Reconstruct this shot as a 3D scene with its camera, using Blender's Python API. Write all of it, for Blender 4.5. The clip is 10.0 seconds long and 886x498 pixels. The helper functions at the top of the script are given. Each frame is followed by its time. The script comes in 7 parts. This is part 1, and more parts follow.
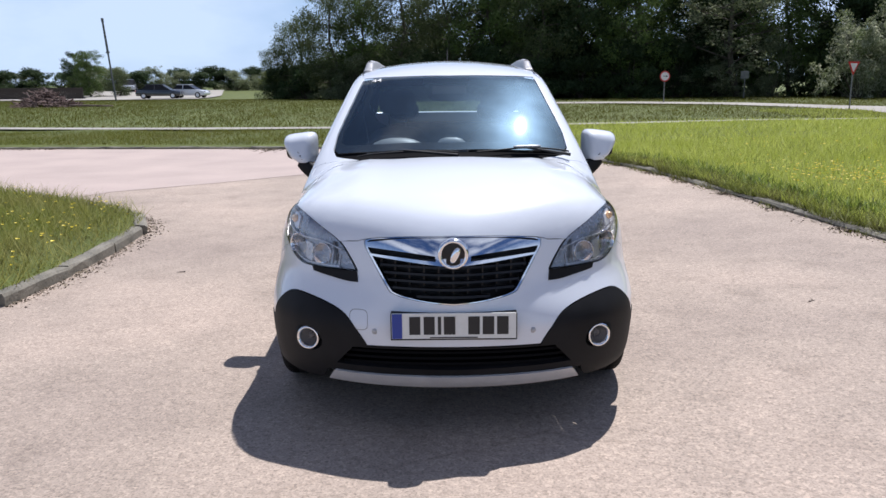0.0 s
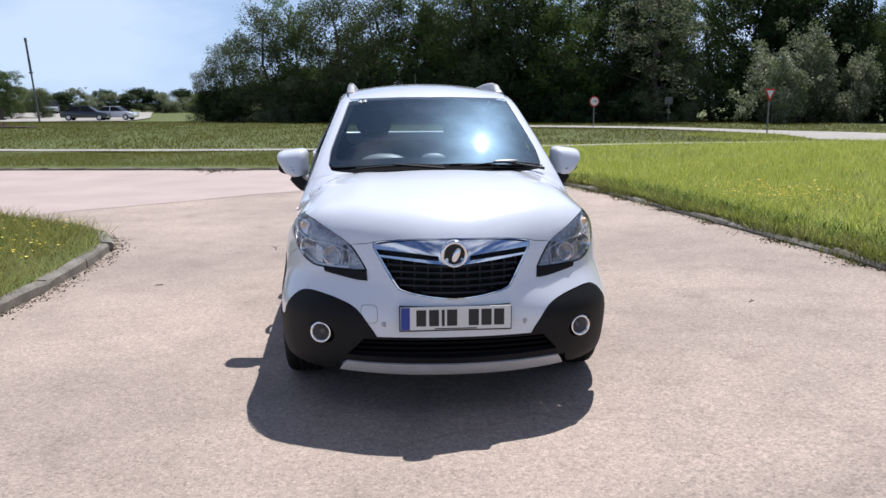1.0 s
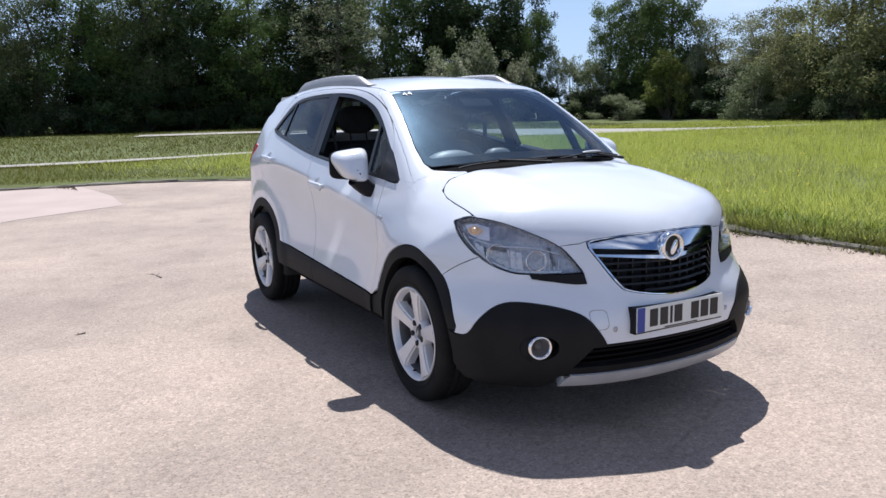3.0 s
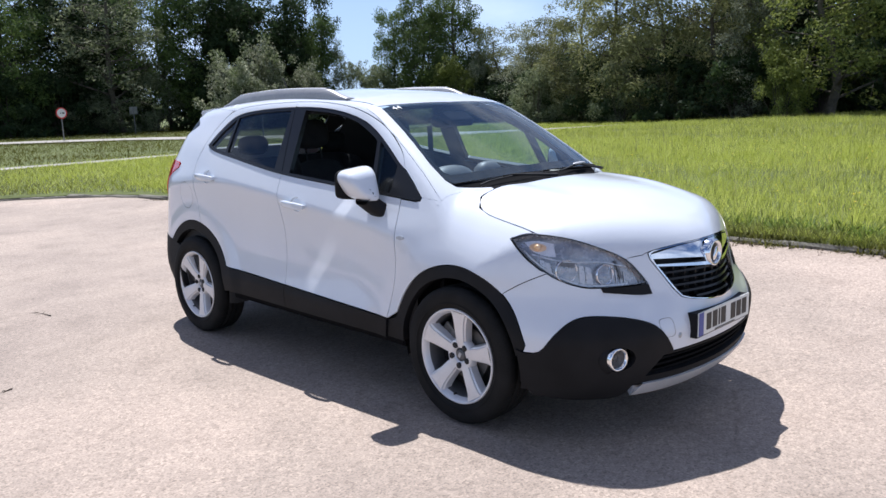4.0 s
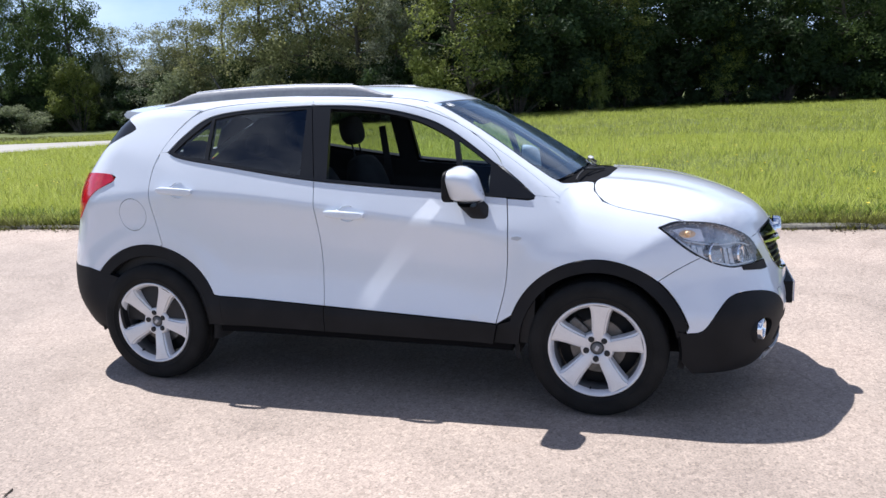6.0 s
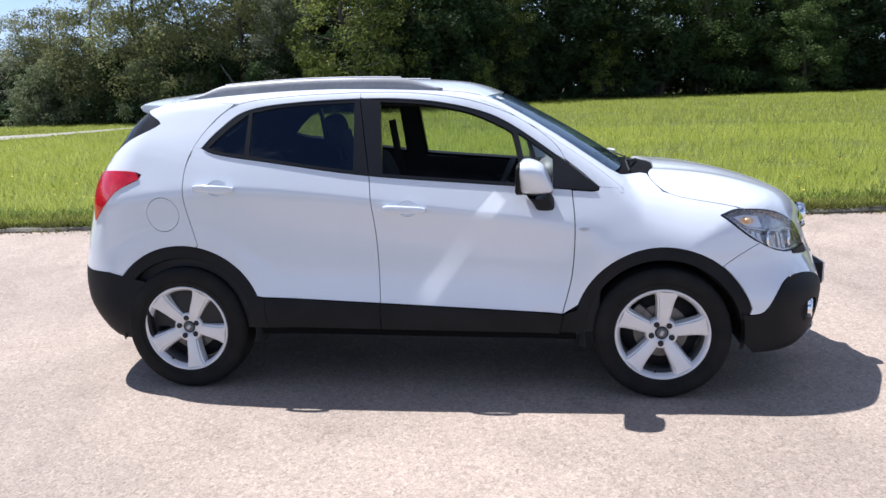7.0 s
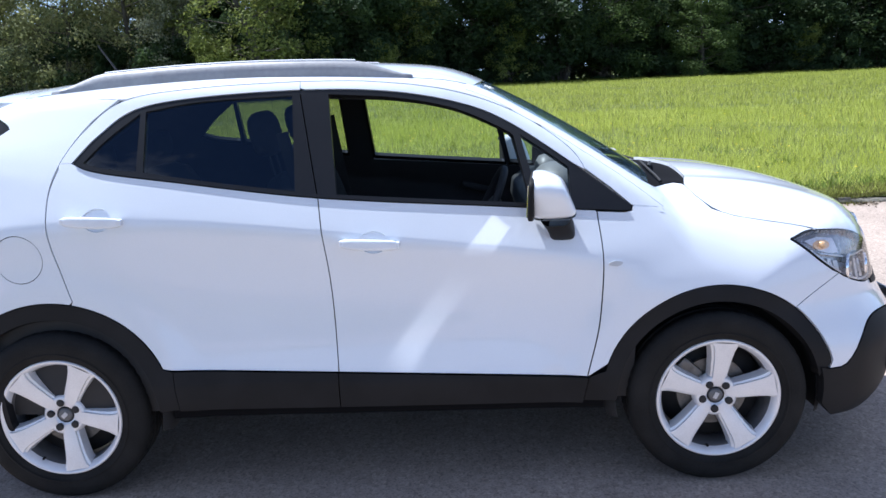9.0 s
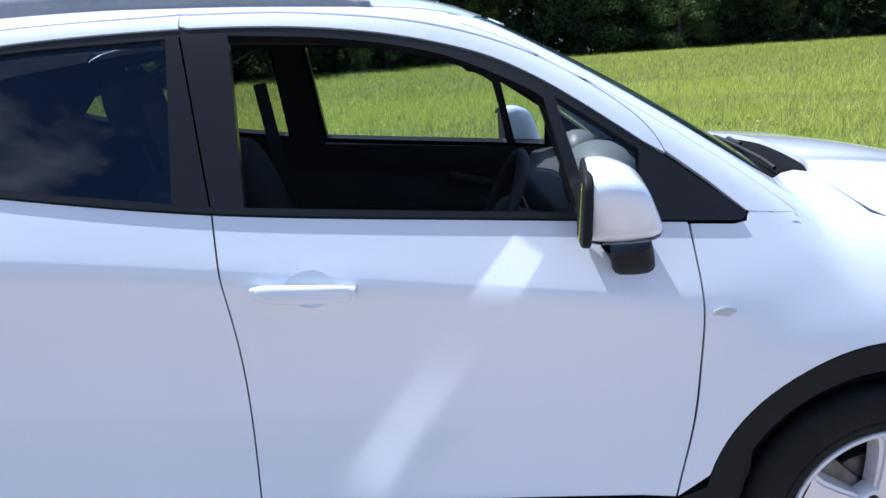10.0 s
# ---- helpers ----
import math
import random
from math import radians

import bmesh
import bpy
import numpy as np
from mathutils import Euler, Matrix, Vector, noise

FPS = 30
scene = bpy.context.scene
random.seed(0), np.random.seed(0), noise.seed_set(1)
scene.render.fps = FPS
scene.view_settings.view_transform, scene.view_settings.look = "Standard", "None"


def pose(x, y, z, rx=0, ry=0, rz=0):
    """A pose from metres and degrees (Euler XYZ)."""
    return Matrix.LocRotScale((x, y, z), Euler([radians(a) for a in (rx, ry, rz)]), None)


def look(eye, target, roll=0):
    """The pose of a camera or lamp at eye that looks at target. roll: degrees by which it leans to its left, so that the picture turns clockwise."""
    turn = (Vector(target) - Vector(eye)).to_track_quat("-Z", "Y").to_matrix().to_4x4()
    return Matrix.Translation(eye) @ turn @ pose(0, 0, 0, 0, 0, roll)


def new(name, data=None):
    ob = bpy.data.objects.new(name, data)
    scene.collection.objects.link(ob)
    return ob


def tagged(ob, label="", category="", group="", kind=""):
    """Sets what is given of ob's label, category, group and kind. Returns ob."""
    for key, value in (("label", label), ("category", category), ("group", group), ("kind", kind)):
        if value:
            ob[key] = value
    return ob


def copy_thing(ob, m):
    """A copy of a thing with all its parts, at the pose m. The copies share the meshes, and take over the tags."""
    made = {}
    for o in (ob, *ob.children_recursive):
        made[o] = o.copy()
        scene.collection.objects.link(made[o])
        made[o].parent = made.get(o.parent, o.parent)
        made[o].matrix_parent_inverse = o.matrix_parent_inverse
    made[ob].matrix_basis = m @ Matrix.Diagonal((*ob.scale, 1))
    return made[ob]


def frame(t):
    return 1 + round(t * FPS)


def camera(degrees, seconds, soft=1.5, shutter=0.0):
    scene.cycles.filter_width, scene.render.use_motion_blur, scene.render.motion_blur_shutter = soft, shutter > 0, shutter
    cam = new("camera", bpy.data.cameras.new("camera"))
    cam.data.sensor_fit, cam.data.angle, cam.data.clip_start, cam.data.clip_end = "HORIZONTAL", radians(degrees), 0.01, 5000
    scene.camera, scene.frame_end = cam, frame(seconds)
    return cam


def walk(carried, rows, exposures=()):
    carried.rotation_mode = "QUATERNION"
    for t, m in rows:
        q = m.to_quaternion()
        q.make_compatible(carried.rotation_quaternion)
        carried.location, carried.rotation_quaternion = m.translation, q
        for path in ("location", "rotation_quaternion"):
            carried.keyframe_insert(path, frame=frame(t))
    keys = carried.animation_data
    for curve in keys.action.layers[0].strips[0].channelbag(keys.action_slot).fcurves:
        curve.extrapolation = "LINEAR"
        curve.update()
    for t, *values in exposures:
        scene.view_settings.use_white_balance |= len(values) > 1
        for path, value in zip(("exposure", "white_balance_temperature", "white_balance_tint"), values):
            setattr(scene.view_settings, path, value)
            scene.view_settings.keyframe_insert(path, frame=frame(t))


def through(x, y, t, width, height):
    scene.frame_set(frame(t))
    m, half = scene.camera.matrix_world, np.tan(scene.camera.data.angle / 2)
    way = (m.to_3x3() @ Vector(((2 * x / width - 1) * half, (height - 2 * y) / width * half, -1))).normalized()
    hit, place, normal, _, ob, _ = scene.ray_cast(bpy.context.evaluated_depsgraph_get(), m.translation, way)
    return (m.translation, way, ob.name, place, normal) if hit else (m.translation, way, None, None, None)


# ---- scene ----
cam = camera(58.5, 10.0)
PATH = [
    (0, (-0.034, -4.109, 1.535), (-0.039, -2.153, 1.12), -0.6),
    (0.5, (-0.024, -4.42, 1.528), (0.031, -2.457, 1.148), -0.4),
    (1, (-0.364, -4.518, 1.519), (-0.197, -2.558, 1.16), -0.2),
    (1.5, (-0.866, -4.395, 1.472), (-0.539, -2.453, 1.12), -0.2),
    (2, (-1.459, -4.096, 1.461), (-0.939, -2.197, 1.108), -0.6),
    (2.2, (-1.726, -4.007, 1.474), (-1.125, -2.134, 1.116), -0.9),
    (3.3, (-2.874, -3.198, 1.463), (-1.785, -1.558, 1.108), -1.4),
    (3.5, (-3.084, -3.056, 1.523), (-1.904, -1.481, 1.165), -1.5),
    (4, (-3.511, -2.582, 1.555), (-2.121, -1.19, 1.195), -1.7),
    (4.5, (-3.873, -2.111, 1.552), (-2.309, -0.918, 1.187), -1.9),
    (5, (-4.17, -1.575, 1.564), (-2.471, -0.588, 1.191), -1.7),
    (5.5, (-4.383, -0.976, 1.579), (-2.583, -0.19, 1.202), -1.8),
    (5.7, (-4.503, -0.743, 1.572), (-2.669, -0.039, 1.198), -1.8),
    (6.8, (-4.76, 0.379, 1.604), (-2.827, 0.71, 1.213), -1.8),
    (7, (-4.823, 0.543, 1.599), (-2.882, 0.822, 1.203), -1.7),
    (7.5, (-4.893, 0.786, 1.645), (-2.943, 0.968, 1.237), -1.6),
    (8, (-4.671, 0.857, 1.629), (-2.719, 0.974, 1.211), -1.7),
    (8.5, (-4.239, 0.883, 1.624), (-2.287, 0.957, 1.196), -1.9),
    (9, (-3.723, 0.982, 1.611), (-1.772, 1.02, 1.174), -2.2),
    (9.5, (-3.102, 0.971, 1.548), (-1.155, 0.982, 1.093), -2.8),
    (10, (-2.487, 1.023, 1.48), (-0.547, 1.003, 0.996), -3.5),
]
EXPOSURES = [(0.0, 0.24, 6150, 13), (1.0, 0.24, 6150, 13), (2.0, 0.26, 6150, 13), (3.5, 0.40, 6060, 12), (5.5, 0.57, 6000, 12), (7.5, 0.63, 6000, 12), (8.5, 0.84, 5830, 11), (9.5, 0.88, 5560, 10), (10.0, 0.80, 5520, 10)]
walk(cam, [(t, look(eye, target, roll)) for t, eye, target, roll in PATH], EXPOSURES)

# ---- light ----
SUN_DIR = Vector((0.242, 0.475, 1.0)).normalized()
SUN_ELEVATION = math.asin(SUN_DIR.z)
SUN_AZIMUTH = math.atan2(SUN_DIR.x, SUN_DIR.y)

sun_data = bpy.data.lights.new("sun", "SUN")
sun_data.energy, sun_data.angle, sun_data.color = 5.0, radians(0.53), (1.0, 0.96, 0.905)
sun = new("sun", sun_data)
sun.matrix_world = look((0, 0, 30), Vector((0, 0, 30)) - SUN_DIR)

# added area lamp: stands in for sun the driver's mirror throws down the door
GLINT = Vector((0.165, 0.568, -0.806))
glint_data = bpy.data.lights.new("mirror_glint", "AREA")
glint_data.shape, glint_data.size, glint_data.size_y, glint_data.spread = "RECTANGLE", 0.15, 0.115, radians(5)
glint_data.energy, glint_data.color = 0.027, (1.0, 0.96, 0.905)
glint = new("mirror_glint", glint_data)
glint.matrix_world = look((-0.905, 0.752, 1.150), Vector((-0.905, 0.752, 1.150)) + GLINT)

world = bpy.data.worlds.new("sky")
scene.world = world
world.use_nodes = True
wn, wl = world.node_tree.nodes, world.node_tree.links
wn.clear()
w_out, w_bg = wn.new("ShaderNodeOutputWorld"), wn.new("ShaderNodeBackground")
w_sky = wn.new("ShaderNodeTexSky")
w_sky.sky_type, w_sky.sun_disc = "NISHITA", False
w_sky.sun_elevation, w_sky.sun_rotation = SUN_ELEVATION, SUN_AZIMUTH
w_sky.air_density, w_sky.dust_density, w_sky.ozone_density = 1.0, 0.6, 1.2
w_co, w_map = wn.new("ShaderNodeTexCoord"), wn.new("ShaderNodeMapping")
w_map.inputs["Scale"].default_value = (1.0, 1.0, 2.6)
w_noise, w_ramp, w_mix = wn.new("ShaderNodeTexNoise"), wn.new("ShaderNodeValToRGB"), wn.new("ShaderNodeMix")
w_noise.inputs["Scale"].default_value, w_noise.inputs["Detail"].default_value = 2.8, 6.0
w_noise.inputs["Roughness"].default_value = 0.55
w_ramp.color_ramp.elements[0].position, w_ramp.color_ramp.elements[1].position = 0.46, 0.66
w_mix.data_type = "RGBA"
w_mix.inputs[7].default_value = (14.5, 15.4, 17.0, 1)
w_scale = wn.new("ShaderNodeMath")
w_scale.operation = "MULTIPLY"
w_scale.inputs[1].default_value = 0.85
wl.new(w_co.outputs["Generated"], w_map.inputs["Vector"])
wl.new(w_map.outputs["Vector"], w_noise.inputs["Vector"])
wl.new(w_noise.outputs["Fac"], w_ramp.inputs["Fac"])
wl.new(w_ramp.outputs["Color"], w_scale.inputs[0])
wl.new(w_scale.outputs[0], w_mix.inputs[0])
w_tint = wn.new("ShaderNodeMix")
w_tint.data_type, w_tint.blend_type = "RGBA", "MULTIPLY"
w_tint.inputs[0].default_value = 1.0
w_tint.inputs[7].default_value = (0.76, 0.95, 1.34, 1)
wl.new(w_sky.outputs["Color"], w_tint.inputs[6])
wl.new(w_tint.outputs[2], w_mix.inputs[6])
w_sep, w_low, w_haze = wn.new("ShaderNodeSeparateXYZ"), wn.new("ShaderNodeMapRange"), wn.new("ShaderNodeMix")
w_low.interpolation_type = "SMOOTHSTEP"
w_low.inputs["From Min"].default_value, w_low.inputs["From Max"].default_value = 0.46, -0.02
w_low.inputs["To Max"].default_value = 0.72
w_haze.data_type = "RGBA"
w_haze.inputs[7].default_value = (12.0, 15.6, 20.5, 1)
wl.new(w_co.outputs["Generated"], w_sep.inputs[0]), wl.new(w_sep.outputs["Z"], w_low.inputs["Value"])
wl.new(w_low.outputs[0], w_haze.inputs[0]), wl.new(w_mix.outputs[2], w_haze.inputs[6])
wl.new(w_haze.outputs[2], w_bg.inputs["Color"])
w_bg.inputs["Strength"].default_value = 0.045
wl.new(w_bg.outputs[0], w_out.inputs["Surface"])


# ---- materials ----
def node_material(name):
    m = bpy.data.materials.new(name)
    m.use_nodes = True
    n, l = m.node_tree.nodes, m.node_tree.links
    return m, n, l, n["Principled BSDF"]


def ramp_node(n, stops):
    r = n.new("ShaderNodeValToRGB")
    while len(r.color_ramp.elements) < len(stops):
        r.color_ramp.elements.new(0.5)
    for e, (p, c) in zip(r.color_ramp.elements, stops):
        e.position, e.color = p, (*c, 1)
    return r


def surface(name, dark, light, scale=8.0, rough=0.6, metal=0.0, fine=60.0, bump=0.0, bump_scale=None, coat=0.0, rough_var=0.1, random_hue=0.0, low=0.35, high=0.65, bump_dist=0.01):
    """Two-scale noise between two base colours, with fine relief."""
    m, n, l, b = node_material(name)
    co = n.new("ShaderNodeTexCoord")
    big, small = n.new("ShaderNodeTexNoise"), n.new("ShaderNodeTexNoise")
    big.inputs["Scale"].default_value, big.inputs["Detail"].default_value = scale, 5
    small.inputs["Scale"].default_value, small.inputs["Detail"].default_value = fine, 3
    add = n.new("ShaderNodeMix")
    add.inputs[0].default_value = 0.45
    l.new(co.outputs["Object"], big.inputs["Vector"]), l.new(co.outputs["Object"], small.inputs["Vector"])
    l.new(big.outputs["Fac"], add.inputs[2]), l.new(small.outputs["Fac"], add.inputs[3])
    r = ramp_node(n, [(low, dark), (high, light)])
    l.new(add.outputs[0], r.inputs["Fac"])
    colour = r.outputs["Color"]
    if random_hue:
        info, hsv = n.new("ShaderNodeObjectInfo"), n.new("ShaderNodeHueSaturation")
        mr = n.new("ShaderNodeMapRange")
        mr.inputs["To Min"].default_value, mr.inputs["To Max"].default_value = 1 - random_hue, 1 + random_hue
        l.new(info.outputs["Random"], mr.inputs["Value"]), l.new(mr.outputs[0], hsv.inputs["Value"])
        l.new(colour, hsv.inputs["Color"])
        colour = hsv.outputs["Color"]
    l.new(colour, b.inputs["Base Color"])
    rr = n.new("ShaderNodeMapRange")
    rr.inputs["To Min"].default_value, rr.inputs["To Max"].default_value = max(0.0, rough - rough_var), min(1.0, rough + rough_var)
    l.new(small.outputs["Fac"], rr.inputs["Value"]), l.new(rr.outputs[0], b.inputs["Roughness"])
    b.inputs["Metallic"].default_value, b.inputs["Coat Weight"].default_value = metal, coat
    b.inputs["Coat Roughness"].default_value = 0.04
    if bump:
        bn, bt = n.new("ShaderNodeBump"), n.new("ShaderNodeTexNoise")
        bt.inputs["Scale"].default_value, bt.inputs["Detail"].default_value = bump_scale or fine, 4
        bn.inputs["Strength"].default_value, bn.inputs["Distance"].default_value = bump, bump_dist
        l.new(co.outputs["Object"], bt.inputs["Vector"]), l.new(bt.outputs["Fac"], bn.inputs["Height"])
        l.new(bn.outputs["Normal"], b.inputs["Normal"])
    return m


def leaf_material(name, dark, light, other=None, patch=0.5, through=0.45):
    """Leaves: a tone for every small leaf and drifts of another tone, with light that passes through."""
    m, n, l, b = node_material(name)
    geo, info, co = n.new("ShaderNodeNewGeometry"), n.new("ShaderNodeObjectInfo"), n.new("ShaderNodeTexCoord")
    r = ramp_node(n, [(0.0, dark), (1.0, light)])
    hsv, mr = n.new("ShaderNodeHueSaturation"), n.new("ShaderNodeMapRange")
    mr.inputs["To Min"].default_value, mr.inputs["To Max"].default_value = 0.8, 1.2
    l.new(geo.outputs["Random Per Island"], r.inputs["Fac"])
    l.new(info.outputs["Random"], mr.inputs["Value"]), l.new(mr.outputs[0], hsv.inputs["Value"])
    colour = r.outputs["Color"]
    if other:
        drift, span, mix2 = n.new("ShaderNodeTexNoise"), n.new("ShaderNodeMapRange"), n.new("ShaderNodeMix")
        drift.inputs["Scale"].default_value, drift.inputs["Detail"].default_value = patch, 6.0
        drift.inputs["Roughness"].default_value = 0.65
        span.inputs["From Min"].default_value, span.inputs["From Max"].default_value = 0.40, 0.62
        mix2.data_type = "RGBA"
        mix2.inputs[7].default_value = (*other, 1)
        l.new(co.outputs["Object"], drift.inputs["Vector"]), l.new(drift.outputs["Fac"], span.inputs["Value"])
        l.new(span.outputs[0], mix2.inputs[0]), l.new(colour, mix2.inputs[6])
        colour = mix2.outputs[2]
    l.new(colour, hsv.inputs["Color"]), l.new(hsv.outputs["Color"], b.inputs["Base Color"])
    b.inputs["Roughness"].default_value, b.inputs["Specular IOR Level"].default_value = 0.6, 0.18
    t, mix = n.new("ShaderNodeBsdfTranslucent"), n.new("ShaderNodeMixShader")
    l.new(hsv.outputs["Color"], t.inputs["Color"])
    mix.inputs[0].default_value = through
    l.new(b.outputs[0], mix.inputs[1]), l.new(t.outputs[0], mix.inputs[2])
    l.new(mix.outputs[0], n["Material Output"].inputs["Surface"])
    return m


def glass_material(name, tint, rough=0.0, ior=1.45, sky_veil=0.0):
    m, n, l, b = node_material(name)
    t, g, mix, fr = n.new("ShaderNodeBsdfTransparent"), n.new("ShaderNodeBsdfGlossy"), n.new("ShaderNodeMixShader"), n.new("ShaderNodeLayerWeight")
    t.inputs["Color"].default_value = (*tint, 1)
    g.inputs["Roughness"].default_value = rough
    head_on = ((ior - 1) / (ior + 1)) ** 2
    fifth, span = n.new("ShaderNodeMath"), n.new("ShaderNodeMapRange")
    fifth.operation = "POWER"
    fifth.inputs[1].default_value = 5.0
    span.inputs["To Min"].default_value = head_on
    l.new(fr.outputs["Facing"], fifth.inputs[0]), l.new(fifth.outputs[0], span.inputs["Value"])
    l.new(span.outputs[0], mix.inputs[0]), l.new(t.outputs[0], mix.inputs[1]), l.new(g.outputs[0], mix.inputs[2])
    shader = mix.outputs[0]
    # thin bluish film: puts reflected sky and the sun's glow into the glass
    if sky_veil:
        co, nz, mr = n.new("ShaderNodeTexCoord"), n.new("ShaderNodeTexNoise"), n.new("ShaderNodeMapRange")
        nz.inputs["Scale"].default_value, nz.inputs["Detail"].default_value = 5.0, 5.0
        mr.inputs["To Min"].default_value, mr.inputs["To Max"].default_value = sky_veil * 0.5, sky_veil * 1.6
        d, mix2 = n.new("ShaderNodeBsdfDiffuse"), n.new("ShaderNodeMixShader")
        d.inputs["Color"].default_value = (0.34, 0.56, 0.82, 1)
        haze, film = n.new("ShaderNodeBsdfGlossy"), n.new("ShaderNodeMixShader")
        haze.inputs["Roughness"].default_value = 0.34
        haze.inputs["Color"].default_value = (0.45, 0.72, 1.0, 1)
        film.inputs[0].default_value = 0.5
        l.new(d.outputs[0], film.inputs[1]), l.new(haze.outputs[0], film.inputs[2])
        l.new(co.outputs["Object"], nz.inputs["Vector"]), l.new(nz.outputs["Fac"], mr.inputs["Value"])
        l.new(mr.outputs[0], mix2.inputs[0]), l.new(shader, mix2.inputs[1]), l.new(film.outputs[0], mix2.inputs[2])
        shader = mix2.outputs[0]
    l.new(shader, n["Material Output"].inputs["Surface"])
    return m


def plain(name, colour, rough=0.5, metal=0.0, coat=0.0):
    m, n, l, b = node_material(name)
    b.inputs["Base Color"].default_value = (*colour, 1)
    b.inputs["Roughness"].default_value, b.inputs["Metallic"].default_value = rough, metal
    b.inputs["Coat Weight"].default_value = coat
    return m


M_PAINT = surface("white_paint", (0.686, 0.723, 0.785), (0.734, 0.769, 0.828), 1.5, 0.32, coat=1.0, fine=300, rough_var=0.03)
M_PAINT.node_tree.nodes["Principled BSDF"].inputs["Specular IOR Level"].default_value = 0.12
M_CLAD = surface("black_plastic", (0.008, 0.008, 0.0088), (0.015, 0.015, 0.0165), 6, 0.6, fine=400, bump=0.25, bump_scale=500, bump_dist=0.001)
M_GLOSSBLACK = surface("gloss_black", (0.0115, 0.0115, 0.0125), (0.0135, 0.0135, 0.0145), 6, 0.30, coat=0.12, rough_var=0.02)
M_CLAD.node_tree.nodes["Principled BSDF"].inputs["Specular IOR Level"].default_value = 0.17
M_GLOSSBLACK.node_tree.nodes["Principled BSDF"].inputs["Specular IOR Level"].default_value = 0.3
M_RUBBER = surface("tyre_rubber", (0.008, 0.008, 0.008), (0.018, 0.0175, 0.017), 9, 0.8, fine=150, bump=0.2)
M_RUBBER.node_tree.nodes["Principled BSDF"].inputs["Specular IOR Level"].default_value = 0.2
M_ALLOY = surface("silver_alloy", (0.66, 0.66, 0.68), (0.76, 0.76, 0.78), 12, 0.34, metal=0.3, fine=200, rough_var=0.06)
M_CHROME = surface("chrome", (0.82, 0.83, 0.85), (0.9, 0.9, 0.92), 10, 0.08, metal=1.0, rough_var=0.03)
M_MIRROR = plain("mirror", (0.9, 0.9, 0.92), 0.02, 1.0)
M_SILVER = surface("silver_plastic", (0.44, 0.44, 0.45), (0.54, 0.54, 0.55), 12, 0.4, metal=0.2, fine=200)
M_RAIL = surface("satin_rail", (0.30, 0.30, 0.31), (0.37, 0.37, 0.38), 10, 0.42, metal=0.3)
M_GREY_RAIL = surface("grey_rail", (0.10, 0.10, 0.105), (0.14, 0.14, 0.145), 10, 0.45, metal=0.3)
M_GLASS = glass_material("window_glass", (0.72, 0.80, 0.80), ior=1.5)
# blue tint and veil carry the reflected sky in the screen's own colour
M_SCREEN = glass_material("screen_glass", (0.70, 0.86, 0.95), 0.03, ior=1.9, sky_veil=0.032)
M_PRIVACY = glass_material("dark_glass", (0.50, 0.55, 0.54), ior=1.8)
M_BOWL = surface("lamp_bowl_grey", (0.31, 0.307, 0.31), (0.48, 0.475, 0.48), 14, 0.26, metal=0.65, fine=40, bump=0.4, bump_scale=26, bump_dist=0.012)
M_SATIN = surface("satin_reflector", (0.50, 0.50, 0.51), (0.64, 0.64, 0.65), 18, 0.30, metal=0.5, fine=60, bump=0.5, bump_scale=26, bump_dist=0.01)
M_FACET = surface("bright_facet", (0.70, 0.70, 0.72), (0.84, 0.84, 0.86), 30, 0.35, metal=0.35, bump=0.3, bump_scale=40)
M_AMBER_TINT = surface("amber_tint", (0.86, 0.52, 0.24), (0.92, 0.68, 0.45), 30, 0.3, metal=0.2)
M_DASH = surface("dash_plastic", (0.012, 0.0125, 0.0135), (0.022, 0.022, 0.023), 8, 0.6, fine=250, bump=0.15)
# paler than the dash plastic: sun on the dash top is put into colour
M_DASH_SUN_TONE = surface("dash_sun_tone", (0.11, 0.11, 0.108), (0.15, 0.15, 0.147), 8, 0.5, fine=250)
M_LENS = glass_material("lamp_lens", (0.95, 0.95, 0.97), 0.02, 1.45)
M_COWL = plain("cowl_black", (0.006, 0.006, 0.007), 0.9)
M_COWL.node_tree.nodes["Principled BSDF"].inputs["Specular IOR Level"].default_value = 0.08
M_RED = surface("red_lens", (0.48, 0.008, 0.014), (0.66, 0.018, 0.03), 30, 0.1, coat=1.0, fine=120, rough_var=0.03)
M_TRIM = surface("dark_trim", (0.010, 0.010, 0.011), (0.022, 0.021, 0.022), 8, 0.7, fine=250, bump=0.15)
M_SEAT = surface("seat_cloth", (0.012, 0.012, 0.013), (0.028, 0.027, 0.028), 14, 0.9, fine=400, bump=0.3)
M_DISC = surface("brake_steel", (0.10, 0.095, 0.09), (0.19, 0.18, 0.17), 20, 0.5, metal=0.7)
M_PLATE = surface("plate_white", (0.68, 0.69, 0.66), (0.76, 0.77, 0.74), 5, 0.35, rough_var=0.05)
M_BLUE = plain("plate_blue", (0.02, 0.05, 0.30), 0.35)
M_INK = plain("ink", (0.015, 0.015, 0.016), 0.5)
M_WHITE = plain("white_marker", (0.85, 0.85, 0.83), 0.6)


# ---- helpers for meshes ----
def mesh_from(name, verts, faces, normals=None, smooth=True):
    me = bpy.data.meshes.new(name)
    me.from_pydata([tuple(map(float, v)) for v in verts], [], [tuple(map(int, f)) for f in faces])
    if smooth:
        me.shade_smooth()
    if normals is not None:
        me.normals_split_custom_set_from_vertices([tuple(map(float, v)) for v in normals])
    return me


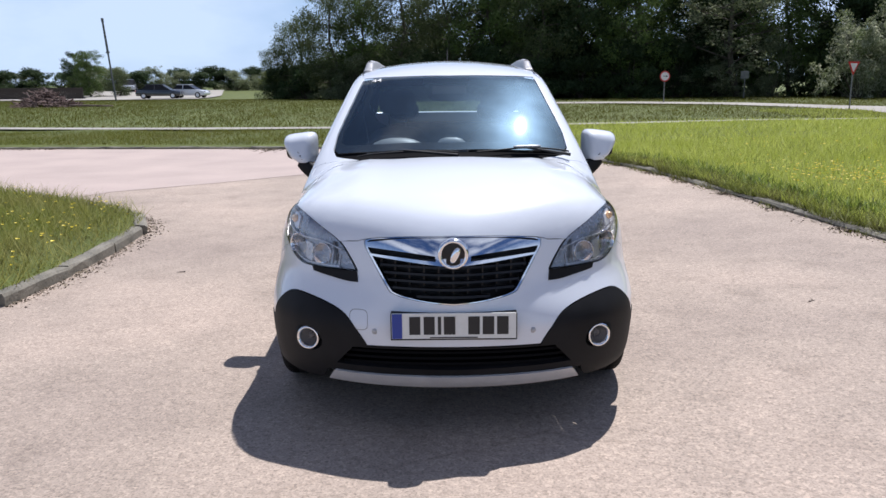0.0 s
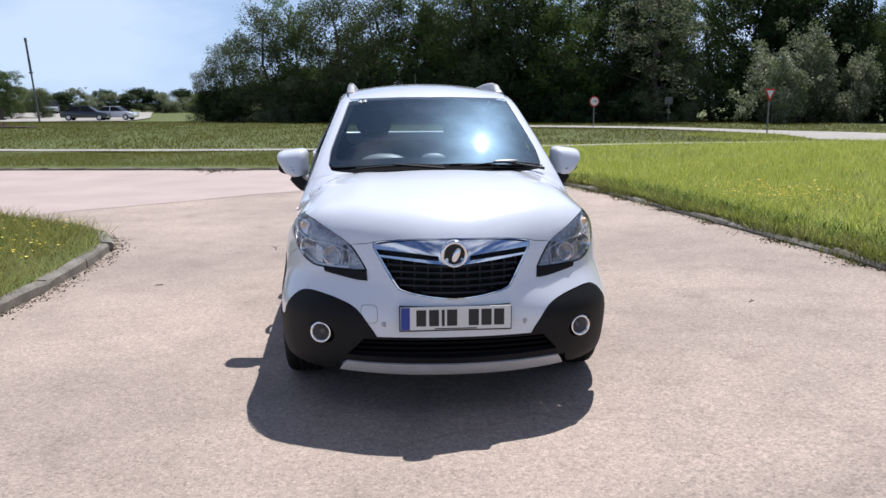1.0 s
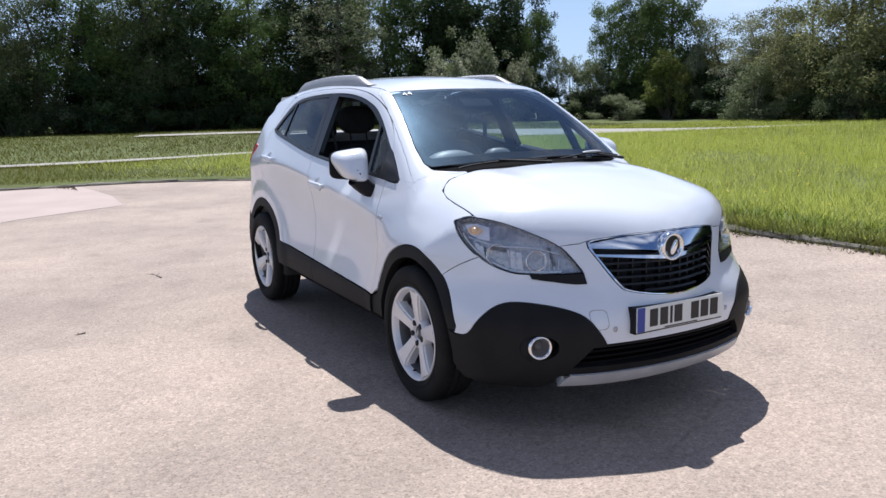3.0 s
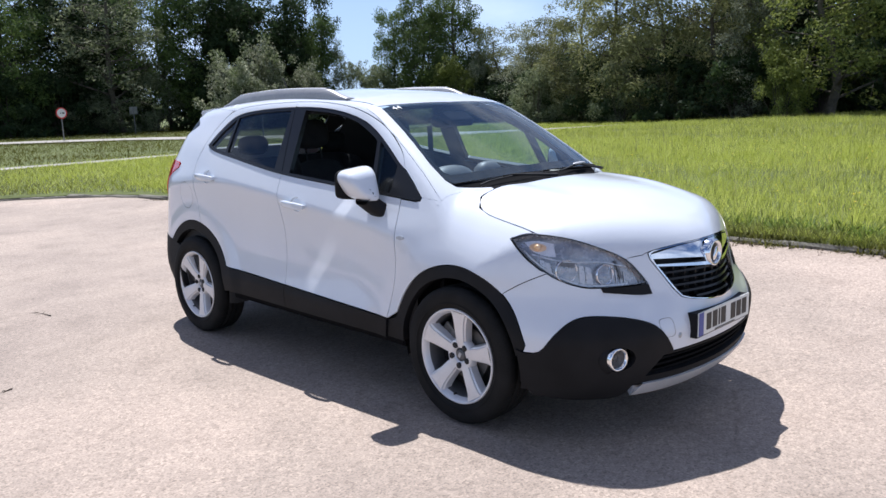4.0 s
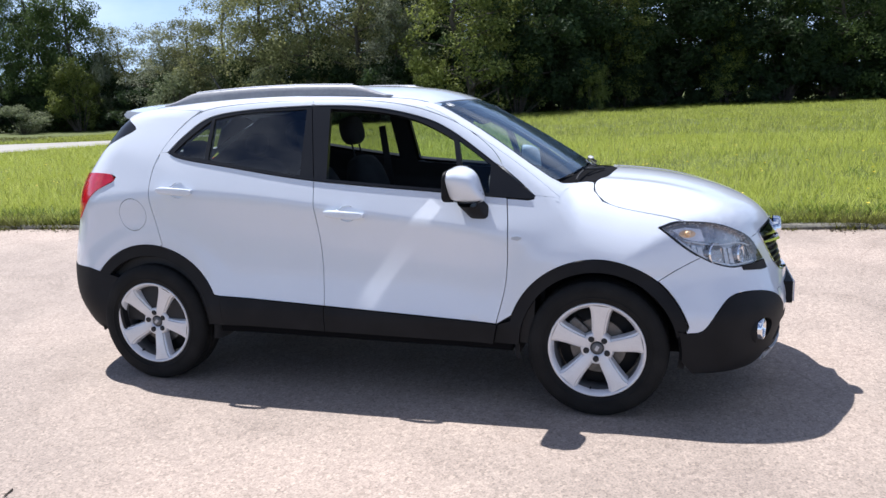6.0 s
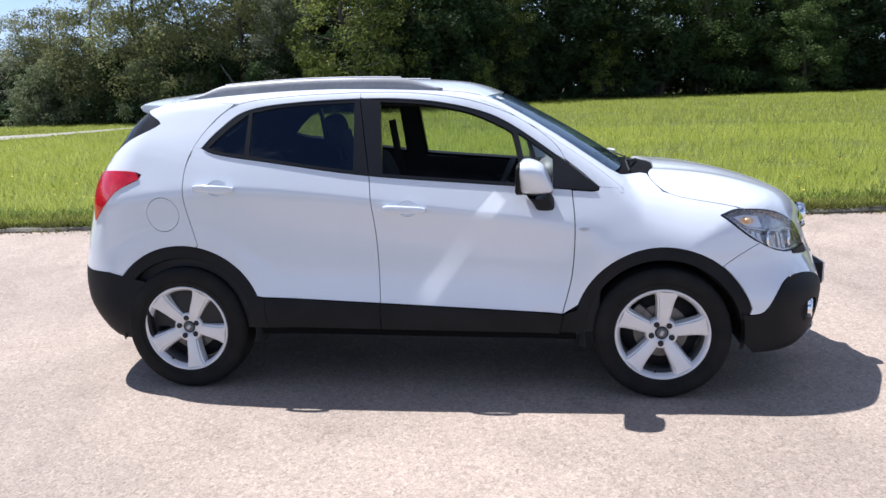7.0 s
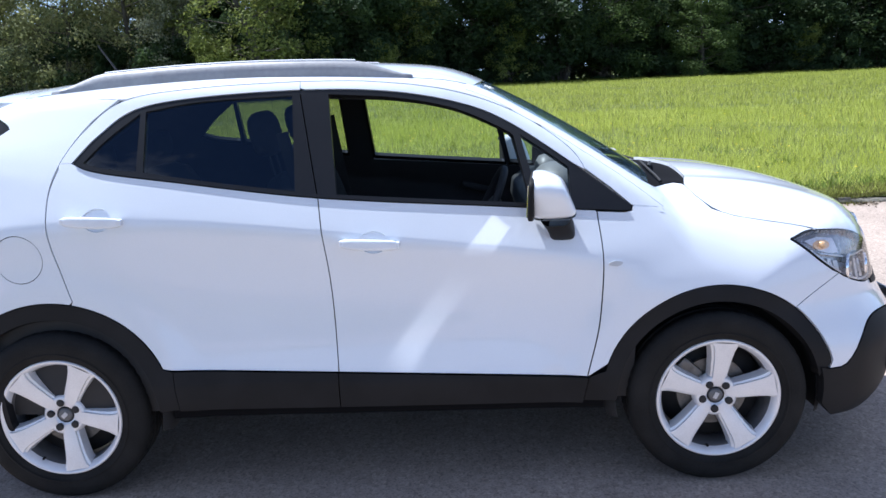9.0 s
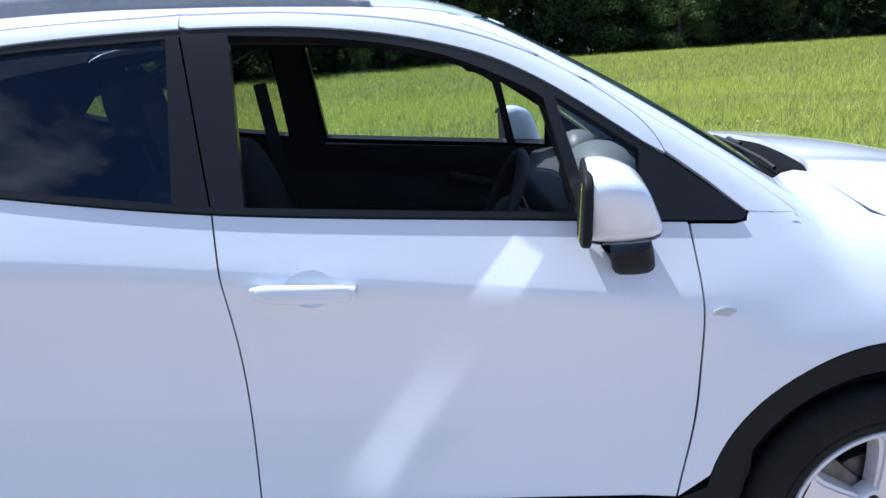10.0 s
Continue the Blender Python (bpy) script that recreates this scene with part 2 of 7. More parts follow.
def part(name, bm, material, parent=None, label="", smooth=False):
    """Links a bmesh or mesh as ONE mesh object under a thing or a part."""
    if isinstance(bm, bmesh.types.BMesh):
        me = bpy.data.meshes.new(name)
        bm.to_mesh(me)
        bm.free()
        if smooth:
            me.shade_smooth()
    else:
        me = bm
    if material and not me.materials:
        me.materials.append(material)
    ob = new(name, me)
    ob.parent = parent
    return tagged(ob, label)


def empty(name, m=None):
    ob = new(name)
    if m is not None:
        ob.matrix_world = m
    return ob


def smooth_step(a, b, x):
    t = np.clip((np.asarray(x, float) - a) / (b - a), 0, 1)
    return t * t * (3 - 2 * t)


class Spline:
    """Natural cubic through a few stations, straight beyond them."""

    def __init__(self, *pts):
        self.x, self.y = np.array(sorted(pts), float).T
        n, h = len(self.x), np.diff(self.x)
        a, r = np.eye(n), np.zeros(n)
        for i in range(1, n - 1):
            a[i, i - 1:i + 2] = h[i - 1], 2 * (h[i - 1] + h[i]), h[i]
            r[i] = 6 * ((self.y[i + 1] - self.y[i]) / h[i] - (self.y[i] - self.y[i - 1]) / h[i - 1])
        self.m, self.h = np.linalg.solve(a, r), h

    def __call__(self, v):
        v = np.asarray(v, float)
        c = np.clip(v, self.x[0], self.x[-1])
        i = np.clip(np.searchsorted(self.x, c) - 1, 0, len(self.h) - 1)
        x0, x1, h = self.x[i], self.x[i + 1], self.h[i]
        m0, m1, y0, y1 = self.m[i], self.m[i + 1], self.y[i], self.y[i + 1]
        val = (m0 * (x1 - c) ** 3 + m1 * (c - x0) ** 3) / (6 * h) + (y0 / h - m0 * h / 6) * (x1 - c) + (y1 / h - m1 * h / 6) * (c - x0)
        s0 = (self.y[1] - self.y[0]) / self.h[0] - self.h[0] * self.m[1] / 6
        s1 = (self.y[-1] - self.y[-2]) / self.h[-1] + self.h[-1] * self.m[-2] / 6
        return val + np.where(v < self.x[0], s0 * (v - self.x[0]), 0) + np.where(v > self.x[-1], s1 * (v - self.x[-1]), 0)


# ---- the lie of the land ----
KERB_EAST = Spline((-30, 5.6), (-12, 5.0), (-6, 4.65), (-2.8, 4.3), (-0.6, 4.05), (2.0, 3.9), (4.7, 3.65), (7.3, 3.4), (9.5, 3.05), (10.6, 2.75))


def paved_edge():
    """The kerb round the paved bay, from the far south of the east side to the west."""
    pts = [(float(KERB_EAST(y)), float(y)) for y in np.arange(-30, 10.61, 0.45)]
    for a in np.linspace(0, 90, 9)[1:]:
        pts.append((-1.0 + 3.75 * math.cos(radians(a)), 10.6 + 3.9 * math.sin(radians(a))))
    pts += [(x, 14.5 + 0.11 * (-1.0 - x)) for x in np.arange(-1.6, -40, -0.6)]
    return pts


def land_height(x, y):
    """Tarmac is level round the car and rises to the east; the meadow goes on rising beyond the kerb."""
    x, y = np.asarray(x, float), np.asarray(y, float)
    south = 1 - 0.8 * smooth_step(4, 26, y)
    tarmac = 0.15 * smooth_step(0.9, 4.3, x) * south
    meadow = (0.17 * smooth_step(4.2, 10, x) + 0.010 * np.clip(x - 4.3, 0, 45)) * south
    beyond = (0.6 * smooth_step(84, 112, y) - 0.15 * smooth_step(60, 80, y)) * (1 - smooth_step(-20, 0, x))
    return tarmac + meadow + beyond


def inside(pts, x, y):
    px, py = np.array(pts).T
    qx, qy = np.roll(px, -1), np.roll(py, -1)
    x, y = np.asarray(x)[..., None], np.asarray(y)[..., None]
    hit = ((py > y) != (qy > y)) & (x < (qx - px) * (y - py) / (qy - py + 1e-12) + px)
    return hit.sum(-1) % 2 == 1


EDGE = paved_edge()
BAY = EDGE + [(-40.0, -30.0)]
ISLAND = [(-3.22, 1.3), (-3.17, 2.2), (-3.18, 3.2), (-3.25, 4.1), (-3.5, 4.75), (-4.0, 5.35), (-4.9, 6.1), (-6.5, 7.15), (-9.0, 8.3), (-13.0, 9.4), (-13.0, 3.2), (-8.0, 1.9), (-5.6, 1.35), (-4.6, 1.0), (-3.7, 0.8)]

M_GROUND = surface("meadow_soil", (0.060, 0.078, 0.011), (0.105, 0.130, 0.019), 0.9, 0.9, fine=30, bump=0.5)


def tarmac_material():
    m, n, l, b = node_material("worn_tarmac")
    co = n.new("ShaderNodeTexCoord")
    patch, chips, specks, cracks = (n.new("ShaderNodeTexNoise") for _ in range(4))
    for t, s, d in ((patch, 0.45, 8), (chips, 95, 4), (specks, 260, 2), (cracks, 2.6, 10)):
        t.inputs["Scale"].default_value, t.inputs["Detail"].default_value = s, d
        l.new(co.outputs["Object"], t.inputs["Vector"])
    base = ramp_node(n, [(0.30, (0.276, 0.226, 0.193)), (0.50, (0.344, 0.284, 0.239)), (0.68, (0.418, 0.340, 0.285))])
    l.new(patch.outputs["Fac"], base.inputs["Fac"])
    chip = ramp_node(n, [(0.34, (0.56, 0.55, 0.54)), (0.46, (0.96, 0.96, 0.96)), (0.65, (1.24, 1.20, 1.16))])
    l.new(chips.outputs["Fac"], chip.inputs["Fac"])
    mul, mul2 = n.new("ShaderNodeMix"), n.new("ShaderNodeMix")
    for q in (mul, mul2):
        q.data_type, q.blend_type = "RGBA", "MULTIPLY"
    mul.inputs[0].default_value, mul2.inputs[0].default_value = 0.72, 0.6
    l.new(base.outputs[0], mul.inputs[6]), l.new(chip.outputs[0], mul.inputs[7])
    stain = ramp_node(n, [(0.24, (0.62, 0.60, 0.58)), (0.42, (0.93, 0.92, 0.91)), (0.62, (1.06, 1.05, 1.04))])
    l.new(cracks.outputs["Fac"], stain.inputs["Fac"])
    l.new(mul.outputs[2], mul2.inputs[6]), l.new(stain.outputs[0], mul2.inputs[7])
    stones, pick, grit, mul3 = n.new("ShaderNodeTexVoronoi"), n.new("ShaderNodeSeparateColor"), ramp_node(n, [(0.0, (0.50, 0.48, 0.46)), (0.22, (0.85, 0.84, 0.83)), (0.75, (1.06, 1.05, 1.04)), (1.0, (1.42, 1.40, 1.36))]), n.new("ShaderNodeMix")
    stones.inputs["Scale"].default_value, stones.inputs["Randomness"].default_value = 62.0, 1.0
    mul3.data_type, mul3.blend_type = "RGBA", "MULTIPLY"
    mul3.inputs[0].default_value = 0.5
    l.new(co.outputs["Object"], stones.inputs["Vector"]), l.new(stones.outputs["Color"], pick.inputs[0])
    l.new(pick.outputs[0], grit.inputs["Fac"]), l.new(mul2.outputs[2], mul3.inputs[6]), l.new(grit.outputs[0], mul3.inputs[7])
    # thin wandering cracks, filled with dark soil here and there
    bend, joint, thin, some, both, mul4 = n.new("ShaderNodeTexNoise"), n.new("ShaderNodeTexVoronoi"), ramp_node(n, [(0.0, (0.6, 0.57, 0.54)), (0.005, (1.0, 1.0, 1.0))]), ramp_node(n, [(0.50, (1.0, 1.0, 1.0)), (0.60, (0.0, 0.0, 0.0))]), n.new("ShaderNodeMix"), n.new("ShaderNodeMix")
    bend.inputs["Scale"].default_value, bend.inputs["Detail"].default_value = 2.2, 6.0
    joint.feature = "DISTANCE_TO_EDGE"
    joint.inputs["Scale"].default_value = 0.42
    push = n.new("ShaderNodeMix")
    push.data_type, push.blend_type = "RGBA", "ADD"
    push.inputs[0].default_value = 0.35
    l.new(co.outputs["Object"], bend.inputs["Vector"]), l.new(co.outputs["Object"], push.inputs[6]), l.new(bend.outputs["Color"], push.inputs[7])
    l.new(push.outputs[2], joint.inputs["Vector"]), l.new(joint.outputs["Distance"], thin.inputs["Fac"]), l.new(patch.outputs["Fac"], some.inputs["Fac"])
    both.data_type = "RGBA"
    both.inputs[7].default_value = (1, 1, 1, 1)
    l.new(some.outputs[0], both.inputs[0]), l.new(thin.outputs[0], both.inputs[6])
    mul4.data_type, mul4.blend_type = "RGBA", "MULTIPLY"
    mul4.inputs[0].default_value = 0.4
    l.new(mul3.outputs[2], mul4.inputs[6]), l.new(both.outputs[2], mul4.inputs[7])
    l.new(mul4.outputs[2], b.inputs["Base Color"])
    b.inputs["Roughness"].default_value = 0.85
    bump = n.new("ShaderNodeBump")
    bump.inputs["Strength"].default_value, bump.inputs["Distance"].default_value = 0.4, 0.004
    mixh = n.new("ShaderNodeMath")
    l.new(chips.outputs["Fac"], mixh.inputs[0]), l.new(specks.outputs["Fac"], mixh.inputs[1])
    l.new(mixh.outputs[0], bump.inputs["Height"]), l.new(bump.outputs[0], b.inputs["Normal"])
    return m


M_TARMAC = tarmac_material()
M_TARMAC_OLD = surface("pale_pink_tarmac", (0.36, 0.29, 0.26), (0.46, 0.37, 0.33), 0.8, 0.85, fine=60, bump=0.4)
M_PATH = surface("pale_concrete", (0.27, 0.25, 0.22), (0.38, 0.36, 0.32), 0.7, 0.85, fine=25, bump=0.3)
M_KERB = surface("kerb_concrete", (0.10, 0.095, 0.075), (0.24, 0.22, 0.18), 3.0, 0.9, fine=45, bump=0.6, random_hue=0.15)


def land_grid():
    fine_x = np.concatenate([np.arange(-60, -14, 4), np.arange(-14, 16, 0.5), np.arange(16, 44, 2), np.arange(44, 140, 8)])
    fine_y = np.concatenate([np.arange(-60, -14, 4), np.arange(-14, 20, 0.5), np.arange(20, 70, 2), np.arange(70, 200, 8)])
    return np.concatenate([[-2500, -600, -150], fine_x, [200, 600, 2500]]), np.concatenate([[-2500, -600, -150], fine_y, [300, 800, 2500]])


def ground_sheet():
    """One sheet of meadow that reaches the horizon; it dips below the tarmac where that lies on it."""
    gx, gy = land_grid()
    xx, yy = np.meshgrid(gx, gy)
    e = np.array(EDGE)
    near = np.full(xx.shape, 99.0)
    for ex, ey in e:
        near = np.minimum(near, np.hypot(xx - ex, yy - ey))
    low = inside(BAY, xx, yy) | (near < 0.85)
    zz = land_height(xx, yy) + np.where(low, -0.10, 0.08 + 0.03 * np.sin(xx * 0.9 + 1.3 * np.sin(yy * 0.5)) * (np.abs(yy) < 150))
    w = len(gx)
    faces = [(j * w + i, j * w + i + 1, (j + 1) * w + i + 1, (j + 1) * w + i) for j in range(len(gy) - 1) for i in range(w - 1)]
    ob = part("ground", mesh_from("ground", np.stack([xx, yy, zz], -1).reshape(-1, 3), faces), M_GROUND)
    return tagged(ob, "green meadow soil under grass, reaching the horizon", "ground", kind="structure")


def sheet(name, outline, lift, material, label, category, step=0.6, follow=True):
    """A flat paved sheet with the outline given, draped over the land."""
    from mathutils import geometry
    pts = []
    for a, b in zip(outline, outline[1:] + outline[:1]):
        n = max(1, int(math.dist(a, b) / step))
        pts += [(a[0] + (b[0] - a[0]) * i / n, a[1] + (b[1] - a[1]) * i / n) for i in range(n)]
    k = len(pts)
    ox, oy = np.array(pts).T
    xx, yy = np.meshgrid(np.arange(ox.min(), ox.max(), step), np.arange(oy.min(), oy.max(), step))
    xx, yy = xx.ravel(), yy.ravel()
    keep = inside(pts, xx, yy)
    allp = pts + list(zip(xx[keep].tolist(), yy[keep].tolist()))
    edges = [(i, (i + 1) % k) for i in range(k)]
    v, _, f, *_ = geometry.delaunay_2d_cdt([Vector(p) for p in allp], edges, [], 0, 1e-5)
    v = np.array([tuple(p) for p in v])
    f = np.array([tuple(t) for t in f])
    c = v[f].mean(1)
    f = f[inside(pts, c[:, 0], c[:, 1])]
    z = land_height(v[:, 0], v[:, 1]) + lift
    return tagged(part(name, mesh_from(name, np.c_[v, z], f), material), label, category, kind="structure")


ground_sheet()


def verge_strip():
    """The first strip of turf behind the kerb."""
    e = np.array(EDGE)
    t = np.gradient(e, axis=0)
    t /= np.linalg.norm(t, axis=1)[:, None]
    out = np.stack([t[:, 1], -t[:, 0]], -1)
    v, f = [], []
    offs = (0.03, 0.4, 0.9, 1.5, 2.0)
    for q, n in zip(e, out):
        for k, o in enumerate(offs):
            p = q + n * o
            v.append((p[0], p[1], float(land_height(*p)) + (0.04, 0.075, 0.09, 0.085, 0.03)[k]))
    m = len(offs)
    for i in range(len(e) - 1):
        for k in range(m - 1):
            f.append((i * m + k, i * m + k + 1, (i + 1) * m + k + 1, (i + 1) * m + k))
    tagged(part("verge", mesh_from("verge", v, f), M_GROUND), "strip of turf behind the kerb", "ground", kind="structure")


verge_strip()
sheet("pavement", BAY, 0.0, M_TARMAC, "pale worn tarmac with pinkish stone chips", "pavement", 0.7)
OLD = [(-1.2, 14.35), (-0.9, 12.0), (-0.92, 10.23), (-2.39, 9.38), (-3.64, 8.26), (-4.86, 7.38), (-5.4, 6.6), (-9, 8.2), (-13, 9.3), (-16, 9.8), (-30, 11.5), (-30, 17.4)]
sheet("tarmac_patch", OLD, 0.004, M_TARMAC_OLD, "paler pink strip of older tarmac along the kerb", "pavement", 0.8)
def path_y(x):
    return 21.3 + 0.01 * np.clip(-2.0 - x, 0, 40) ** 2


ROAD = [(29, 17.2), (24, 18.4), (17.2, 20.75), (16.6, 21.9), (15.6, 23.4), (16.4, 25.5), (16.9, 28), (16.2, 33), (14.2, 38), (10, 41.6), (4, 44.5), (5, 47.5), (12, 44.4), (16.6, 40), (18.8, 34), (21.4, 30), (23, 26), (25.0, 21.0), (29, 18.0)]
sheet("footpath", [(x, float(path_y(x)) - 0.5) for x in np.arange(-40, 17.3, 2.0)] + [(x, float(path_y(x)) + 0.5) for x in np.arange(16, -41, -2.0)],
      0.125, M_PATH, "narrow pale concrete footpath across the meadow", "path", 2.0)
sheet("road", ROAD, 0.13, M_PATH, "pale sunlit side road curving past the trees", "road", 2.0)
sheet("car_park", [(-48, 80), (-36, 77), (-25.5, 79), (-26.5, 92), (-32, 114), (-60, 116), (-70, 100)], 0.18, M_PATH, "pale gravel parking area beyond the meadow", "road", 3.0)


def kerb_stone(seed, length=0.9, width=0.13, height=0.12):
    """One worn kerb stone with chipped, rounded edges."""
    rnd = random.Random(seed)
    bm = bmesh.new()
    prof = [(-width / 2, -0.06), (-width / 2, height - 0.025), (-width / 2 + 0.02, height), (width / 2 - 0.015, height), (width / 2, height - 0.02), (width / 2, -0.06)]
    rings = []
    for k in range(5):
        s = (k / 4 - 0.5) * (length - 0.012)
        rings.append([bm.verts.new((px + rnd.uniform(-0.006, 0.006), s, pz + (rnd.uniform(-0.012, 0.006) if pz > 0 else 0))) for px, pz in prof])
    for a, b in zip(rings, rings[1:]):
        for i in range(len(prof) - 1):
            bm.faces.new((a[i], a[i + 1], b[i + 1], b[i]))
    bm.faces.new(rings[0]), bm.faces.new(rings[-1][::-1])
    bmesh.ops.recalc_face_normals(bm, faces=bm.faces)
    me = bpy.data.meshes.new("kerb_stone")
    bm.to_mesh(me)
    bm.free()
    me.materials.append(M_KERB)
    return me


KERB_MESHES = [kerb_stone(i) for i in range(5)]


def kerb_row(name, path, label, sunk=0.02, limit=300):
    base = empty(name)
    tagged(base, label, "kerb", kind="structure")
    pts = np.array(path, float)
    d = np.r_[0, np.cumsum(np.hypot(*np.diff(pts, axis=0).T))]
    rnd = random.Random(len(path))
    s, n = 0.45, 0
    while s < d[-1] - 0.4 and n < limit:
        x, y = np.interp(s, d, pts[:, 0]), np.interp(s, d, pts[:, 1])
        ax, ay = np.interp(s + 0.3, d, pts[:, 0]) - np.interp(s - 0.3, d, pts[:, 0]), np.interp(s + 0.3, d, pts[:, 1]) - np.interp(s - 0.3, d, pts[:, 1])
        ob = new("kerb_stone", KERB_MESHES[n % 5])
        ob.parent = base
        ob.matrix_world = pose(x, y, float(land_height(x, y)) - sunk + rnd.uniform(-0.012, 0.008), rnd.uniform(-1, 1), rnd.uniform(-3, 3), math.degrees(math.atan2(-ax, ay)) + rnd.uniform(-1.2, 1.2))
        s += 0.9
        n += 1


kerb_row("kerb", [p for p in EDGE if p[1] > -14 and p[0] > -22], "weathered grey concrete kerb half grown over by grass", 0.075)
kerb_row("island_kerb", ISLAND[:10], "weathered kerb stones round the grass island", 0.03)
island = sheet("island", ISLAND, 0.07, M_GROUND, "raised grass island inside the kerb", "ground", 0.5)


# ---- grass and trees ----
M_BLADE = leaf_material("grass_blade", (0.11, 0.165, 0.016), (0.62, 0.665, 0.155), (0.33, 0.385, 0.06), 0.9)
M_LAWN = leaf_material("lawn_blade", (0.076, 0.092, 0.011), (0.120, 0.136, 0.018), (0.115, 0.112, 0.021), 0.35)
M_ISLAND = leaf_material("island_blade", (0.085, 0.115, 0.018), (0.21, 0.235, 0.045), (0.17, 0.17, 0.05), 1.2)
M_BLADE_DRY = leaf_material("dry_grass", (0.20, 0.22, 0.05), (0.38, 0.36, 0.12))
M_STALK = leaf_material("seeding_stalk", (0.13, 0.165, 0.045), (0.40, 0.40, 0.16), (0.15, 0.19, 0.05), 0.8)
M_WEED = leaf_material("broad_weed", (0.075, 0.125, 0.02), (0.18, 0.245, 0.045))
M_FLOWER = plain("buttercup", (0.80, 0.62, 0.02), 0.5)
M_LITTER = surface("leaf_litter", (0.09, 0.072, 0.048), (0.22, 0.175, 0.12), 9, 0.9, fine=60)
M_BARK = surface("bark", (0.05, 0.042, 0.033), (0.13, 0.11, 0.085), 5, 0.9, fine=35, bump=0.7)
M_LEAF_A = leaf_material("leaf_mid", (0.050, 0.090, 0.024), (0.17, 0.225, 0.066), (0.09, 0.135, 0.042), 0.6)
M_LEAF_W = leaf_material("leaf_willow", (0.062, 0.088, 0.034), (0.145, 0.175, 0.072), (0.08, 0.102, 0.045), 0.5)
M_LEAF_C = leaf_material("leaf_dark", (0.024, 0.048, 0.020), (0.085, 0.125, 0.045), (0.045, 0.072, 0.030), 0.6)
M_LEAF_B = leaf_material("leaf_pale", (0.11, 0.14, 0.07), (0.33, 0.355, 0.21), (0.15, 0.18, 0.095), 0.7)
M_LEAF_O = leaf_material("leaf_olive", (0.14, 0.146, 0.062), (0.37, 0.365, 0.16), (0.17, 0.19, 0.078), 0.7)
M_LEAF_D = leaf_material("leaf_bright", (0.13, 0.165, 0.036), (0.36, 0.40, 0.11), (0.18, 0.215, 0.055), 0.8)
M_LEAF_S = leaf_material("leaf_silver", (0.15, 0.165, 0.11), (0.42, 0.44, 0.31), (0.17, 0.19, 0.115), 0.8)
M_LEAF_H = leaf_material("leaf_blossom", (0.16, 0.185, 0.10), (0.54, 0.54, 0.42), (0.12, 0.155, 0.06), 0.9)


def scatter_blades(name, xs, ys, zs, tall, wide, material, label, rng, droop=1.3):
    """Grass blades as bent three-point slivers, one joined mesh."""
    n = len(xs)
    a = rng.uniform(0, 2 * np.pi, n)
    lean = rng.uniform(0.2 * droop, droop, n) * tall
    la = rng.uniform(0, 2 * np.pi, n)
    base = np.stack([xs, ys, zs], -1)
    side = np.stack([np.cos(a), np.sin(a), 0 * a], -1) * (wide / 2)[:, None]
    tip = base + np.stack([np.cos(la) * lean, np.sin(la) * lean, tall], -1)
    v = np.stack([base - side, base + side, tip], 1).reshape(-1, 3)
    me = bpy.data.meshes.new(name)
    me.vertices.add(3 * n), me.loops.add(3 * n), me.polygons.add(n)
    me.vertices.foreach_set("co", v.ravel())
    me.loops.foreach_set("vertex_index", np.arange(3 * n))
    me.polygons.foreach_set("loop_start", np.arange(0, 3 * n, 3))
    me.update(calc_edges=True)
    me.shade_smooth()
    face = np.cross(side, tip - base)
    face /= np.linalg.norm(face, axis=1)[:, None] + 1e-9
    soft = face * np.sign(face[:, 2:3] + 1e-6) * 0.8 + np.array([0, 0, 1.0])
    soft = np.repeat(soft / np.linalg.norm(soft, axis=1)[:, None], 3, axis=0)
    me.normals_split_custom_set_from_vertices(soft.tolist())
    return tagged(part(name, me, material), label, "grass", kind="stuff")


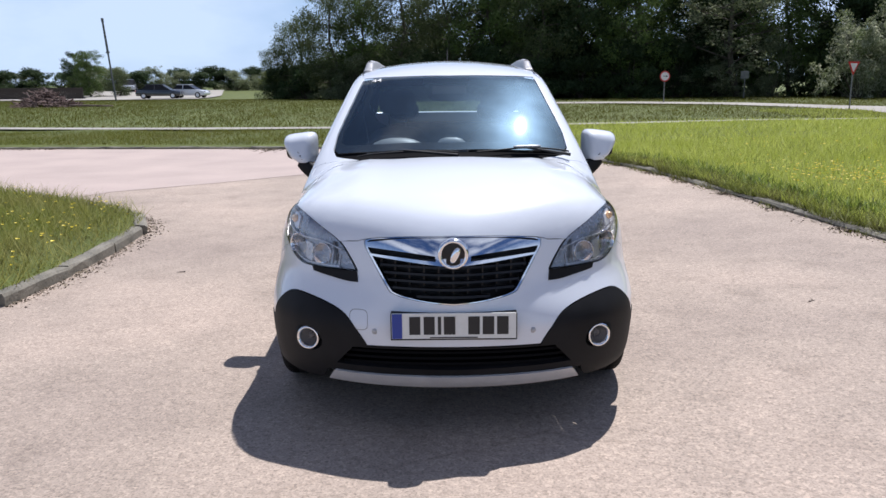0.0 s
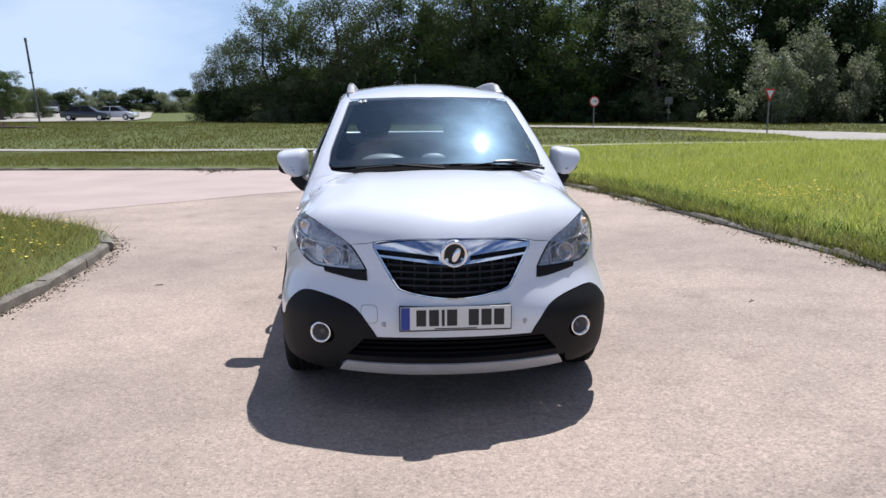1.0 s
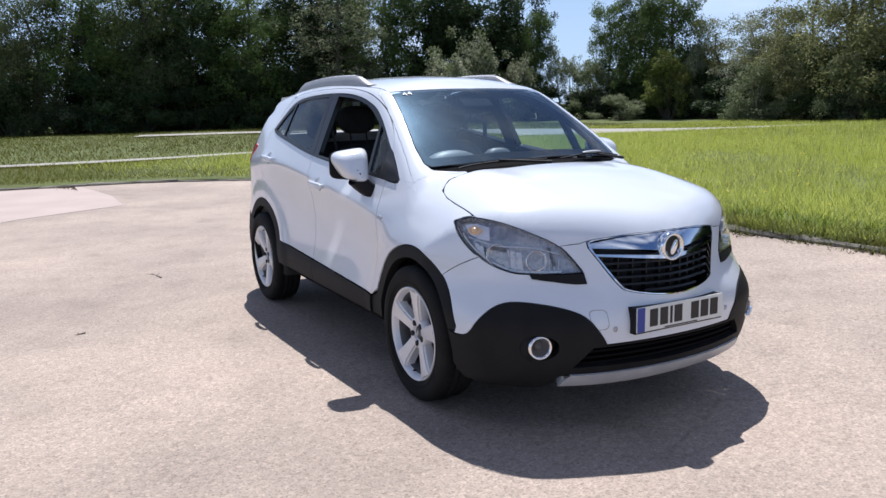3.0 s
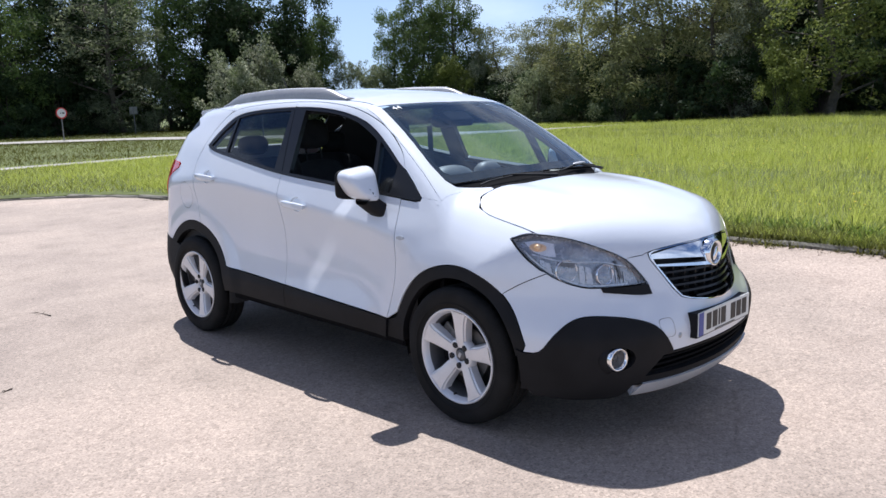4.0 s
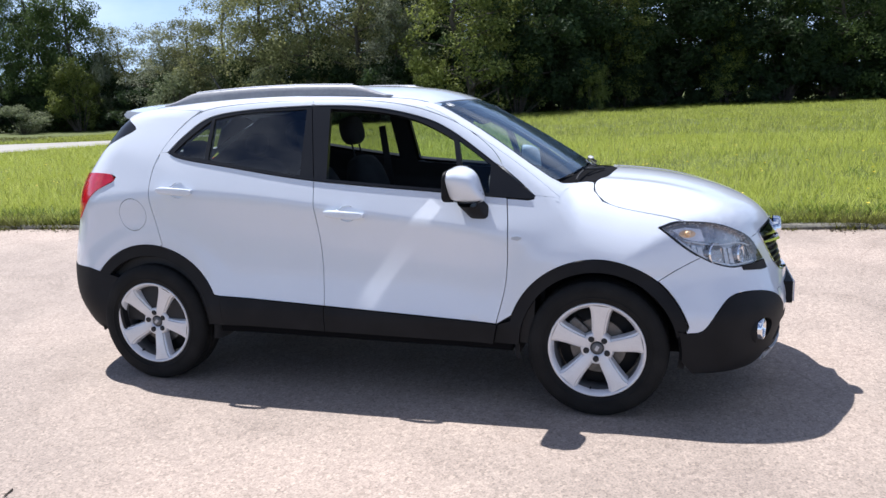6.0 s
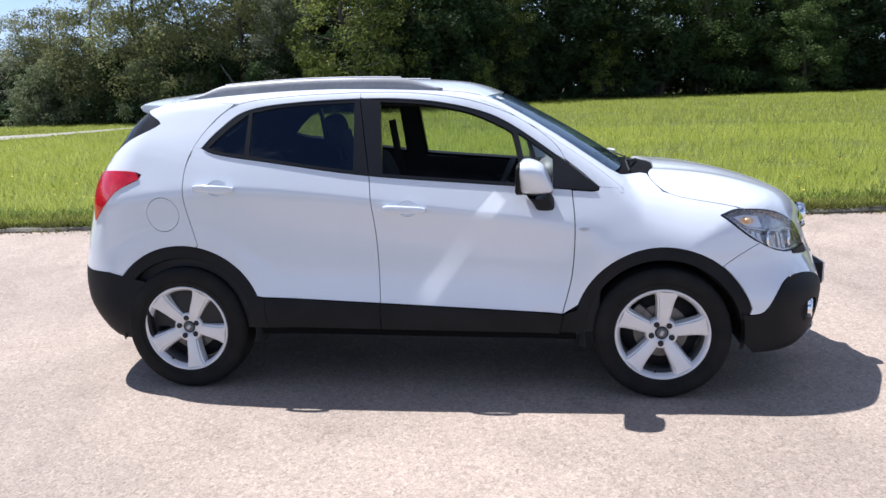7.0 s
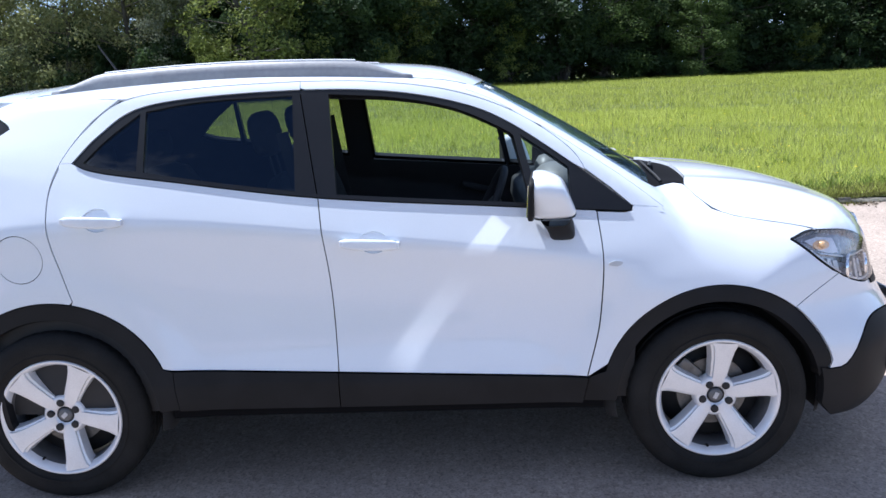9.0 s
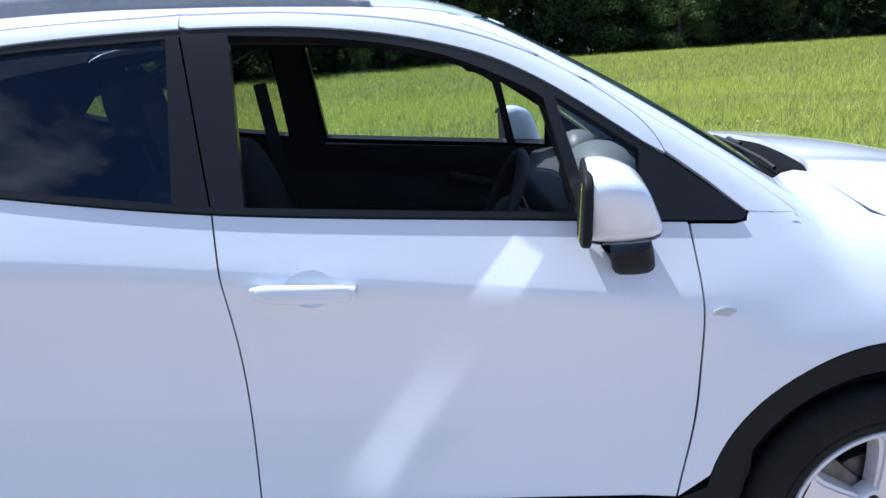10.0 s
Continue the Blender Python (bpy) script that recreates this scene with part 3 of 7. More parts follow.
def grassland():
    rng = np.random.default_rng(5)

    def field(n, x0, x1, y0, y1, power=1.0):
        x = x0 + (x1 - x0) * rng.uniform(0, 1, n) ** power
        y = rng.uniform(y0, y1, n)
        ok = ~inside(BAY, x, y)
        return x[ok], y[ok]

    def tufts(n, each, x0, x1, y0, y1, power, loose):
        """Blades gathered in tufts, each tuft with a height of its own."""
        cx = x0 + (x1 - x0) * rng.uniform(0, 1, n) ** power
        cy = rng.uniform(y0, y1, n)
        high = rng.uniform(0, 1, n) ** 1.6 * (0.55 + 0.45 * np.sin(cx * 1.1 + 2 * np.sin(cy * 0.7)) * np.sin(cy * 0.9 + 1.5 * np.sin(cx * 0.6)))
        x = np.repeat(cx, each) + rng.normal(0, loose, n * each)
        y = np.repeat(cy, each) + rng.normal(0, loose, n * each)
        high = np.repeat(high, each)
        ok = ~inside(BAY, x, y)
        return x[ok], y[ok], high[ok]

    x, y, high = tufts(31000, 10, 3.2, 15, -13, 13, 1.25, 0.075)
    near = np.clip((x - KERB_EAST(np.clip(y, -30, 10.6))) / 0.6, 0.45, 1)
    tall = (0.055 + 0.11 * rng.uniform(0, 1, len(x)) ** 2 + 0.17 * high * rng.uniform(0.3, 1, len(x))) * near
    scatter_blades("grass", x, y, land_height(x, y) + 0.085, tall, rng.uniform(0.004, 0.010, len(x)), M_BLADE, "long fresh green meadow grass in uneven tufts beside the kerb", rng, 0.95)
    # thin seeding stalks stand in drifts above the grass
    x, y, high = tufts(5200, 9, 5.5, 34, -26, 13, 1.0, 0.22)
    ok = (high > 0.22) & ~inside(ROAD, x, y) & ((np.abs(y - path_y(x)) > 0.6) | (x > 17))
    x, y, high = x[ok], y[ok], high[ok]
    scatter_blades("seeding_grass", x, y, land_height(x, y) + 0.085, 0.16 + 0.26 * high * rng.uniform(0.4, 1, len(x)), rng.uniform(0.006, 0.012, len(x)), M_STALK, "thin olive seeding stalks in the meadow grass", rng, 0.3)
    x, y, high = tufts(46000, 9, 13, 46, -36, 30, 1.0, 0.13)
    ok = ~inside(ROAD, x, y) & ((np.abs(y - path_y(x)) > 0.6) | (x > 17))
    x, y, high = x[ok], y[ok], high[ok]
    tall = 0.06 + 0.10 * rng.uniform(0, 1, len(x)) ** 2 + 0.16 * high * rng.uniform(0.3, 1, len(x))
    scatter_blades("far_grass", x, y, land_height(x, y) + 0.08, tall, rng.uniform(0.009, 0.024, len(x)), M_BLADE, "long sunlit meadow grass rising to the hedge", rng, 0.8)
    # docks and clover among the grass
    wx, wy = np.concatenate([rng.uniform(3.6, 15, 260), KERB_EAST(np.linspace(-11, 10, 420)) + 0.28 + rng.gamma(1.5, 0.14, 420)]), np.concatenate([rng.uniform(-12, 12, 260), np.linspace(-11, 10, 420) + rng.normal(0, 0.2, 420)])
    wx, wy = np.repeat(wx, 12) + rng.normal(0, 0.07, 12 * len(wx)), np.repeat(wy, 12) + rng.normal(0, 0.07, 12 * len(wy))
    ok = ~inside(BAY, wx, wy)
    wx, wy = wx[ok], wy[ok]
    scatter_blades("broad_weeds", wx, wy, land_height(wx, wy) + 0.09, rng.uniform(0.03, 0.12, len(wx)), rng.uniform(0.016, 0.036, len(wx)), M_WEED, "dark broad-leaved docks and clover in the grass", rng)
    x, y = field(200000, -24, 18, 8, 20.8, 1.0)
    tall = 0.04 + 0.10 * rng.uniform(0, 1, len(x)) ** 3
    # longer blades east; their sunlit look is put into the lighter M_BLADE colour
    sunlit_tone = rng.uniform(0, 1, len(x)) < smooth_step(-2, 6, x + np.sin(y * 1.1 + x * 0.7))
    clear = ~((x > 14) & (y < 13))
    for name, ok, mat, label in (("verge_grass", ~sunlit_tone & clear, M_LAWN, "green verge grass between kerb and footpath"), ("bright_verge_grass", sunlit_tone & clear, M_BLADE, "sunlit longer grass before the footpath")):
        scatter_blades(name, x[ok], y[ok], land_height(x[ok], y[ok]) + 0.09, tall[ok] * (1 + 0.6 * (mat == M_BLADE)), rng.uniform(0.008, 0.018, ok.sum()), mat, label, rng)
    x, y = field(190000, -50, 30, 21.9, 74)
    ok = ~inside(ROAD, x, y) & (y > path_y(x) + 0.6)
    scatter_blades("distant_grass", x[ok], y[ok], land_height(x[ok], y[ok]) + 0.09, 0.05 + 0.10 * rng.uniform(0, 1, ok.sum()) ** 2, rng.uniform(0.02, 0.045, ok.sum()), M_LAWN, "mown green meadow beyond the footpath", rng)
    x, y = rng.uniform(-10, -3.2, 60000), rng.uniform(0.8, 8.5, 60000)
    ok = inside(ISLAND, x, y)
    x, y = x[ok], y[ok]
    edge = np.clip((-3.3 - x) / 0.5, 0.3, 1)
    scatter_blades("island_grass", x, y, land_height(x, y) + 0.085, (0.05 + 0.13 * rng.uniform(0, 1, len(x)) ** 2) * edge, rng.uniform(0.005, 0.012, len(x)), M_ISLAND, "short green grass on the island", rng)
    pick = rng.uniform(0, 1, len(x)) < 0.16
    scatter_blades("dry_grass", x[pick] + 0.03, y[pick], land_height(x[pick], y[pick]) + 0.085, 0.1 + 0.16 * rng.uniform(0, 1, pick.sum()), rng.uniform(0.004, 0.009, pick.sum()), M_BLADE_DRY, "dry straw-coloured stalks in the island grass", rng)

    # litter and weeds along the foot of the kerb
    ky = rng.uniform(-12, 10.4, 42000)
    kx = KERB_EAST(ky) + 0.10 - np.abs(rng.normal(0, 0.11, len(ky))) * (0.5 + 0.5 * np.sin(ky * 1.7 + np.sin(ky * 4.1)) ** 2)
    scatter_blades("kerb_weeds", kx, ky, land_height(kx, ky), 0.015 + 0.10 * rng.uniform(0, 1, len(ky)) ** 2 * (0.3 + np.sin(ky * 1.3 + 2 * np.sin(ky * 0.6)) ** 2), rng.uniform(0.005, 0.014, len(ky)), M_LAWN, "dark weeds and dead grass grown over the kerb's foot", rng)
    ky = rng.uniform(-12, 10.4, 30000)
    kx = KERB_EAST(ky) + rng.uniform(-0.03, 0.28, len(ky)) + 0.05 * np.sin(ky * 3.1)
    scatter_blades("kerb_grass", kx, ky, land_height(kx, ky) + 0.045, 0.05 + 0.13 * rng.uniform(0, 1, len(ky)) ** 2, rng.uniform(0.005, 0.011, len(ky)), M_ISLAND, "tufts of grass leaning over the kerb", rng)
    ky = rng.uniform(-12, 10.4, 7000)
    ky = ky + 0.35 * np.sin(ky * 5.0)
    kx = KERB_EAST(ky) - 0.02 - np.abs(rng.normal(0, 0.10, len(ky)))
    scatter_blades("leaf_litter", kx, ky, land_height(kx, ky) + 0.004, rng.uniform(0.004, 0.014, len(ky)), rng.uniform(0.012, 0.035, len(ky)), M_LITTER, "brown leaf litter and soil along the kerb", rng)

    # dark litter in drifts along the far kerb, painting its edge shadow too
    kx = rng.uniform(-26, -1.2, 16000)
    kx = kx + 0.5 * np.sin(kx * 2.3)
    ky = 14.5 + 0.11 * (-1.0 - kx) - np.abs(rng.normal(0, 0.35, len(kx))) * (0.12 + np.sin(kx * 0.8 + 1.6 * np.sin(kx * 0.37)) ** 4)
    scatter_blades("far_kerb_litter", kx, ky, land_height(kx, ky) + 0.008, rng.uniform(0.004, 0.016, len(kx)), rng.uniform(0.02, 0.06, len(kx)), M_LITTER, "dark damp litter and moss along the far kerb", rng)
    t = rng.uniform(0, 8, 1300)
    ex, ey = np.interp(t, range(10), [p[0] for p in ISLAND[:10]]), np.interp(t, range(10), [p[1] for p in ISLAND[:10]])
    away = np.stack([ex + 7.0, ey - 4.0], -1)
    away = away / np.linalg.norm(away, axis=1)[:, None] * (0.07 + np.abs(rng.normal(0, 0.09, len(t))))[:, None]
    ex, ey = ex + away[:, 0], ey + away[:, 1]
    scatter_blades("island_litter", ex, ey, land_height(ex, ey) + 0.004, rng.uniform(0.004, 0.014, len(t)), rng.uniform(0.012, 0.035, len(t)), M_LITTER, "soil and leaf litter washed against the island kerb", rng)

    def flowers(name, xs, ys, high, label):
        bm = bmesh.new()
        for px, py in zip(xs, ys):
            z = float(land_height(px, py)) + 0.09 + rng.uniform(0.6, 1.0) * high
            r, a = rng.uniform(0.011, 0.021), rng.uniform(0, 6)
            tip = [bm.verts.new((px + r * math.cos(a + k * 1.2566), py + r * math.sin(a + k * 1.2566), z + rng.uniform(0, 0.006))) for k in range(5)]
            mid = bm.verts.new((px, py, z - 0.006))
            for k in range(5):
                bm.faces.new((mid, tip[k], tip[(k + 1) % 5]))
        tagged(part(name, bm, M_FLOWER), label, "flowers", kind="stuff")

    fx = np.concatenate([rng.normal(4.7, 0.4, 240), rng.uniform(4.2, 11, 380)])
    fy = np.concatenate([rng.normal(5.0, 0.7, 240), rng.uniform(-9, 12, 380)])
    ok = ~inside(BAY, fx, fy)
    flowers("buttercups", fx[ok], fy[ok], 0.26, "yellow buttercups in the meadow grass")
    fx, fy = rng.uniform(-8, -3.4, 420), rng.uniform(1, 7.5, 420)
    ok = inside(ISLAND, fx, fy)
    flowers("island_buttercups", fx[ok], fy[ok], 0.13, "yellow buttercups on the grass island")


def tapered(bm, a, b, ra, rb, sides=6):
    a, b = Vector(a), Vector(b)
    q = (b - a).to_track_quat("Z", "Y")
    rings = []
    for p, r in ((a, ra), (b, rb)):
        rings.append([bm.verts.new(p + q @ Vector((r * math.cos(2 * math.pi * k / sides), r * math.sin(2 * math.pi * k / sides), 0))) for k in range(sides)])
    for k in range(sides):
        bm.faces.new((rings[0][k], rings[0][(k + 1) % sides], rings[1][(k + 1) % sides], rings[1][k]))


def leaf_cloud(lobes, count, size, rng, droop=0.0):
    """Leaves as small tilted slivers on and inside a set of lobes."""
    w = np.array([b[3] ** 2 for b in lobes])
    which = rng.choice(len(lobes), count, p=w / w.sum())
    c = np.array([b[:3] for b in lobes])[which]
    r = np.array([b[3] for b in lobes])[which]
    d = rng.normal(size=(count, 3))
    d /= np.linalg.norm(d, axis=1)[:, None]
    rad = r * np.clip(rng.normal(0.80, 0.22, count), 0.2, 1.35)
    p = c + d * rad[:, None] * np.array([1, 1, 0.8 + 0.5 * droop])
    p[:, 2] = np.maximum(p[:, 2], 0.05)
    n = d + rng.normal(size=(count, 3)) * 0.7 + np.array([0, 0, 0.3])
    n /= np.linalg.norm(n, axis=1)[:, None]
    u = np.cross(n, rng.normal(size=(count, 3)))
    u[:, 2] -= droop
    u /= np.linalg.norm(u, axis=1)[:, None] + 1e-9
    v = np.cross(n, u)
    s = size * rng.uniform(0.55, 1.5, count)[:, None]
    q = np.stack([p - u * s - v * s * 0.45, p - u * s * 0.6 + v * s * 0.6, p + u * s], 1).reshape(-1, 3)
    me = bpy.data.meshes.new("crown")
    me.vertices.add(3 * count), me.loops.add(3 * count), me.polygons.add(count)
    me.vertices.foreach_set("co", q.ravel())
    me.loops.foreach_set("vertex_index", np.arange(3 * count))
    me.polygons.foreach_set("loop_start", np.arange(0, 3 * count, 3))
    me.update(calc_edges=True)
    return me


def tree(seed, leaf, label, count=15000, size=0.085, low=0.08, droop=0.0, fill=1.0, taper=0.5):
    """A tree 10 m high and 3 m in reach: tapered trunk, limbs, twigs, and lobes of leaves round the ends of the limbs."""
    height, spread = 10.0, 3.0
    rng, rnd = np.random.default_rng(seed), random.Random(seed)
    base = empty("tree")
    tagged(base, label, "tree", "trees of the wood's edge")
    bm = bmesh.new()
    p, r, lobes = Vector((0, 0, -0.3)), 0.021 * height, []
    trunk = [p]
    for k in range(5):
        q = p + Vector((rnd.uniform(-0.05, 0.05) * height, rnd.uniform(-0.05, 0.05) * height, height * 0.18))
        tapered(bm, p, q, r, r * 0.78, 8)
        p, r = q, r * 0.78
        trunk.append(p)
    part("trunk", bm, M_BARK, base, smooth=True)
    bm = bmesh.new()
    for k in range(26):
        t = low + (1 - low) * k / 25
        i = min(4, int(t * 5))
        a = trunk[i].lerp(trunk[i + 1], t * 5 - i)
        ang = k * 2.4 + rnd.uniform(-0.5, 0.5)
        reach = spread * (1.0 - taper * max(0.0, (t - 0.35) / 0.65) ** 1.5) * (0.75 + 0.25 * min(1, t / 0.3)) * rnd.uniform(0.55, 1.0)
        e = a + Vector((math.cos(ang) * reach, math.sin(ang) * reach, height * rnd.uniform(0.02, 0.13) - droop * 0.06 * height))
        e.z = min(e.z, height * 0.96)
        tapered(bm, a, a.lerp(e, 0.95), 0.008 * height * (1.15 - t), 0.0015 * height, 5)
        lobes.append((*e, spread * fill * rnd.uniform(0.18, 0.34)))
        for _ in range(5):
            f = a.lerp(e, rnd.uniform(0.45, 1.08)) + Vector((rnd.uniform(-1, 1), rnd.uniform(-1, 1), rnd.uniform(-0.9, 0.9))) * spread * 0.36
            tapered(bm, a.lerp(e, 0.6), f, 0.018, 0.006, 4)
            lobes.append((f.x, f.y, min(f.z, height), spread * fill * rnd.uniform(0.09, 0.22)))
    lobes.append((*trunk[5], spread * 0.24))
    part("limb_frame", bm, M_BARK, base)
    part("crown", leaf_cloud(lobes, count, size, rng, droop), leaf, base)
    return base


def shrub(seed, leaf, label, count=8000, size=0.075):
    """A bush 4 m high and 2.4 m in reach, of many stems."""
    height, spread = 4.0, 2.4
    rng, rnd = np.random.default_rng(seed), random.Random(seed)
    base = empty("bush")
    tagged(base, label, "bush", "bushes of the wood's edge")
    bm, lobes = bmesh.new(), []
    for k in range(22):
        a, e = rnd.uniform(0, 6.28), rnd.uniform(0.08, 0.92)
        reach = spread * rnd.uniform(0.15, 0.95) * (1 - 0.5 * e ** 2)
        tip = Vector((math.cos(a) * reach, math.sin(a) * reach, height * e))
        tapered(bm, (tip.x * 0.12, tip.y * 0.12, -0.2), tip, 0.035, 0.01, 5)
        lobes.append((*tip, spread * rnd.uniform(0.16, 0.34)))
        for _ in range(3):
            f = tip + Vector((rnd.uniform(-1, 1), rnd.uniform(-1, 1), rnd.uniform(-0.6, 0.9))) * spread * 0.3
            lobes.append((f.x, f.y, max(0.1, f.z), spread * rnd.uniform(0.08, 0.18)))
    part("stem", bm, M_BARK, base)
    part("foliage", leaf_cloud(lobes, count, size, rng), leaf, base)
    return base


# the wood's edge, from the open end in the north-west round to the south-east: kind, x, y, height, reach
NORTH_WOOD = [
    ("W", -15.5, 70.7, 4.9, 1.9), ("W", -13.1, 69.8, 7.4, 2.6), ("W", -9.5, 67.3, 9.7, 3.3), ("A", -7.2, 66.7, 10.2, 2.5), ("W", -3.6, 63.5, 10.8, 3.6),
    ("W", 0.3, 60.1, 10.0, 3.4), ("A", 4.2, 60.5, 12.4, 3.6), ("W", 7.3, 57.7, 11.0, 3.2), ("C", 11.3, 59.9, 13.1, 3.8), ("A", 14.2, 56.5, 12.0, 3.6),
    ("C", 19.1, 58.8, 13.7, 4.0), ("B", 21.4, 54.5, 11.4, 4.2), ("A", 25.8, 55.9, 12.1, 3.3),
]
CORNER_WOOD = [
    ("C", 29.6, 57.7, 13.3, 3.9), ("C", 32.7, 54.7, 12.3, 3.5), ("C", 34.8, 52.3, 10.5, 2.6), ("A", 35.9, 49.6, 8.5, 1.8), ("B", 36.5, 47.6, 6.2, 1.0),
    ("A", 39.3, 45.4, 9.0, 2.0), ("A", 40.5, 43.5, 11.0, 2.7), ("A", 40.6, 39.4, 10.6, 2.8), ("O", 41.1, 35.8, 6.6, 2.2), ("S", 39.4, 31.6, 6.5, 2.1),
    ("O", 38.2, 28.4, 6.4, 2.2), ("O", 36.9, 25.0, 7.8, 2.6), ("O", 35.2, 21.6, 9.4, 2.8), ("O", 33.7, 18.4, 9.6, 2.8), ("O", 33.8, 15.8, 9.4, 2.6),
]
EAST_WOOD = [
    ("S", 32.7, 13.4, 6.2, 1.7), ("D", 32.4, 9.9, 9.0, 3.2), ("C", 37.2, 7.8, 9.4, 3.2), ("C", 40.6, 5.1, 8.8, 3.2), ("D", 39.8, 3.3, 6.5, 2.0),
    ("C", 43.4, 0.6, 9.3, 3.5), ("C", 44.9, -3.8, 9.0, 3.7), ("A", 44.9, -7.8, 8.5, 3.0), ("C", 46.7, -12.1, 9.2, 4.2), ("C", 46.5, -16.3, 9.0, 4.2),
    ("C", 47.5, -24.1, 9.7, 5.0), ("A", 47.5, -30.0, 9.0, 4.0), ("C", 47.0, -37.0, 9.7, 5.0),
]
EDGE_BUSHES = [
    ("H", 28.9, 49.2, 6.6, 3.2), ("H", 31.6, 47.4, 4.9, 2.4), ("H", 26.6, 47.4, 5.2, 2.6), ("Y", 37.7, 37.0, 4.3, 2.0), ("Y", 36.2, 4.3, 2.4, 0.9),
    ("Y", 45.8, -20.6, 2.6, 1.2), ("H", 39.4, 36.7, 5.6, 1.3), ("P", 37.0, 46.8, 4.5, 1.9), ("P", 35.5, 39.5, 1.7, 1.9), ("P", 37.4, 44.6, 4.2, 2.2),
    ("P", 35.4, 28.0, 3.4, 1.8), ("P", 33.0, 20.5, 3.0, 1.6), ("Y", 31.0, 11.4, 3.0, 1.3), ("A", 39.6, 41.0, 8.0, 2.0), ("D", 42.6, -2.4, 5.2, 1.6), ("A", 43.6, -13.5, 5.5, 2.2), ("D", 36.0, 8.6, 6.4, 1.8),
]


def woods():
    rnd = random.Random(11)
    kinds = {
        "A": (tree(21, M_LEAF_A, "tall broadleaf tree with a mid-green crown", 20000, 0.085, fill=1.15, taper=0.4), 10.0, 3.0),
        "W": (tree(22, M_LEAF_W, "grey-green willow with a dense drooping crown", 20000, 0.080, low=0.05, droop=0.7, fill=1.15, taper=0.45), 10.0, 3.0),
        "C": (tree(23, M_LEAF_C, "tall dark green tree in the wood's edge", 17000, 0.115, low=0.03, fill=1.2, taper=0.25), 10.0, 3.0),
        "B": (tree(24, M_LEAF_B, "open pale-leaved tree with its limbs showing", 8000, 0.080, low=0.2, fill=0.8, taper=0.3), 10.0, 3.0),
        "O": (tree(25, M_LEAF_O, "olive-green hedge tree with a fine twiggy crown", 18000, 0.075, low=0.03, fill=1.15, taper=0.35), 10.0, 3.0),
        "D": (tree(26, M_LEAF_D, "bright yellow-green tree at the field edge", 14000, 0.080, low=0.12), 10.0, 3.0),
        "S": (tree(27, M_LEAF_S, "silver-leaved small tree in the hedge", 12000, 0.080, low=0.05), 10.0, 3.0),
        "U": (shrub(31, M_LEAF_C, "dark green undergrowth bush at the wood's edge", 7500, 0.105), 4.0, 2.4),
        "P": (shrub(32, M_LEAF_B, "grey-green hedge bush among the undergrowth", 8000, 0.075), 4.0, 2.4),
        "H": (shrub(33, M_LEAF_H, "hawthorn in pale cream blossom", 10000, 0.070), 4.0, 2.4),
        "Y": (shrub(34, M_LEAF_D, "bright yellow-green bush at the field edge", 8000, 0.075), 4.0, 2.4),
    }
    used = set()

    def put(kind, x, y, high, reach):
        src, h, r = kinds[kind]
        m = pose(x, y, float(land_height(x, y)) + 0.05, 0, 0, rnd.uniform(0, 360)) @ Matrix.Diagonal((reach / r, reach / r, high / h, 1))
        if kind not in used:
            used.add(kind)
            src.matrix_world = m
            return
        copy_thing(src, Matrix()).matrix_basis = m

    for row in NORTH_WOOD + CORNER_WOOD + EAST_WOOD + EDGE_BUSHES:
        put(*row)
    # dark undergrowth and the trees of the second row
    line = [(-15, 70), (-6, 63), (2, 58), (10, 56), (18, 55), (26, 54), (33, 50), (38, 44), (39.5, 36), (37, 28), (34, 20), (32.5, 14), (34, 9), (38, 4), (42, 0), (44, -8), (46, -18), (47, -28), (45, -42)]
    high = [3.2, 8, 9, 10, 10.5, 11, 9, 3.5, 5.4, 5.0, 7.6, 9.2, 9.2, 9.5, 10, 10, 10, 10, 10]
    pts = np.array(line, float)
    d = np.r_[0, np.cumsum(np.hypot(*np.diff(pts, axis=0).T))]
    s, k = 0.0, 0
    while s < d[-1]:
        x, y = np.interp(s, d, pts[:, 0]), np.interp(s, d, pts[:, 1])
        ax, ay = np.interp(s + 1, d, pts[:, 0]) - np.interp(s - 1, d, pts[:, 0]), np.interp(s + 1, d, pts[:, 1]) - np.interp(s - 1, d, pts[:, 1])
        q = math.hypot(ax, ay) or 1
        nx, ny = -ay / q, ax / q
        top = float(np.interp(s, d, high))
        gap = math.hypot(x - 37.2, y - 46.5) < 3.2
        o = rnd.uniform(-0.6, 0.8)
        put(rnd.choice("UUUUP") if s < 82 else "U", x + nx * o, y + ny * o, min(top, rnd.uniform(2.4, 4.2)) * (0.7 if gap else 1.0), rnd.uniform(1.9, 2.6))
        if not gap:
            o = rnd.uniform(3.0, 4.2)
            put("U", x + nx * o, y + ny * o, min(top, rnd.uniform(3.6, 5.4)), rnd.uniform(2.2, 2.9))
            if k % 3 != 2:
                o = rnd.uniform(6, 8.5)
                put("C", x + nx * o, y + ny * o, top * rnd.uniform(0.86, 1.0), rnd.uniform(3.0, 3.9))
        s += rnd.uniform(2.9, 3.7)
        k += 1
    # far trees and hedge in the north-west
    for x, y, kind, h, r in ((-42, 92, "A", 5.4, 2.0), (-45, 96, "C", 5.4, 1.6), (-39.5, 94, "W", 3.4, 1.6), (-18, 125, "A", 5.8, 2.2), (-15, 127, "C", 5.0, 2.0), (-13, 105, "W", 4.8, 1.7)):
        put(kind, x, y, h, r)
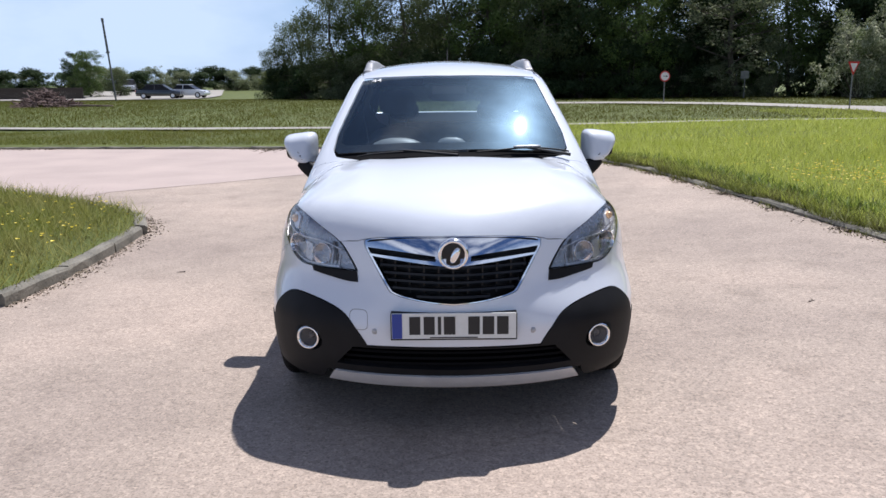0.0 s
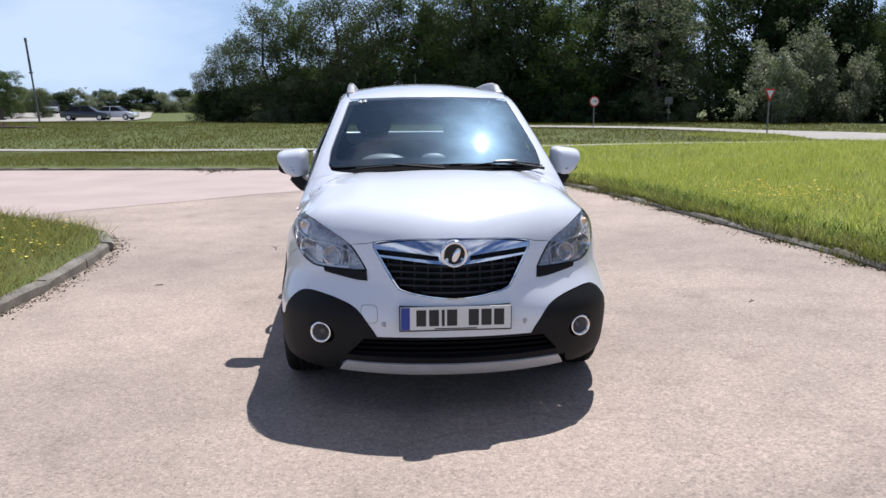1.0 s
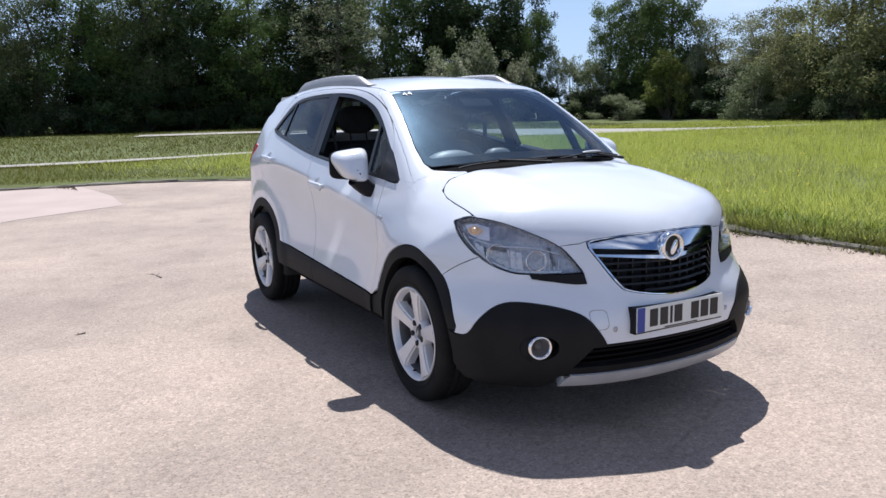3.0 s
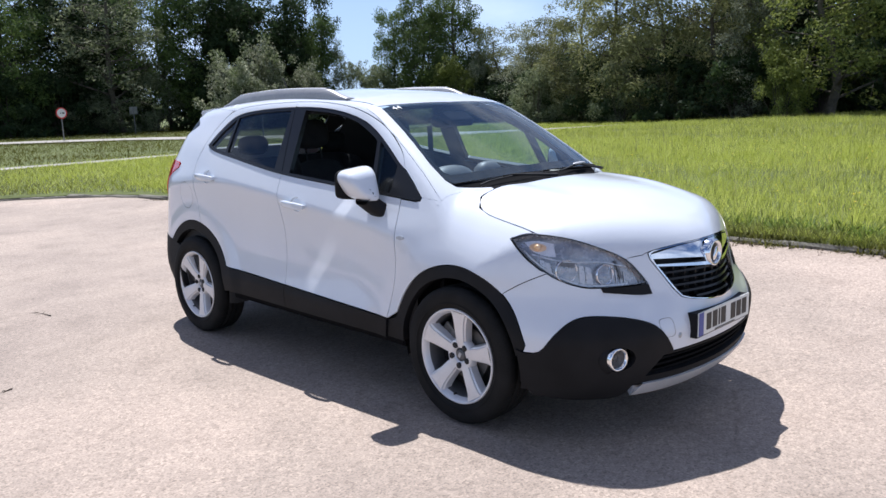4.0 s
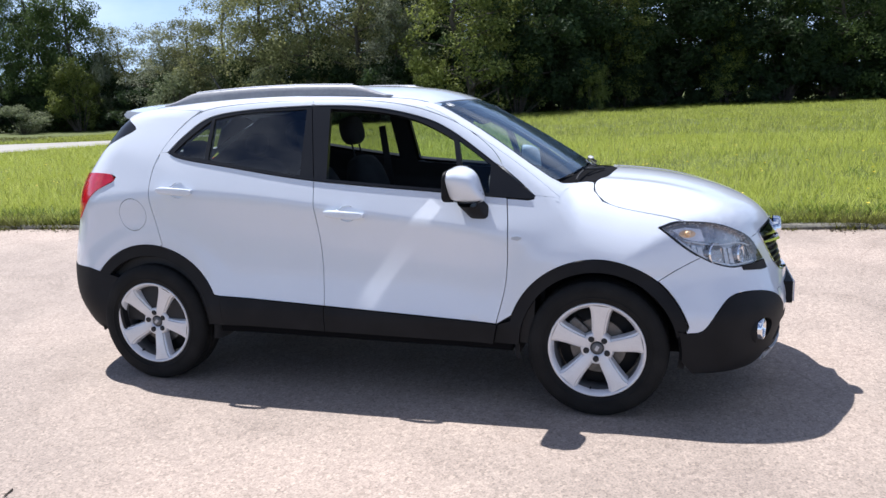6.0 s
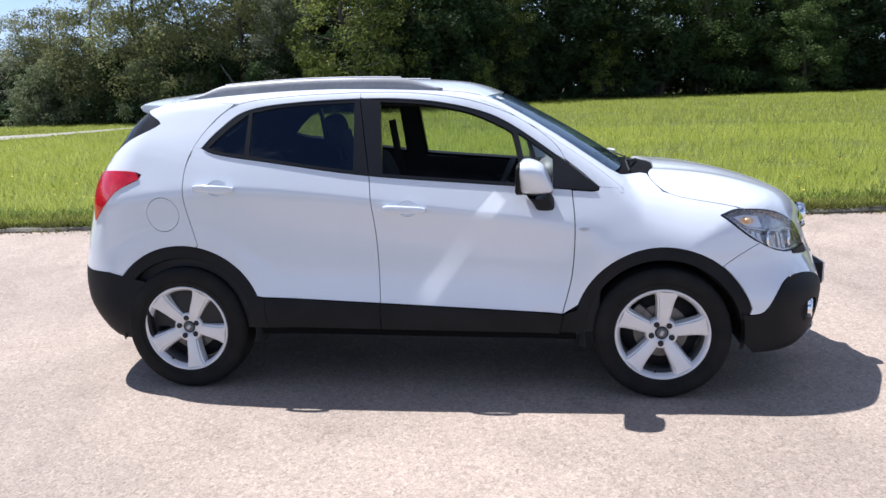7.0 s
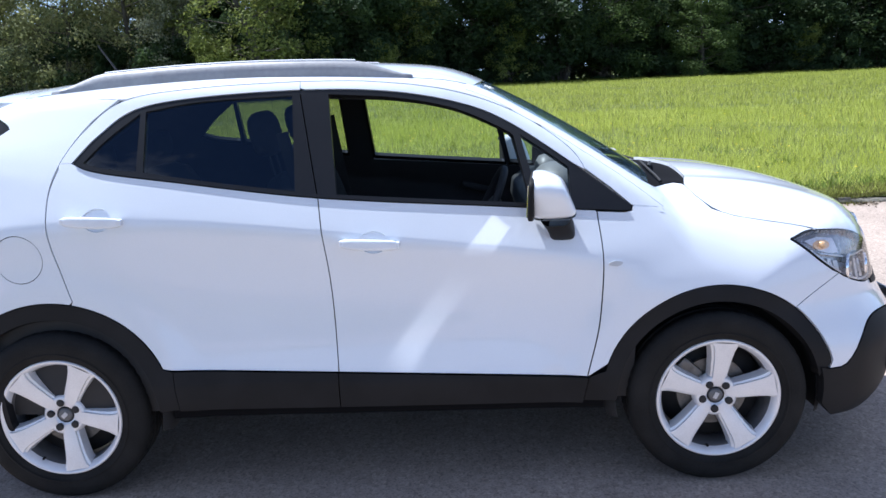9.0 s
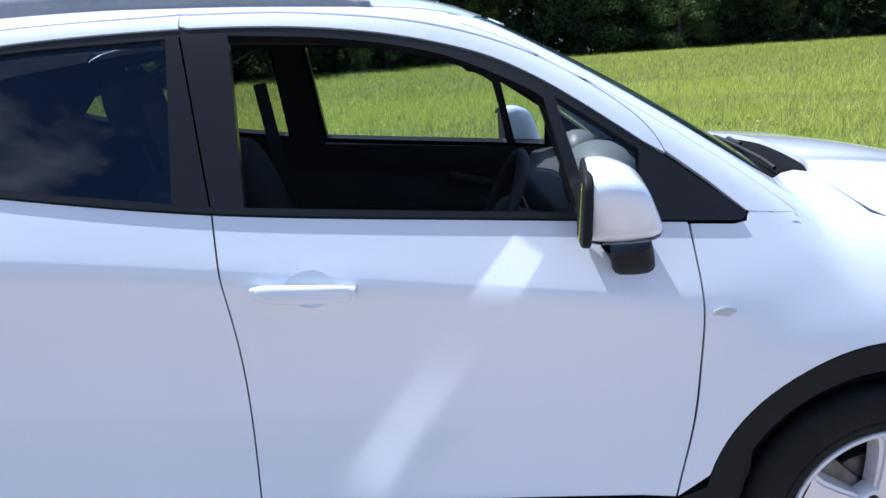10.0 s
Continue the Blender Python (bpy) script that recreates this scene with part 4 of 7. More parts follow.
    for k in range(44):
        put(rnd.choice("PUYU"), -92 + k * 1.95, 110 + rnd.uniform(-3, 6), rnd.uniform(2.4, 3.6), rnd.uniform(2.4, 3.2))


grassland()
woods()



# ---- the white car: its outer skin as one smooth function ----
def smax(a, b, k):
    h = np.maximum(k - np.abs(a - b), 0) / k
    return np.maximum(a, b) + h * h * k / 4


def smin(a, b, k):
    return -smax(-a, -b, k)


BELT = Spline((-0.3, 1.02), (0.35, 1.08), (0.85, 1.115), (1.5, 1.17), (2.0, 1.235), (2.4, 1.30), (2.9, 1.38))
BELT_X = Spline((-0.4, 0.795), (0.3, 0.776), (0.9, 0.792), (1.5, 0.806), (2.1, 0.796), (2.6, 0.755), (3.1, 0.67))
CREASE = Spline((-0.4, 0.88), (0.2, 0.900), (0.62, 0.945), (1.06, 1.0), (1.47, 1.052), (2.3, 1.14), (3.0, 1.19))
FLANK = Spline((-0.9, 0.868), (-0.4, 0.869), (0.3, 0.856), (1.2, 0.860), (2.0, 0.862), (2.6, 0.862), (3.1, 0.83), (3.4, 0.78))
HOOD_Z = Spline((-0.90, 0.835), (-0.84, 0.910), (-0.74, 0.982), (-0.60, 1.043), (-0.46, 1.087), (-0.3, 1.122), (-0.14, 1.143), (0.03, 1.155), (0.3, 1.158), (0.7, 1.16))
ROOF_Z = Spline((0.3, 1.46), (0.6, 1.55), (0.8, 1.597), (1.0, 1.632), (1.3, 1.661), (1.7, 1.675), (2.1, 1.667), (2.5, 1.638), (2.8, 1.605), (3.1, 1.565))
NOSE_Y = Spline((0.18, -0.76), (0.24, -0.85), (0.32, -0.90), (0.45, -0.928), (0.56, -0.932), (0.66, -0.923), (0.76, -0.897), (0.86, -0.867), (0.96, -0.828), (1.2, -0.73))
TAIL_Y = Spline((0.2, 3.14), (0.3, 3.24), (0.45, 3.335), (0.6, 3.35), (0.75, 3.33), (0.95, 3.275), (1.15, 3.21), (1.3, 3.10), (1.45, 2.985), (1.7, 2.80))


def skin(p):
    """Below zero inside the car's outer skin; metres."""
    x, y, z = np.abs(p[:, 0]), p[:, 1], p[:, 2]
    zb, xb, zc, xf = BELT(y), BELT_X(y), CREASE(y), FLANK(y)
    flare = [1 - smooth_step(0.49, 0.62, np.hypot(y - hub, z - 0.345)) for hub in (0.0, 2.555)]
    arch = 0.011 * np.maximum(flare[0], flare[1]) * smooth_step(-0.55, -0.28, y)
    up = z - zb
    glass_x = xb - 0.40 * up - 0.16 * np.maximum(up, 0) ** 2
    shoulder_x = xf - (z - zc) * (xf - xb) / np.maximum(zb - zc, 0.05)
    dip = np.clip((zc - z) / np.maximum(zc - 0.46, 0.1), 0, 1.2)
    waist = 0.042 * smooth_step(0.15, 0.85, y) * (1 - 0.4 * smooth_step(1.9, 2.5, y))
    lower_x = xf - waist * np.sin(np.pi * np.clip(dip, 0, 1)) + arch - 0.10 * np.maximum(0.42 - z, 0)
    fore = 1 - smooth_step(0.05, 0.6, y)
    side_x = smin(smin(lower_x, shoulder_x, 0.005 + 0.06 * fore), glass_x, 0.02 + 0.05 * fore)
    f_side = (x - side_x) * 0.93
    hood = HOOD_Z(y) - 0.055 * (x / 0.62) ** 2 - 0.035 * (x / 0.74) ** 6 + 0.012 * np.exp(-((x - 0.44) / 0.09) ** 2) * smooth_step(-0.8, -0.2, y)
    hood = hood + 0.018 * np.exp(-((x - 0.60) / 0.075) ** 2 - ((y - 0.13) / 0.11) ** 2)
    f_hood = (z - hood) * 0.9
    lean = y - 0.305 - 0.22 * x ** 2 - 0.12 * x ** 4
    ws = 1.27 + 0.62 * lean - 0.12 * lean ** 2
    f_ws = (z - ws) * 0.86
    roof = ROOF_Z(y) - 0.055 * (x / 0.55) ** 2
    f_cab = smax(f_ws, z - roof, 0.035)
    f_top = smin(f_hood, f_cab, 0.02)
    high = smooth_step(0.5, 0.72, z)
    sweep = (1 - high) * (0.27 * x ** 2 + 0.64 * x ** 6) + high * (0.43 * (np.sqrt(x * x + 0.0225) - 0.15) + 1.2 * x ** 8)
    f_nose = (NOSE_Y(z) + sweep - y) * 0.85
    f_tail = (y - TAIL_Y(z) + 0.20 * x ** 2 + 0.35 * x ** 6) * 0.9
    f = smax(f_side, f_top, 0.045 + 0.11 * (1 - smooth_step(-0.1, 0.3, y)))
    f = smax(f, f_nose, 0.08)
    f = smax(f, f_tail, 0.12)
    low = np.where(y < 1.3, 0.215, 0.27)
    return smax(f, low - z, 0.03)


def skin_normal(p, e=0.002):
    g = np.stack([skin(p + e * d) - skin(p - e * d) for d in np.eye(3)], -1)
    return g / (np.linalg.norm(g, axis=1)[:, None] + 1e-12)


def shoot(o, d, reach=2.4, steps=130):
    """First meeting of rays with the skin."""
    o, d = np.asarray(o, float), np.asarray(d, float)
    n = len(o)
    lo, hi, done = np.zeros(n), np.full(n, np.nan), np.zeros(n, bool)
    best, best_t = np.full(n, 9.0), np.zeros(n)
    for k in range(steps + 1):
        t = reach * k / steps
        v = skin(o + d * t)
        better = v < best
        best[better], best_t[better] = v[better], t
        hit = (v < 0) & ~done
        hi[hit] = t
        lo[hit] = t - reach / steps
        done |= hit
        if done.all():
            break
    a, b = lo.copy(), np.where(done, hi, 0)
    for _ in range(22):
        m = (a + b) / 2
        neg = skin(o + d * m[:, None]) < 0
        b, a = np.where(neg, m, b), np.where(neg, a, m)
    t = np.where(done, b, best_t)
    return o + d * t[:, None]


NOSE_AXIS, TAIL_AXIS = 0.2, 2.3


def onto(view, uv):
    """Lays points of a drawing on the skin: side (y, z), top (x, y), front (x, z), nose and tail (degrees round an upright axis, z). Right-hand half."""
    uv = np.asarray(uv, float)
    u, v, n = uv[:, 0], uv[:, 1], len(uv)
    one, nil = np.ones(n), np.zeros(n)
    if view == "side":
        return shoot(np.stack([-1.3 * one, u, v], -1), np.tile((1.0, 0, 0), (n, 1)), 1.3)
    if view == "top":
        return shoot(np.stack([u, v, 1.9 * one], -1), np.tile((0, 0, -1.0), (n, 1)), 1.6)
    if view == "front":
        return shoot(np.stack([u, -1.4 * one, v], -1), np.tile((0, 1.0, 0), (n, 1)), 2.0)
    a = np.radians(u)
    axis, sign = (NOSE_AXIS, -1) if view == "nose" else (TAIL_AXIS, 1)
    out = np.stack([-np.sin(a), sign * np.cos(a), nil], -1)
    return shoot(np.stack([nil, axis * one, v], -1) + out * 1.5, -out, 1.5)


def nose_uv(p):
    return [(math.degrees(math.atan2(-q[0], NOSE_AXIS - q[1])), q[2]) for q in p]


def curve(*pts, step=0.02):
    """A soft curve through a few points of a drawing."""
    p = np.array(pts, float)
    if len(p) == 2:
        n = max(2, int(np.hypot(*(p[1] - p[0])) / step))
        return [tuple(p[0] + (p[1] - p[0]) * k / n) for k in range(n + 1)]
    q = np.vstack([2 * p[0] - p[1], p, 2 * p[-1] - p[-2]])
    out = []
    for i in range(1, len(q) - 2):
        n = max(2, int(np.hypot(*(q[i + 1] - q[i])) / step))
        for k in range(n):
            t = k / n
            out.append(tuple(0.5 * (2 * q[i] + (q[i + 1] - q[i - 1]) * t + (2 * q[i - 1] - 5 * q[i] + 4 * q[i + 1] - q[i + 2]) * t ** 2 + (3 * q[i] - q[i - 1] - 3 * q[i + 1] + q[i + 2]) * t ** 3)))
    return out + [tuple(p[-1])]


def ring(*curves):
    """Joins curves end to end into one outline."""
    pts = []
    for c in curves:
        for q in c:
            if not pts or math.dist(pts[-1], q) > 1e-4:
                pts.append(tuple(q))
    while math.dist(pts[0], pts[-1]) < 1e-4:
        pts.pop()
    return pts


def arc(cy, cz, r, a0, a1, n=28):
    return [(cy + r * math.cos(radians(a)), cz + r * math.sin(radians(a))) for a in np.linspace(a0, a1, n)]


def resample(pts, step):
    """Points along an outline: its corners stay, long edges are divided."""
    out = []
    for a, b in zip(pts, pts[1:] + pts[:1]):
        n = max(1, int(math.dist(a, b) / step))
        out += [(a[0] + (b[0] - a[0]) * k / n, a[1] + (b[1] - a[1]) * k / n) for k in range(n)]
    return out


def patch_points(outline, holes, step, aspect=1.0, extra=()):
    """A clean triangle net inside an outline with holes."""
    from mathutils import geometry
    loops = [resample([(u / aspect, v) for u, v in lp], step) for lp in [outline, *holes]]
    pts, edges = [], []
    for lp in loops:
        k = len(pts)
        pts += lp
        edges += [(k + i, k + (i + 1) % len(lp)) for i in range(len(lp))]
    o = np.array(loops[0])
    lo, hi = o.min(0), o.max(0)
    rows = np.arange(lo[1] + step / 2, hi[1], step * 0.87)
    gx, gy = [], []
    for j, v in enumerate(rows):
        u = np.arange(lo[0] + (0.5 * step if j % 2 else step), hi[0], step)
        gx.append(u), gy.append(np.full(len(u), v))
    if gx:
        gx, gy = np.concatenate(gx), np.concatenate(gy)
        keep = inside(loops[0], gx, gy)
        for lp in loops[1:]:
            keep &= ~inside(lp, gx, gy)
        b = np.array(pts)
        g = np.stack([gx, gy], -1)[keep]
        if len(g):
            near = np.min(np.hypot(g[:, None, 0] - b[None, :, 0], g[:, None, 1] - b[None, :, 1]), axis=1)
            pts = pts + [tuple(q) for q in g[near > 0.45 * step]]
    if len(extra):
        g = np.array(extra)
        keep = inside(loops[0], g[:, 0], g[:, 1])
        for lp in loops[1:]:
            keep &= ~inside(lp, g[:, 0], g[:, 1])
        pts = pts + [tuple(q) for q in g[keep]]
    v, _, f, *_ = geometry.delaunay_2d_cdt([Vector(q) for q in pts], edges, [], 0, 1e-6)
    v = np.array([tuple(q) for q in v])
    f = np.array([tuple(t) for t in f])
    c = v[f].mean(1)
    ok = inside(loops[0], c[:, 0], c[:, 1])
    for lp in loops[1:]:
        ok &= ~inside(lp, c[:, 0], c[:, 1])
    return v * np.array([aspect, 1.0]), f[ok]


def lay(name, view, outline, material, parent, holes=(), step=0.035, lift=0.0, thick=0.014, flip=False, label="", aspect=1.0, extra=()):
    """A panel cut by its outline from the skin, with an edge turned inwards. flip: the same on the car's left."""
    uv, f = patch_points(outline, holes, step, aspect, extra)
    p = onto(view, uv)
    n = skin_normal(p)
    p = p + n * lift
    a, b, c = p[f[:, 0]], p[f[:, 1]], p[f[:, 2]]
    turned = (np.cross(b - a, c - a) * n[f].mean(1)).sum(-1) < 0
    f[turned] = f[turned][:, ::-1]
    count = {}
    for t in f:
        for i in range(3):
            e = (t[i], t[(i + 1) % 3])
            count[e] = 1
    rim = [e for e in count if (e[1], e[0]) not in count]
    verts, normals, faces = [p], [n], [tuple(t) for t in f]
    if thick and rim:
        ids = sorted({i for e in rim for i in e})
        at = {v: k for k, v in enumerate(ids)}
        base = len(p)
        verts += [p[ids], p[ids] - n[ids] * thick]
        normals += [np.zeros((len(ids), 3)), np.zeros((len(ids), 3))]
        m = len(ids)
        faces += [(base + at[j], base + at[i], base + m + at[i], base + m + at[j]) for i, j in rim]
    verts, normals = np.concatenate(verts), np.concatenate(normals)
    if flip:
        verts, normals = verts * (-1, 1, 1), normals * (-1, 1, 1)
        faces = [t[::-1] for t in faces]
    return part(name, mesh_from(name, verts, faces, normals), material, parent, label)


# ---- the car's drawings: side (y, z), top (x, y), nose (degrees, z) ----
HUB_F, HUB_R, HUB_Z = 0.0, 2.555, 0.345
LAMP_TOP = curve((58.0, 0.944), (52.2, 0.968), (43, 0.954), (34.6, 0.906), (28.6, 0.853), (24.7, 0.778), (23.2, 0.740), step=1.0)
LAMP_LOW = curve((23.2, 0.740), (27, 0.738), (35.5, 0.739), (40.4, 0.746), (46.5, 0.784), (52.6, 0.854), (58.0, 0.944), step=1.0)
LAMP = ring(LAMP_TOP, LAMP_LOW)
GRILLE_HALF = [(-0.0, 0.620), (-0.12, 0.630), (-0.222, 0.647), (-0.266, 0.662), (-0.288, 0.692), (-0.376, 0.838), (-0.378, 0.858), (-0.36, 0.872), (-0.2, 0.888), (0.0, 0.893)]


def grille_outline(grow=0.0):
    half = curve(*GRILLE_HALF[:4], step=0.02) + curve(*GRILLE_HALF[4:6], step=0.02) + curve(*GRILLE_HALF[6:], step=0.03)
    c = np.array((0.0, 0.76))
    half = [tuple(c + (np.array(q) - c) * (1 + grow / 0.3)) for q in half]
    return half + [(-x, z) for x, z in half[-2:0:-1]]


SEAM_UV = [(48.5, 0.801)]
SEAM_TOP = onto("nose", SEAM_UV)[0]
SEAM_SIDE = [(SEAM_TOP[1] + (-0.287 - SEAM_TOP[1]) * t + 0.012 * math.sin(math.pi * t), SEAM_TOP[2] + (HUB_Z + 0.352 - SEAM_TOP[2]) * t) for t in np.linspace(0, 1, 8)]
LAMP_TOP_N = sum(u >= 28.4 for u, v in LAMP_TOP)
LAMP_TIP_N = sum(u >= 50.6 for u, v in LAMP_TOP)
LAMP_TOP_3D = onto("nose", LAMP_TOP[LAMP_TIP_N:LAMP_TOP_N])
HOOD_SIDE = [(-0.7215, -0.30), (-0.714, -0.19), (-0.700, -0.08), (-0.674, -0.012), (-0.612, 0.034), (-0.500, 0.047)]
FENDER_TOP = HOOD_SIDE[:3] + [(-0.692, -0.01), (-0.702, 0.05), (-0.722, 0.10)]
CREASE_POINTS = [(y, float(CREASE(y)) + d) for y in np.arange(0.3, 3.0, 0.012) for d in (-0.0045, 0.0045)]
GRILLE_TOP = curve((-0.41, 0.862), (-0.36, 0.876), (-0.2, 0.8915), (0.0, 0.8965), step=0.025)
GRILLE_TOP_3D = onto("front", GRILLE_TOP)
HOOD_FRONT = [(q[0], q[1]) for q in LAMP_TOP_3D] + [(q[0], q[1]) for q in GRILLE_TOP_3D]
SAIL_TIP = (0.315, 1.088)
DLO_TOP = curve(SAIL_TIP, (0.52, 1.245), (0.77, 1.415), (0.96, 1.495), (1.23, 1.548), (1.55, 1.565), (1.95, 1.552), (2.2, 1.515), (2.34, 1.42), (2.43, 1.325))
DLO_LOW = curve((2.43, 1.325), (2.33, 1.288), (2.04, 1.243), (1.5, 1.166), (0.82, 1.108), (0.42, 1.076), (0.350, 1.0705), (0.322, 1.0745), SAIL_TIP)
DOOR_TOP = curve((0.455, 1.075), (0.475, 1.195), (0.545, 1.315), (0.75, 1.455), (1.0, 1.545), (1.3, 1.588), (1.57, 1.598))
DOOR_TOP_R = curve((1.57, 1.598), (1.95, 1.588), (2.24, 1.553), (2.38, 1.455), (2.475, 1.325), (2.515, 1.20), (2.51, 1.02), (2.455, 0.80))
ROOF_EDGE = curve((-0.525, 0.905), (-0.54, 1.15), (-0.55, 1.6), (-0.545, 2.2), (-0.51, 2.68), step=0.06)


def pillar_ridge():
    """Where the windscreen face turns into the car's side."""
    out = []
    for y in np.linspace(0.11, 0.93, 20):
        xs = np.linspace(-0.46, -0.80, 120)
        q = onto("top", [(x, y) for x in xs])
        n = skin_normal(q)
        k = int(np.argmax(np.abs(n[:, 0]) > 0.62))
        out.append((float(xs[k]), float(y)))
    return out


RIDGE = pillar_ridge()
WS_EDGE = [(-0.575, 0.155), (-0.622, 0.205), (-0.642, 0.260), (-0.637, 0.320)] + [(x + 0.061, y) for x, y in RIDGE if 0.36 < y < 0.89]


def cup_outline(y, z, a, b, n=28):
    return [(y + a * math.cos(t), z + b * math.sin(t)) for t in np.linspace(0, 2 * math.pi, n, endpoint=False)]


def side_of(top_pts, drop=0.0):
    return [(q[1], q[2] - drop) for q in onto("top", top_pts)]


def between(pts, lo, hi):
    return [q for q in pts if lo - 1e-6 <= q[0] <= hi + 1e-6]


def build_car():
    car = empty("car")
    tagged(car, "white compact crossover car with black lower cladding, driver's window open", "car")

    def both(fn):
        for flip in (False, True):
            fn(flip)

    # centre panels
    hood = ring(HOOD_FRONT, [(-x, y) for x, y in HOOD_FRONT[::-1]],
                [(-x, y) for x, y in curve(*HOOD_SIDE, (-0.42, 0.028), (-0.30, 0.0), (0, -0.02), step=0.05)],
                curve((0, -0.02), (-0.30, 0.0), (-0.42, 0.028), *HOOD_SIDE[::-1], step=0.05))
    lay("hood", "top", hood, M_PAINT, car, step=0.04, label="smooth white bonnet")
    ws = ring(curve((0, 0.155), (-0.35, 0.178), (-0.5, 0.200), (-0.612, 0.226), step=0.04), [(x + 0.006, y) for x, y in WS_EDGE[2:]],
              curve((WS_EDGE[-1][0] + 0.01, 0.888), (-0.3, 0.85), (0, 0.832), step=0.04))
    ws = ws + [(-x, y) for x, y in ws[-2:0:-1]]
    glass = lay("windscreen", "top", ws, M_SCREEN, car, step=0.05, lift=-0.002, thick=0.0, label="clear windscreen with a dark border")
    glass.visible_shadow = False
    inner = [(x * 0.945, 0.55 + (y - 0.55) * 0.90 + (0.012 if y > 0.5 else 0.02)) for x, y in ws]
    lay("windscreen_border", "top", ws, M_COWL, glass, holes=[inner], step=0.05, lift=-0.007, thick=0.0)
    for flip in (False, True):
        lay("wing_top", "top", [(-0.704, -0.085), (-0.683, -0.006), (-0.617, 0.044), (-0.497, 0.057), (-0.484, 0.090), (-0.505, 0.130), (-0.560, 0.168), (-0.624, 0.205), (-0.742, 0.206), (-0.765, 0.14), (-0.752, -0.085)], M_PAINT, car, step=0.025, lift=-0.0008, thick=0.0, flip=flip)
    cowl = ring(curve((0, -0.032), (-0.30, -0.014), (-0.46, 0.020), (-0.545, 0.075), step=0.04), [(-0.590, 0.150), (-0.635, 0.205), (-0.648, 0.26)],
                curve((-0.640, 0.26), (-0.5, 0.205), (-0.35, 0.173), (0, 0.15), step=0.04))
    cowl = cowl + [(-x, y) for x, y in cowl[-1:0:-1] if abs(x) > 1e-6]
    lay("cowl", "top", cowl, M_COWL, car, step=0.04, lift=-0.014, thick=0.02, label="black plastic scuttle below the windscreen")
    roof = ring([(0, 0.842)], curve((0, 0.842), (-0.3, 0.86), (-0.515, 0.898), step=0.04), ROOF_EDGE, curve((-0.50, 2.70), (-0.3, 2.76), (0, 2.78), step=0.05))
    roof = roof + [(-x, y) for x, y in roof[-2:0:-1]]
    lay("roof", "top", roof, M_PAINT, car, step=0.06, label="white roof panel")

    ws_side, roof_side = side_of(RIDGE, 0.001), side_of(ROOF_EDGE[1:], 0.004)
    hood_side = side_of([(x - 0.004, y) for x, y in curve(LAMP_TOP_3D[0][:2], *FENDER_TOP, step=0.04)], 0.001) + side_of(RIDGE[1:2], 0.001)

    def one_side(flip):
        fl = dict(flip=flip)
        # fender
        lamp_side = [(q[1], q[2]) for q in onto("nose", [(u + 0.45, v - 0.003) for u, v in LAMP_LOW[::-1] if u >= 49] + [(SEAM_UV[0][0], SEAM_UV[0][1])])]
        lamp_side = [(q[1], q[2]) for q in onto("nose", [(u, v + 0.003) for u, v in LAMP_TOP[:LAMP_TIP_N][::-1]])] + lamp_side
        seam = [(y + 0.0015, z + 0.0015) for y, z in SEAM_SIDE]
        fender = ring(curve((0.499, 0.453), (0.450, 0.66), (0.437, 0.9), (0.451, 1.075)), [(0.42, 1.073), (0.350, 1.0675), (0.318, 1.0725), SAIL_TIP], [(q[0] - 0.004, q[1]) for q in side_of(RIDGE[2:3], 0.001)], hood_side[::-1], lamp_side, seam,
                      arc(HUB_F, HUB_Z, 0.452, 129, 20, 30))
        lay("fender", "side", fender, M_PAINT, car, step=0.03, label="white front wing", **fl)
        # pillar and roof side
        frame = ring(ws_side[2:], roof_side, [(2.66, 1.575)], between(DOOR_TOP_R, 1.57, 2.26)[::-1], DOOR_TOP[::-1][:-8], [(0.40, 1.165), (0.318, 1.094)])
        front = ring(WS_EDGE, [(-0.53, 0.925)], [(x + 0.001, y) for x, y in RIDGE[::-1] if y > 0.156])
        lay("roof_corner", "top", [(-0.46, 0.870), (-0.545, 0.868), (-0.592, 0.915), (-0.585, 0.985), (-0.5, 1.0)], M_PAINT, car, step=0.04, lift=-0.004, thick=0.0, **fl)
        lay("screen_pillar", "top", front, M_PAINT, car, step=0.025, label="white pillar beside the windscreen", **fl)
        lay("roof_pillar", "side", frame, M_PAINT, car, step=0.03, label="white windscreen pillar and roof side", **fl)
        lay("pillar_foot", "side", [(0.16, 1.03), (0.20, 1.062), (0.305, 1.070), (0.311, 1.088), (0.325, 1.103), (0.30, 1.118), (0.215, 1.108), (0.17, 1.07)], M_PAINT, car, step=0.03, lift=-0.0009, thick=0.0, **fl)
        lay("pillar_foot", "top", [(-0.605, 0.182), (-0.647, 0.232), (-0.735, 0.240), (-0.738, 0.15)], M_PAINT, car, step=0.03, lift=-0.0011, thick=0.0, **fl)
        # doors
        belt_f = between(DLO_LOW, 0.455, 1.497)[::-1]
        door = ring(curve((0.504, 0.453), (0.455, 0.66), (0.442, 0.9), (0.456, 1.074)), belt_f, curve((1.497, 1.166), (1.468, 0.86), (1.455, 0.498)))
        fd = lay("front_door", "side", door, M_PAINT, car, holes=[cup_outline(1.297, 1.0, 0.056, 0.043)], extra=CREASE_POINTS, step=0.035, label="white front door with the window wound down" if not flip else "white front door", **fl)
        upper = ring([(y, z - 0.005) for y, z in DOOR_TOP[8:]], [(1.5688, 1.57)], between(DLO_TOP, 0.53, 1.568)[::-1])
        lay("window_frame", "side", upper, M_PAINT, fd, step=0.02, **fl)
        belt_r = between(DLO_LOW, 1.503, 2.43)[::-1]
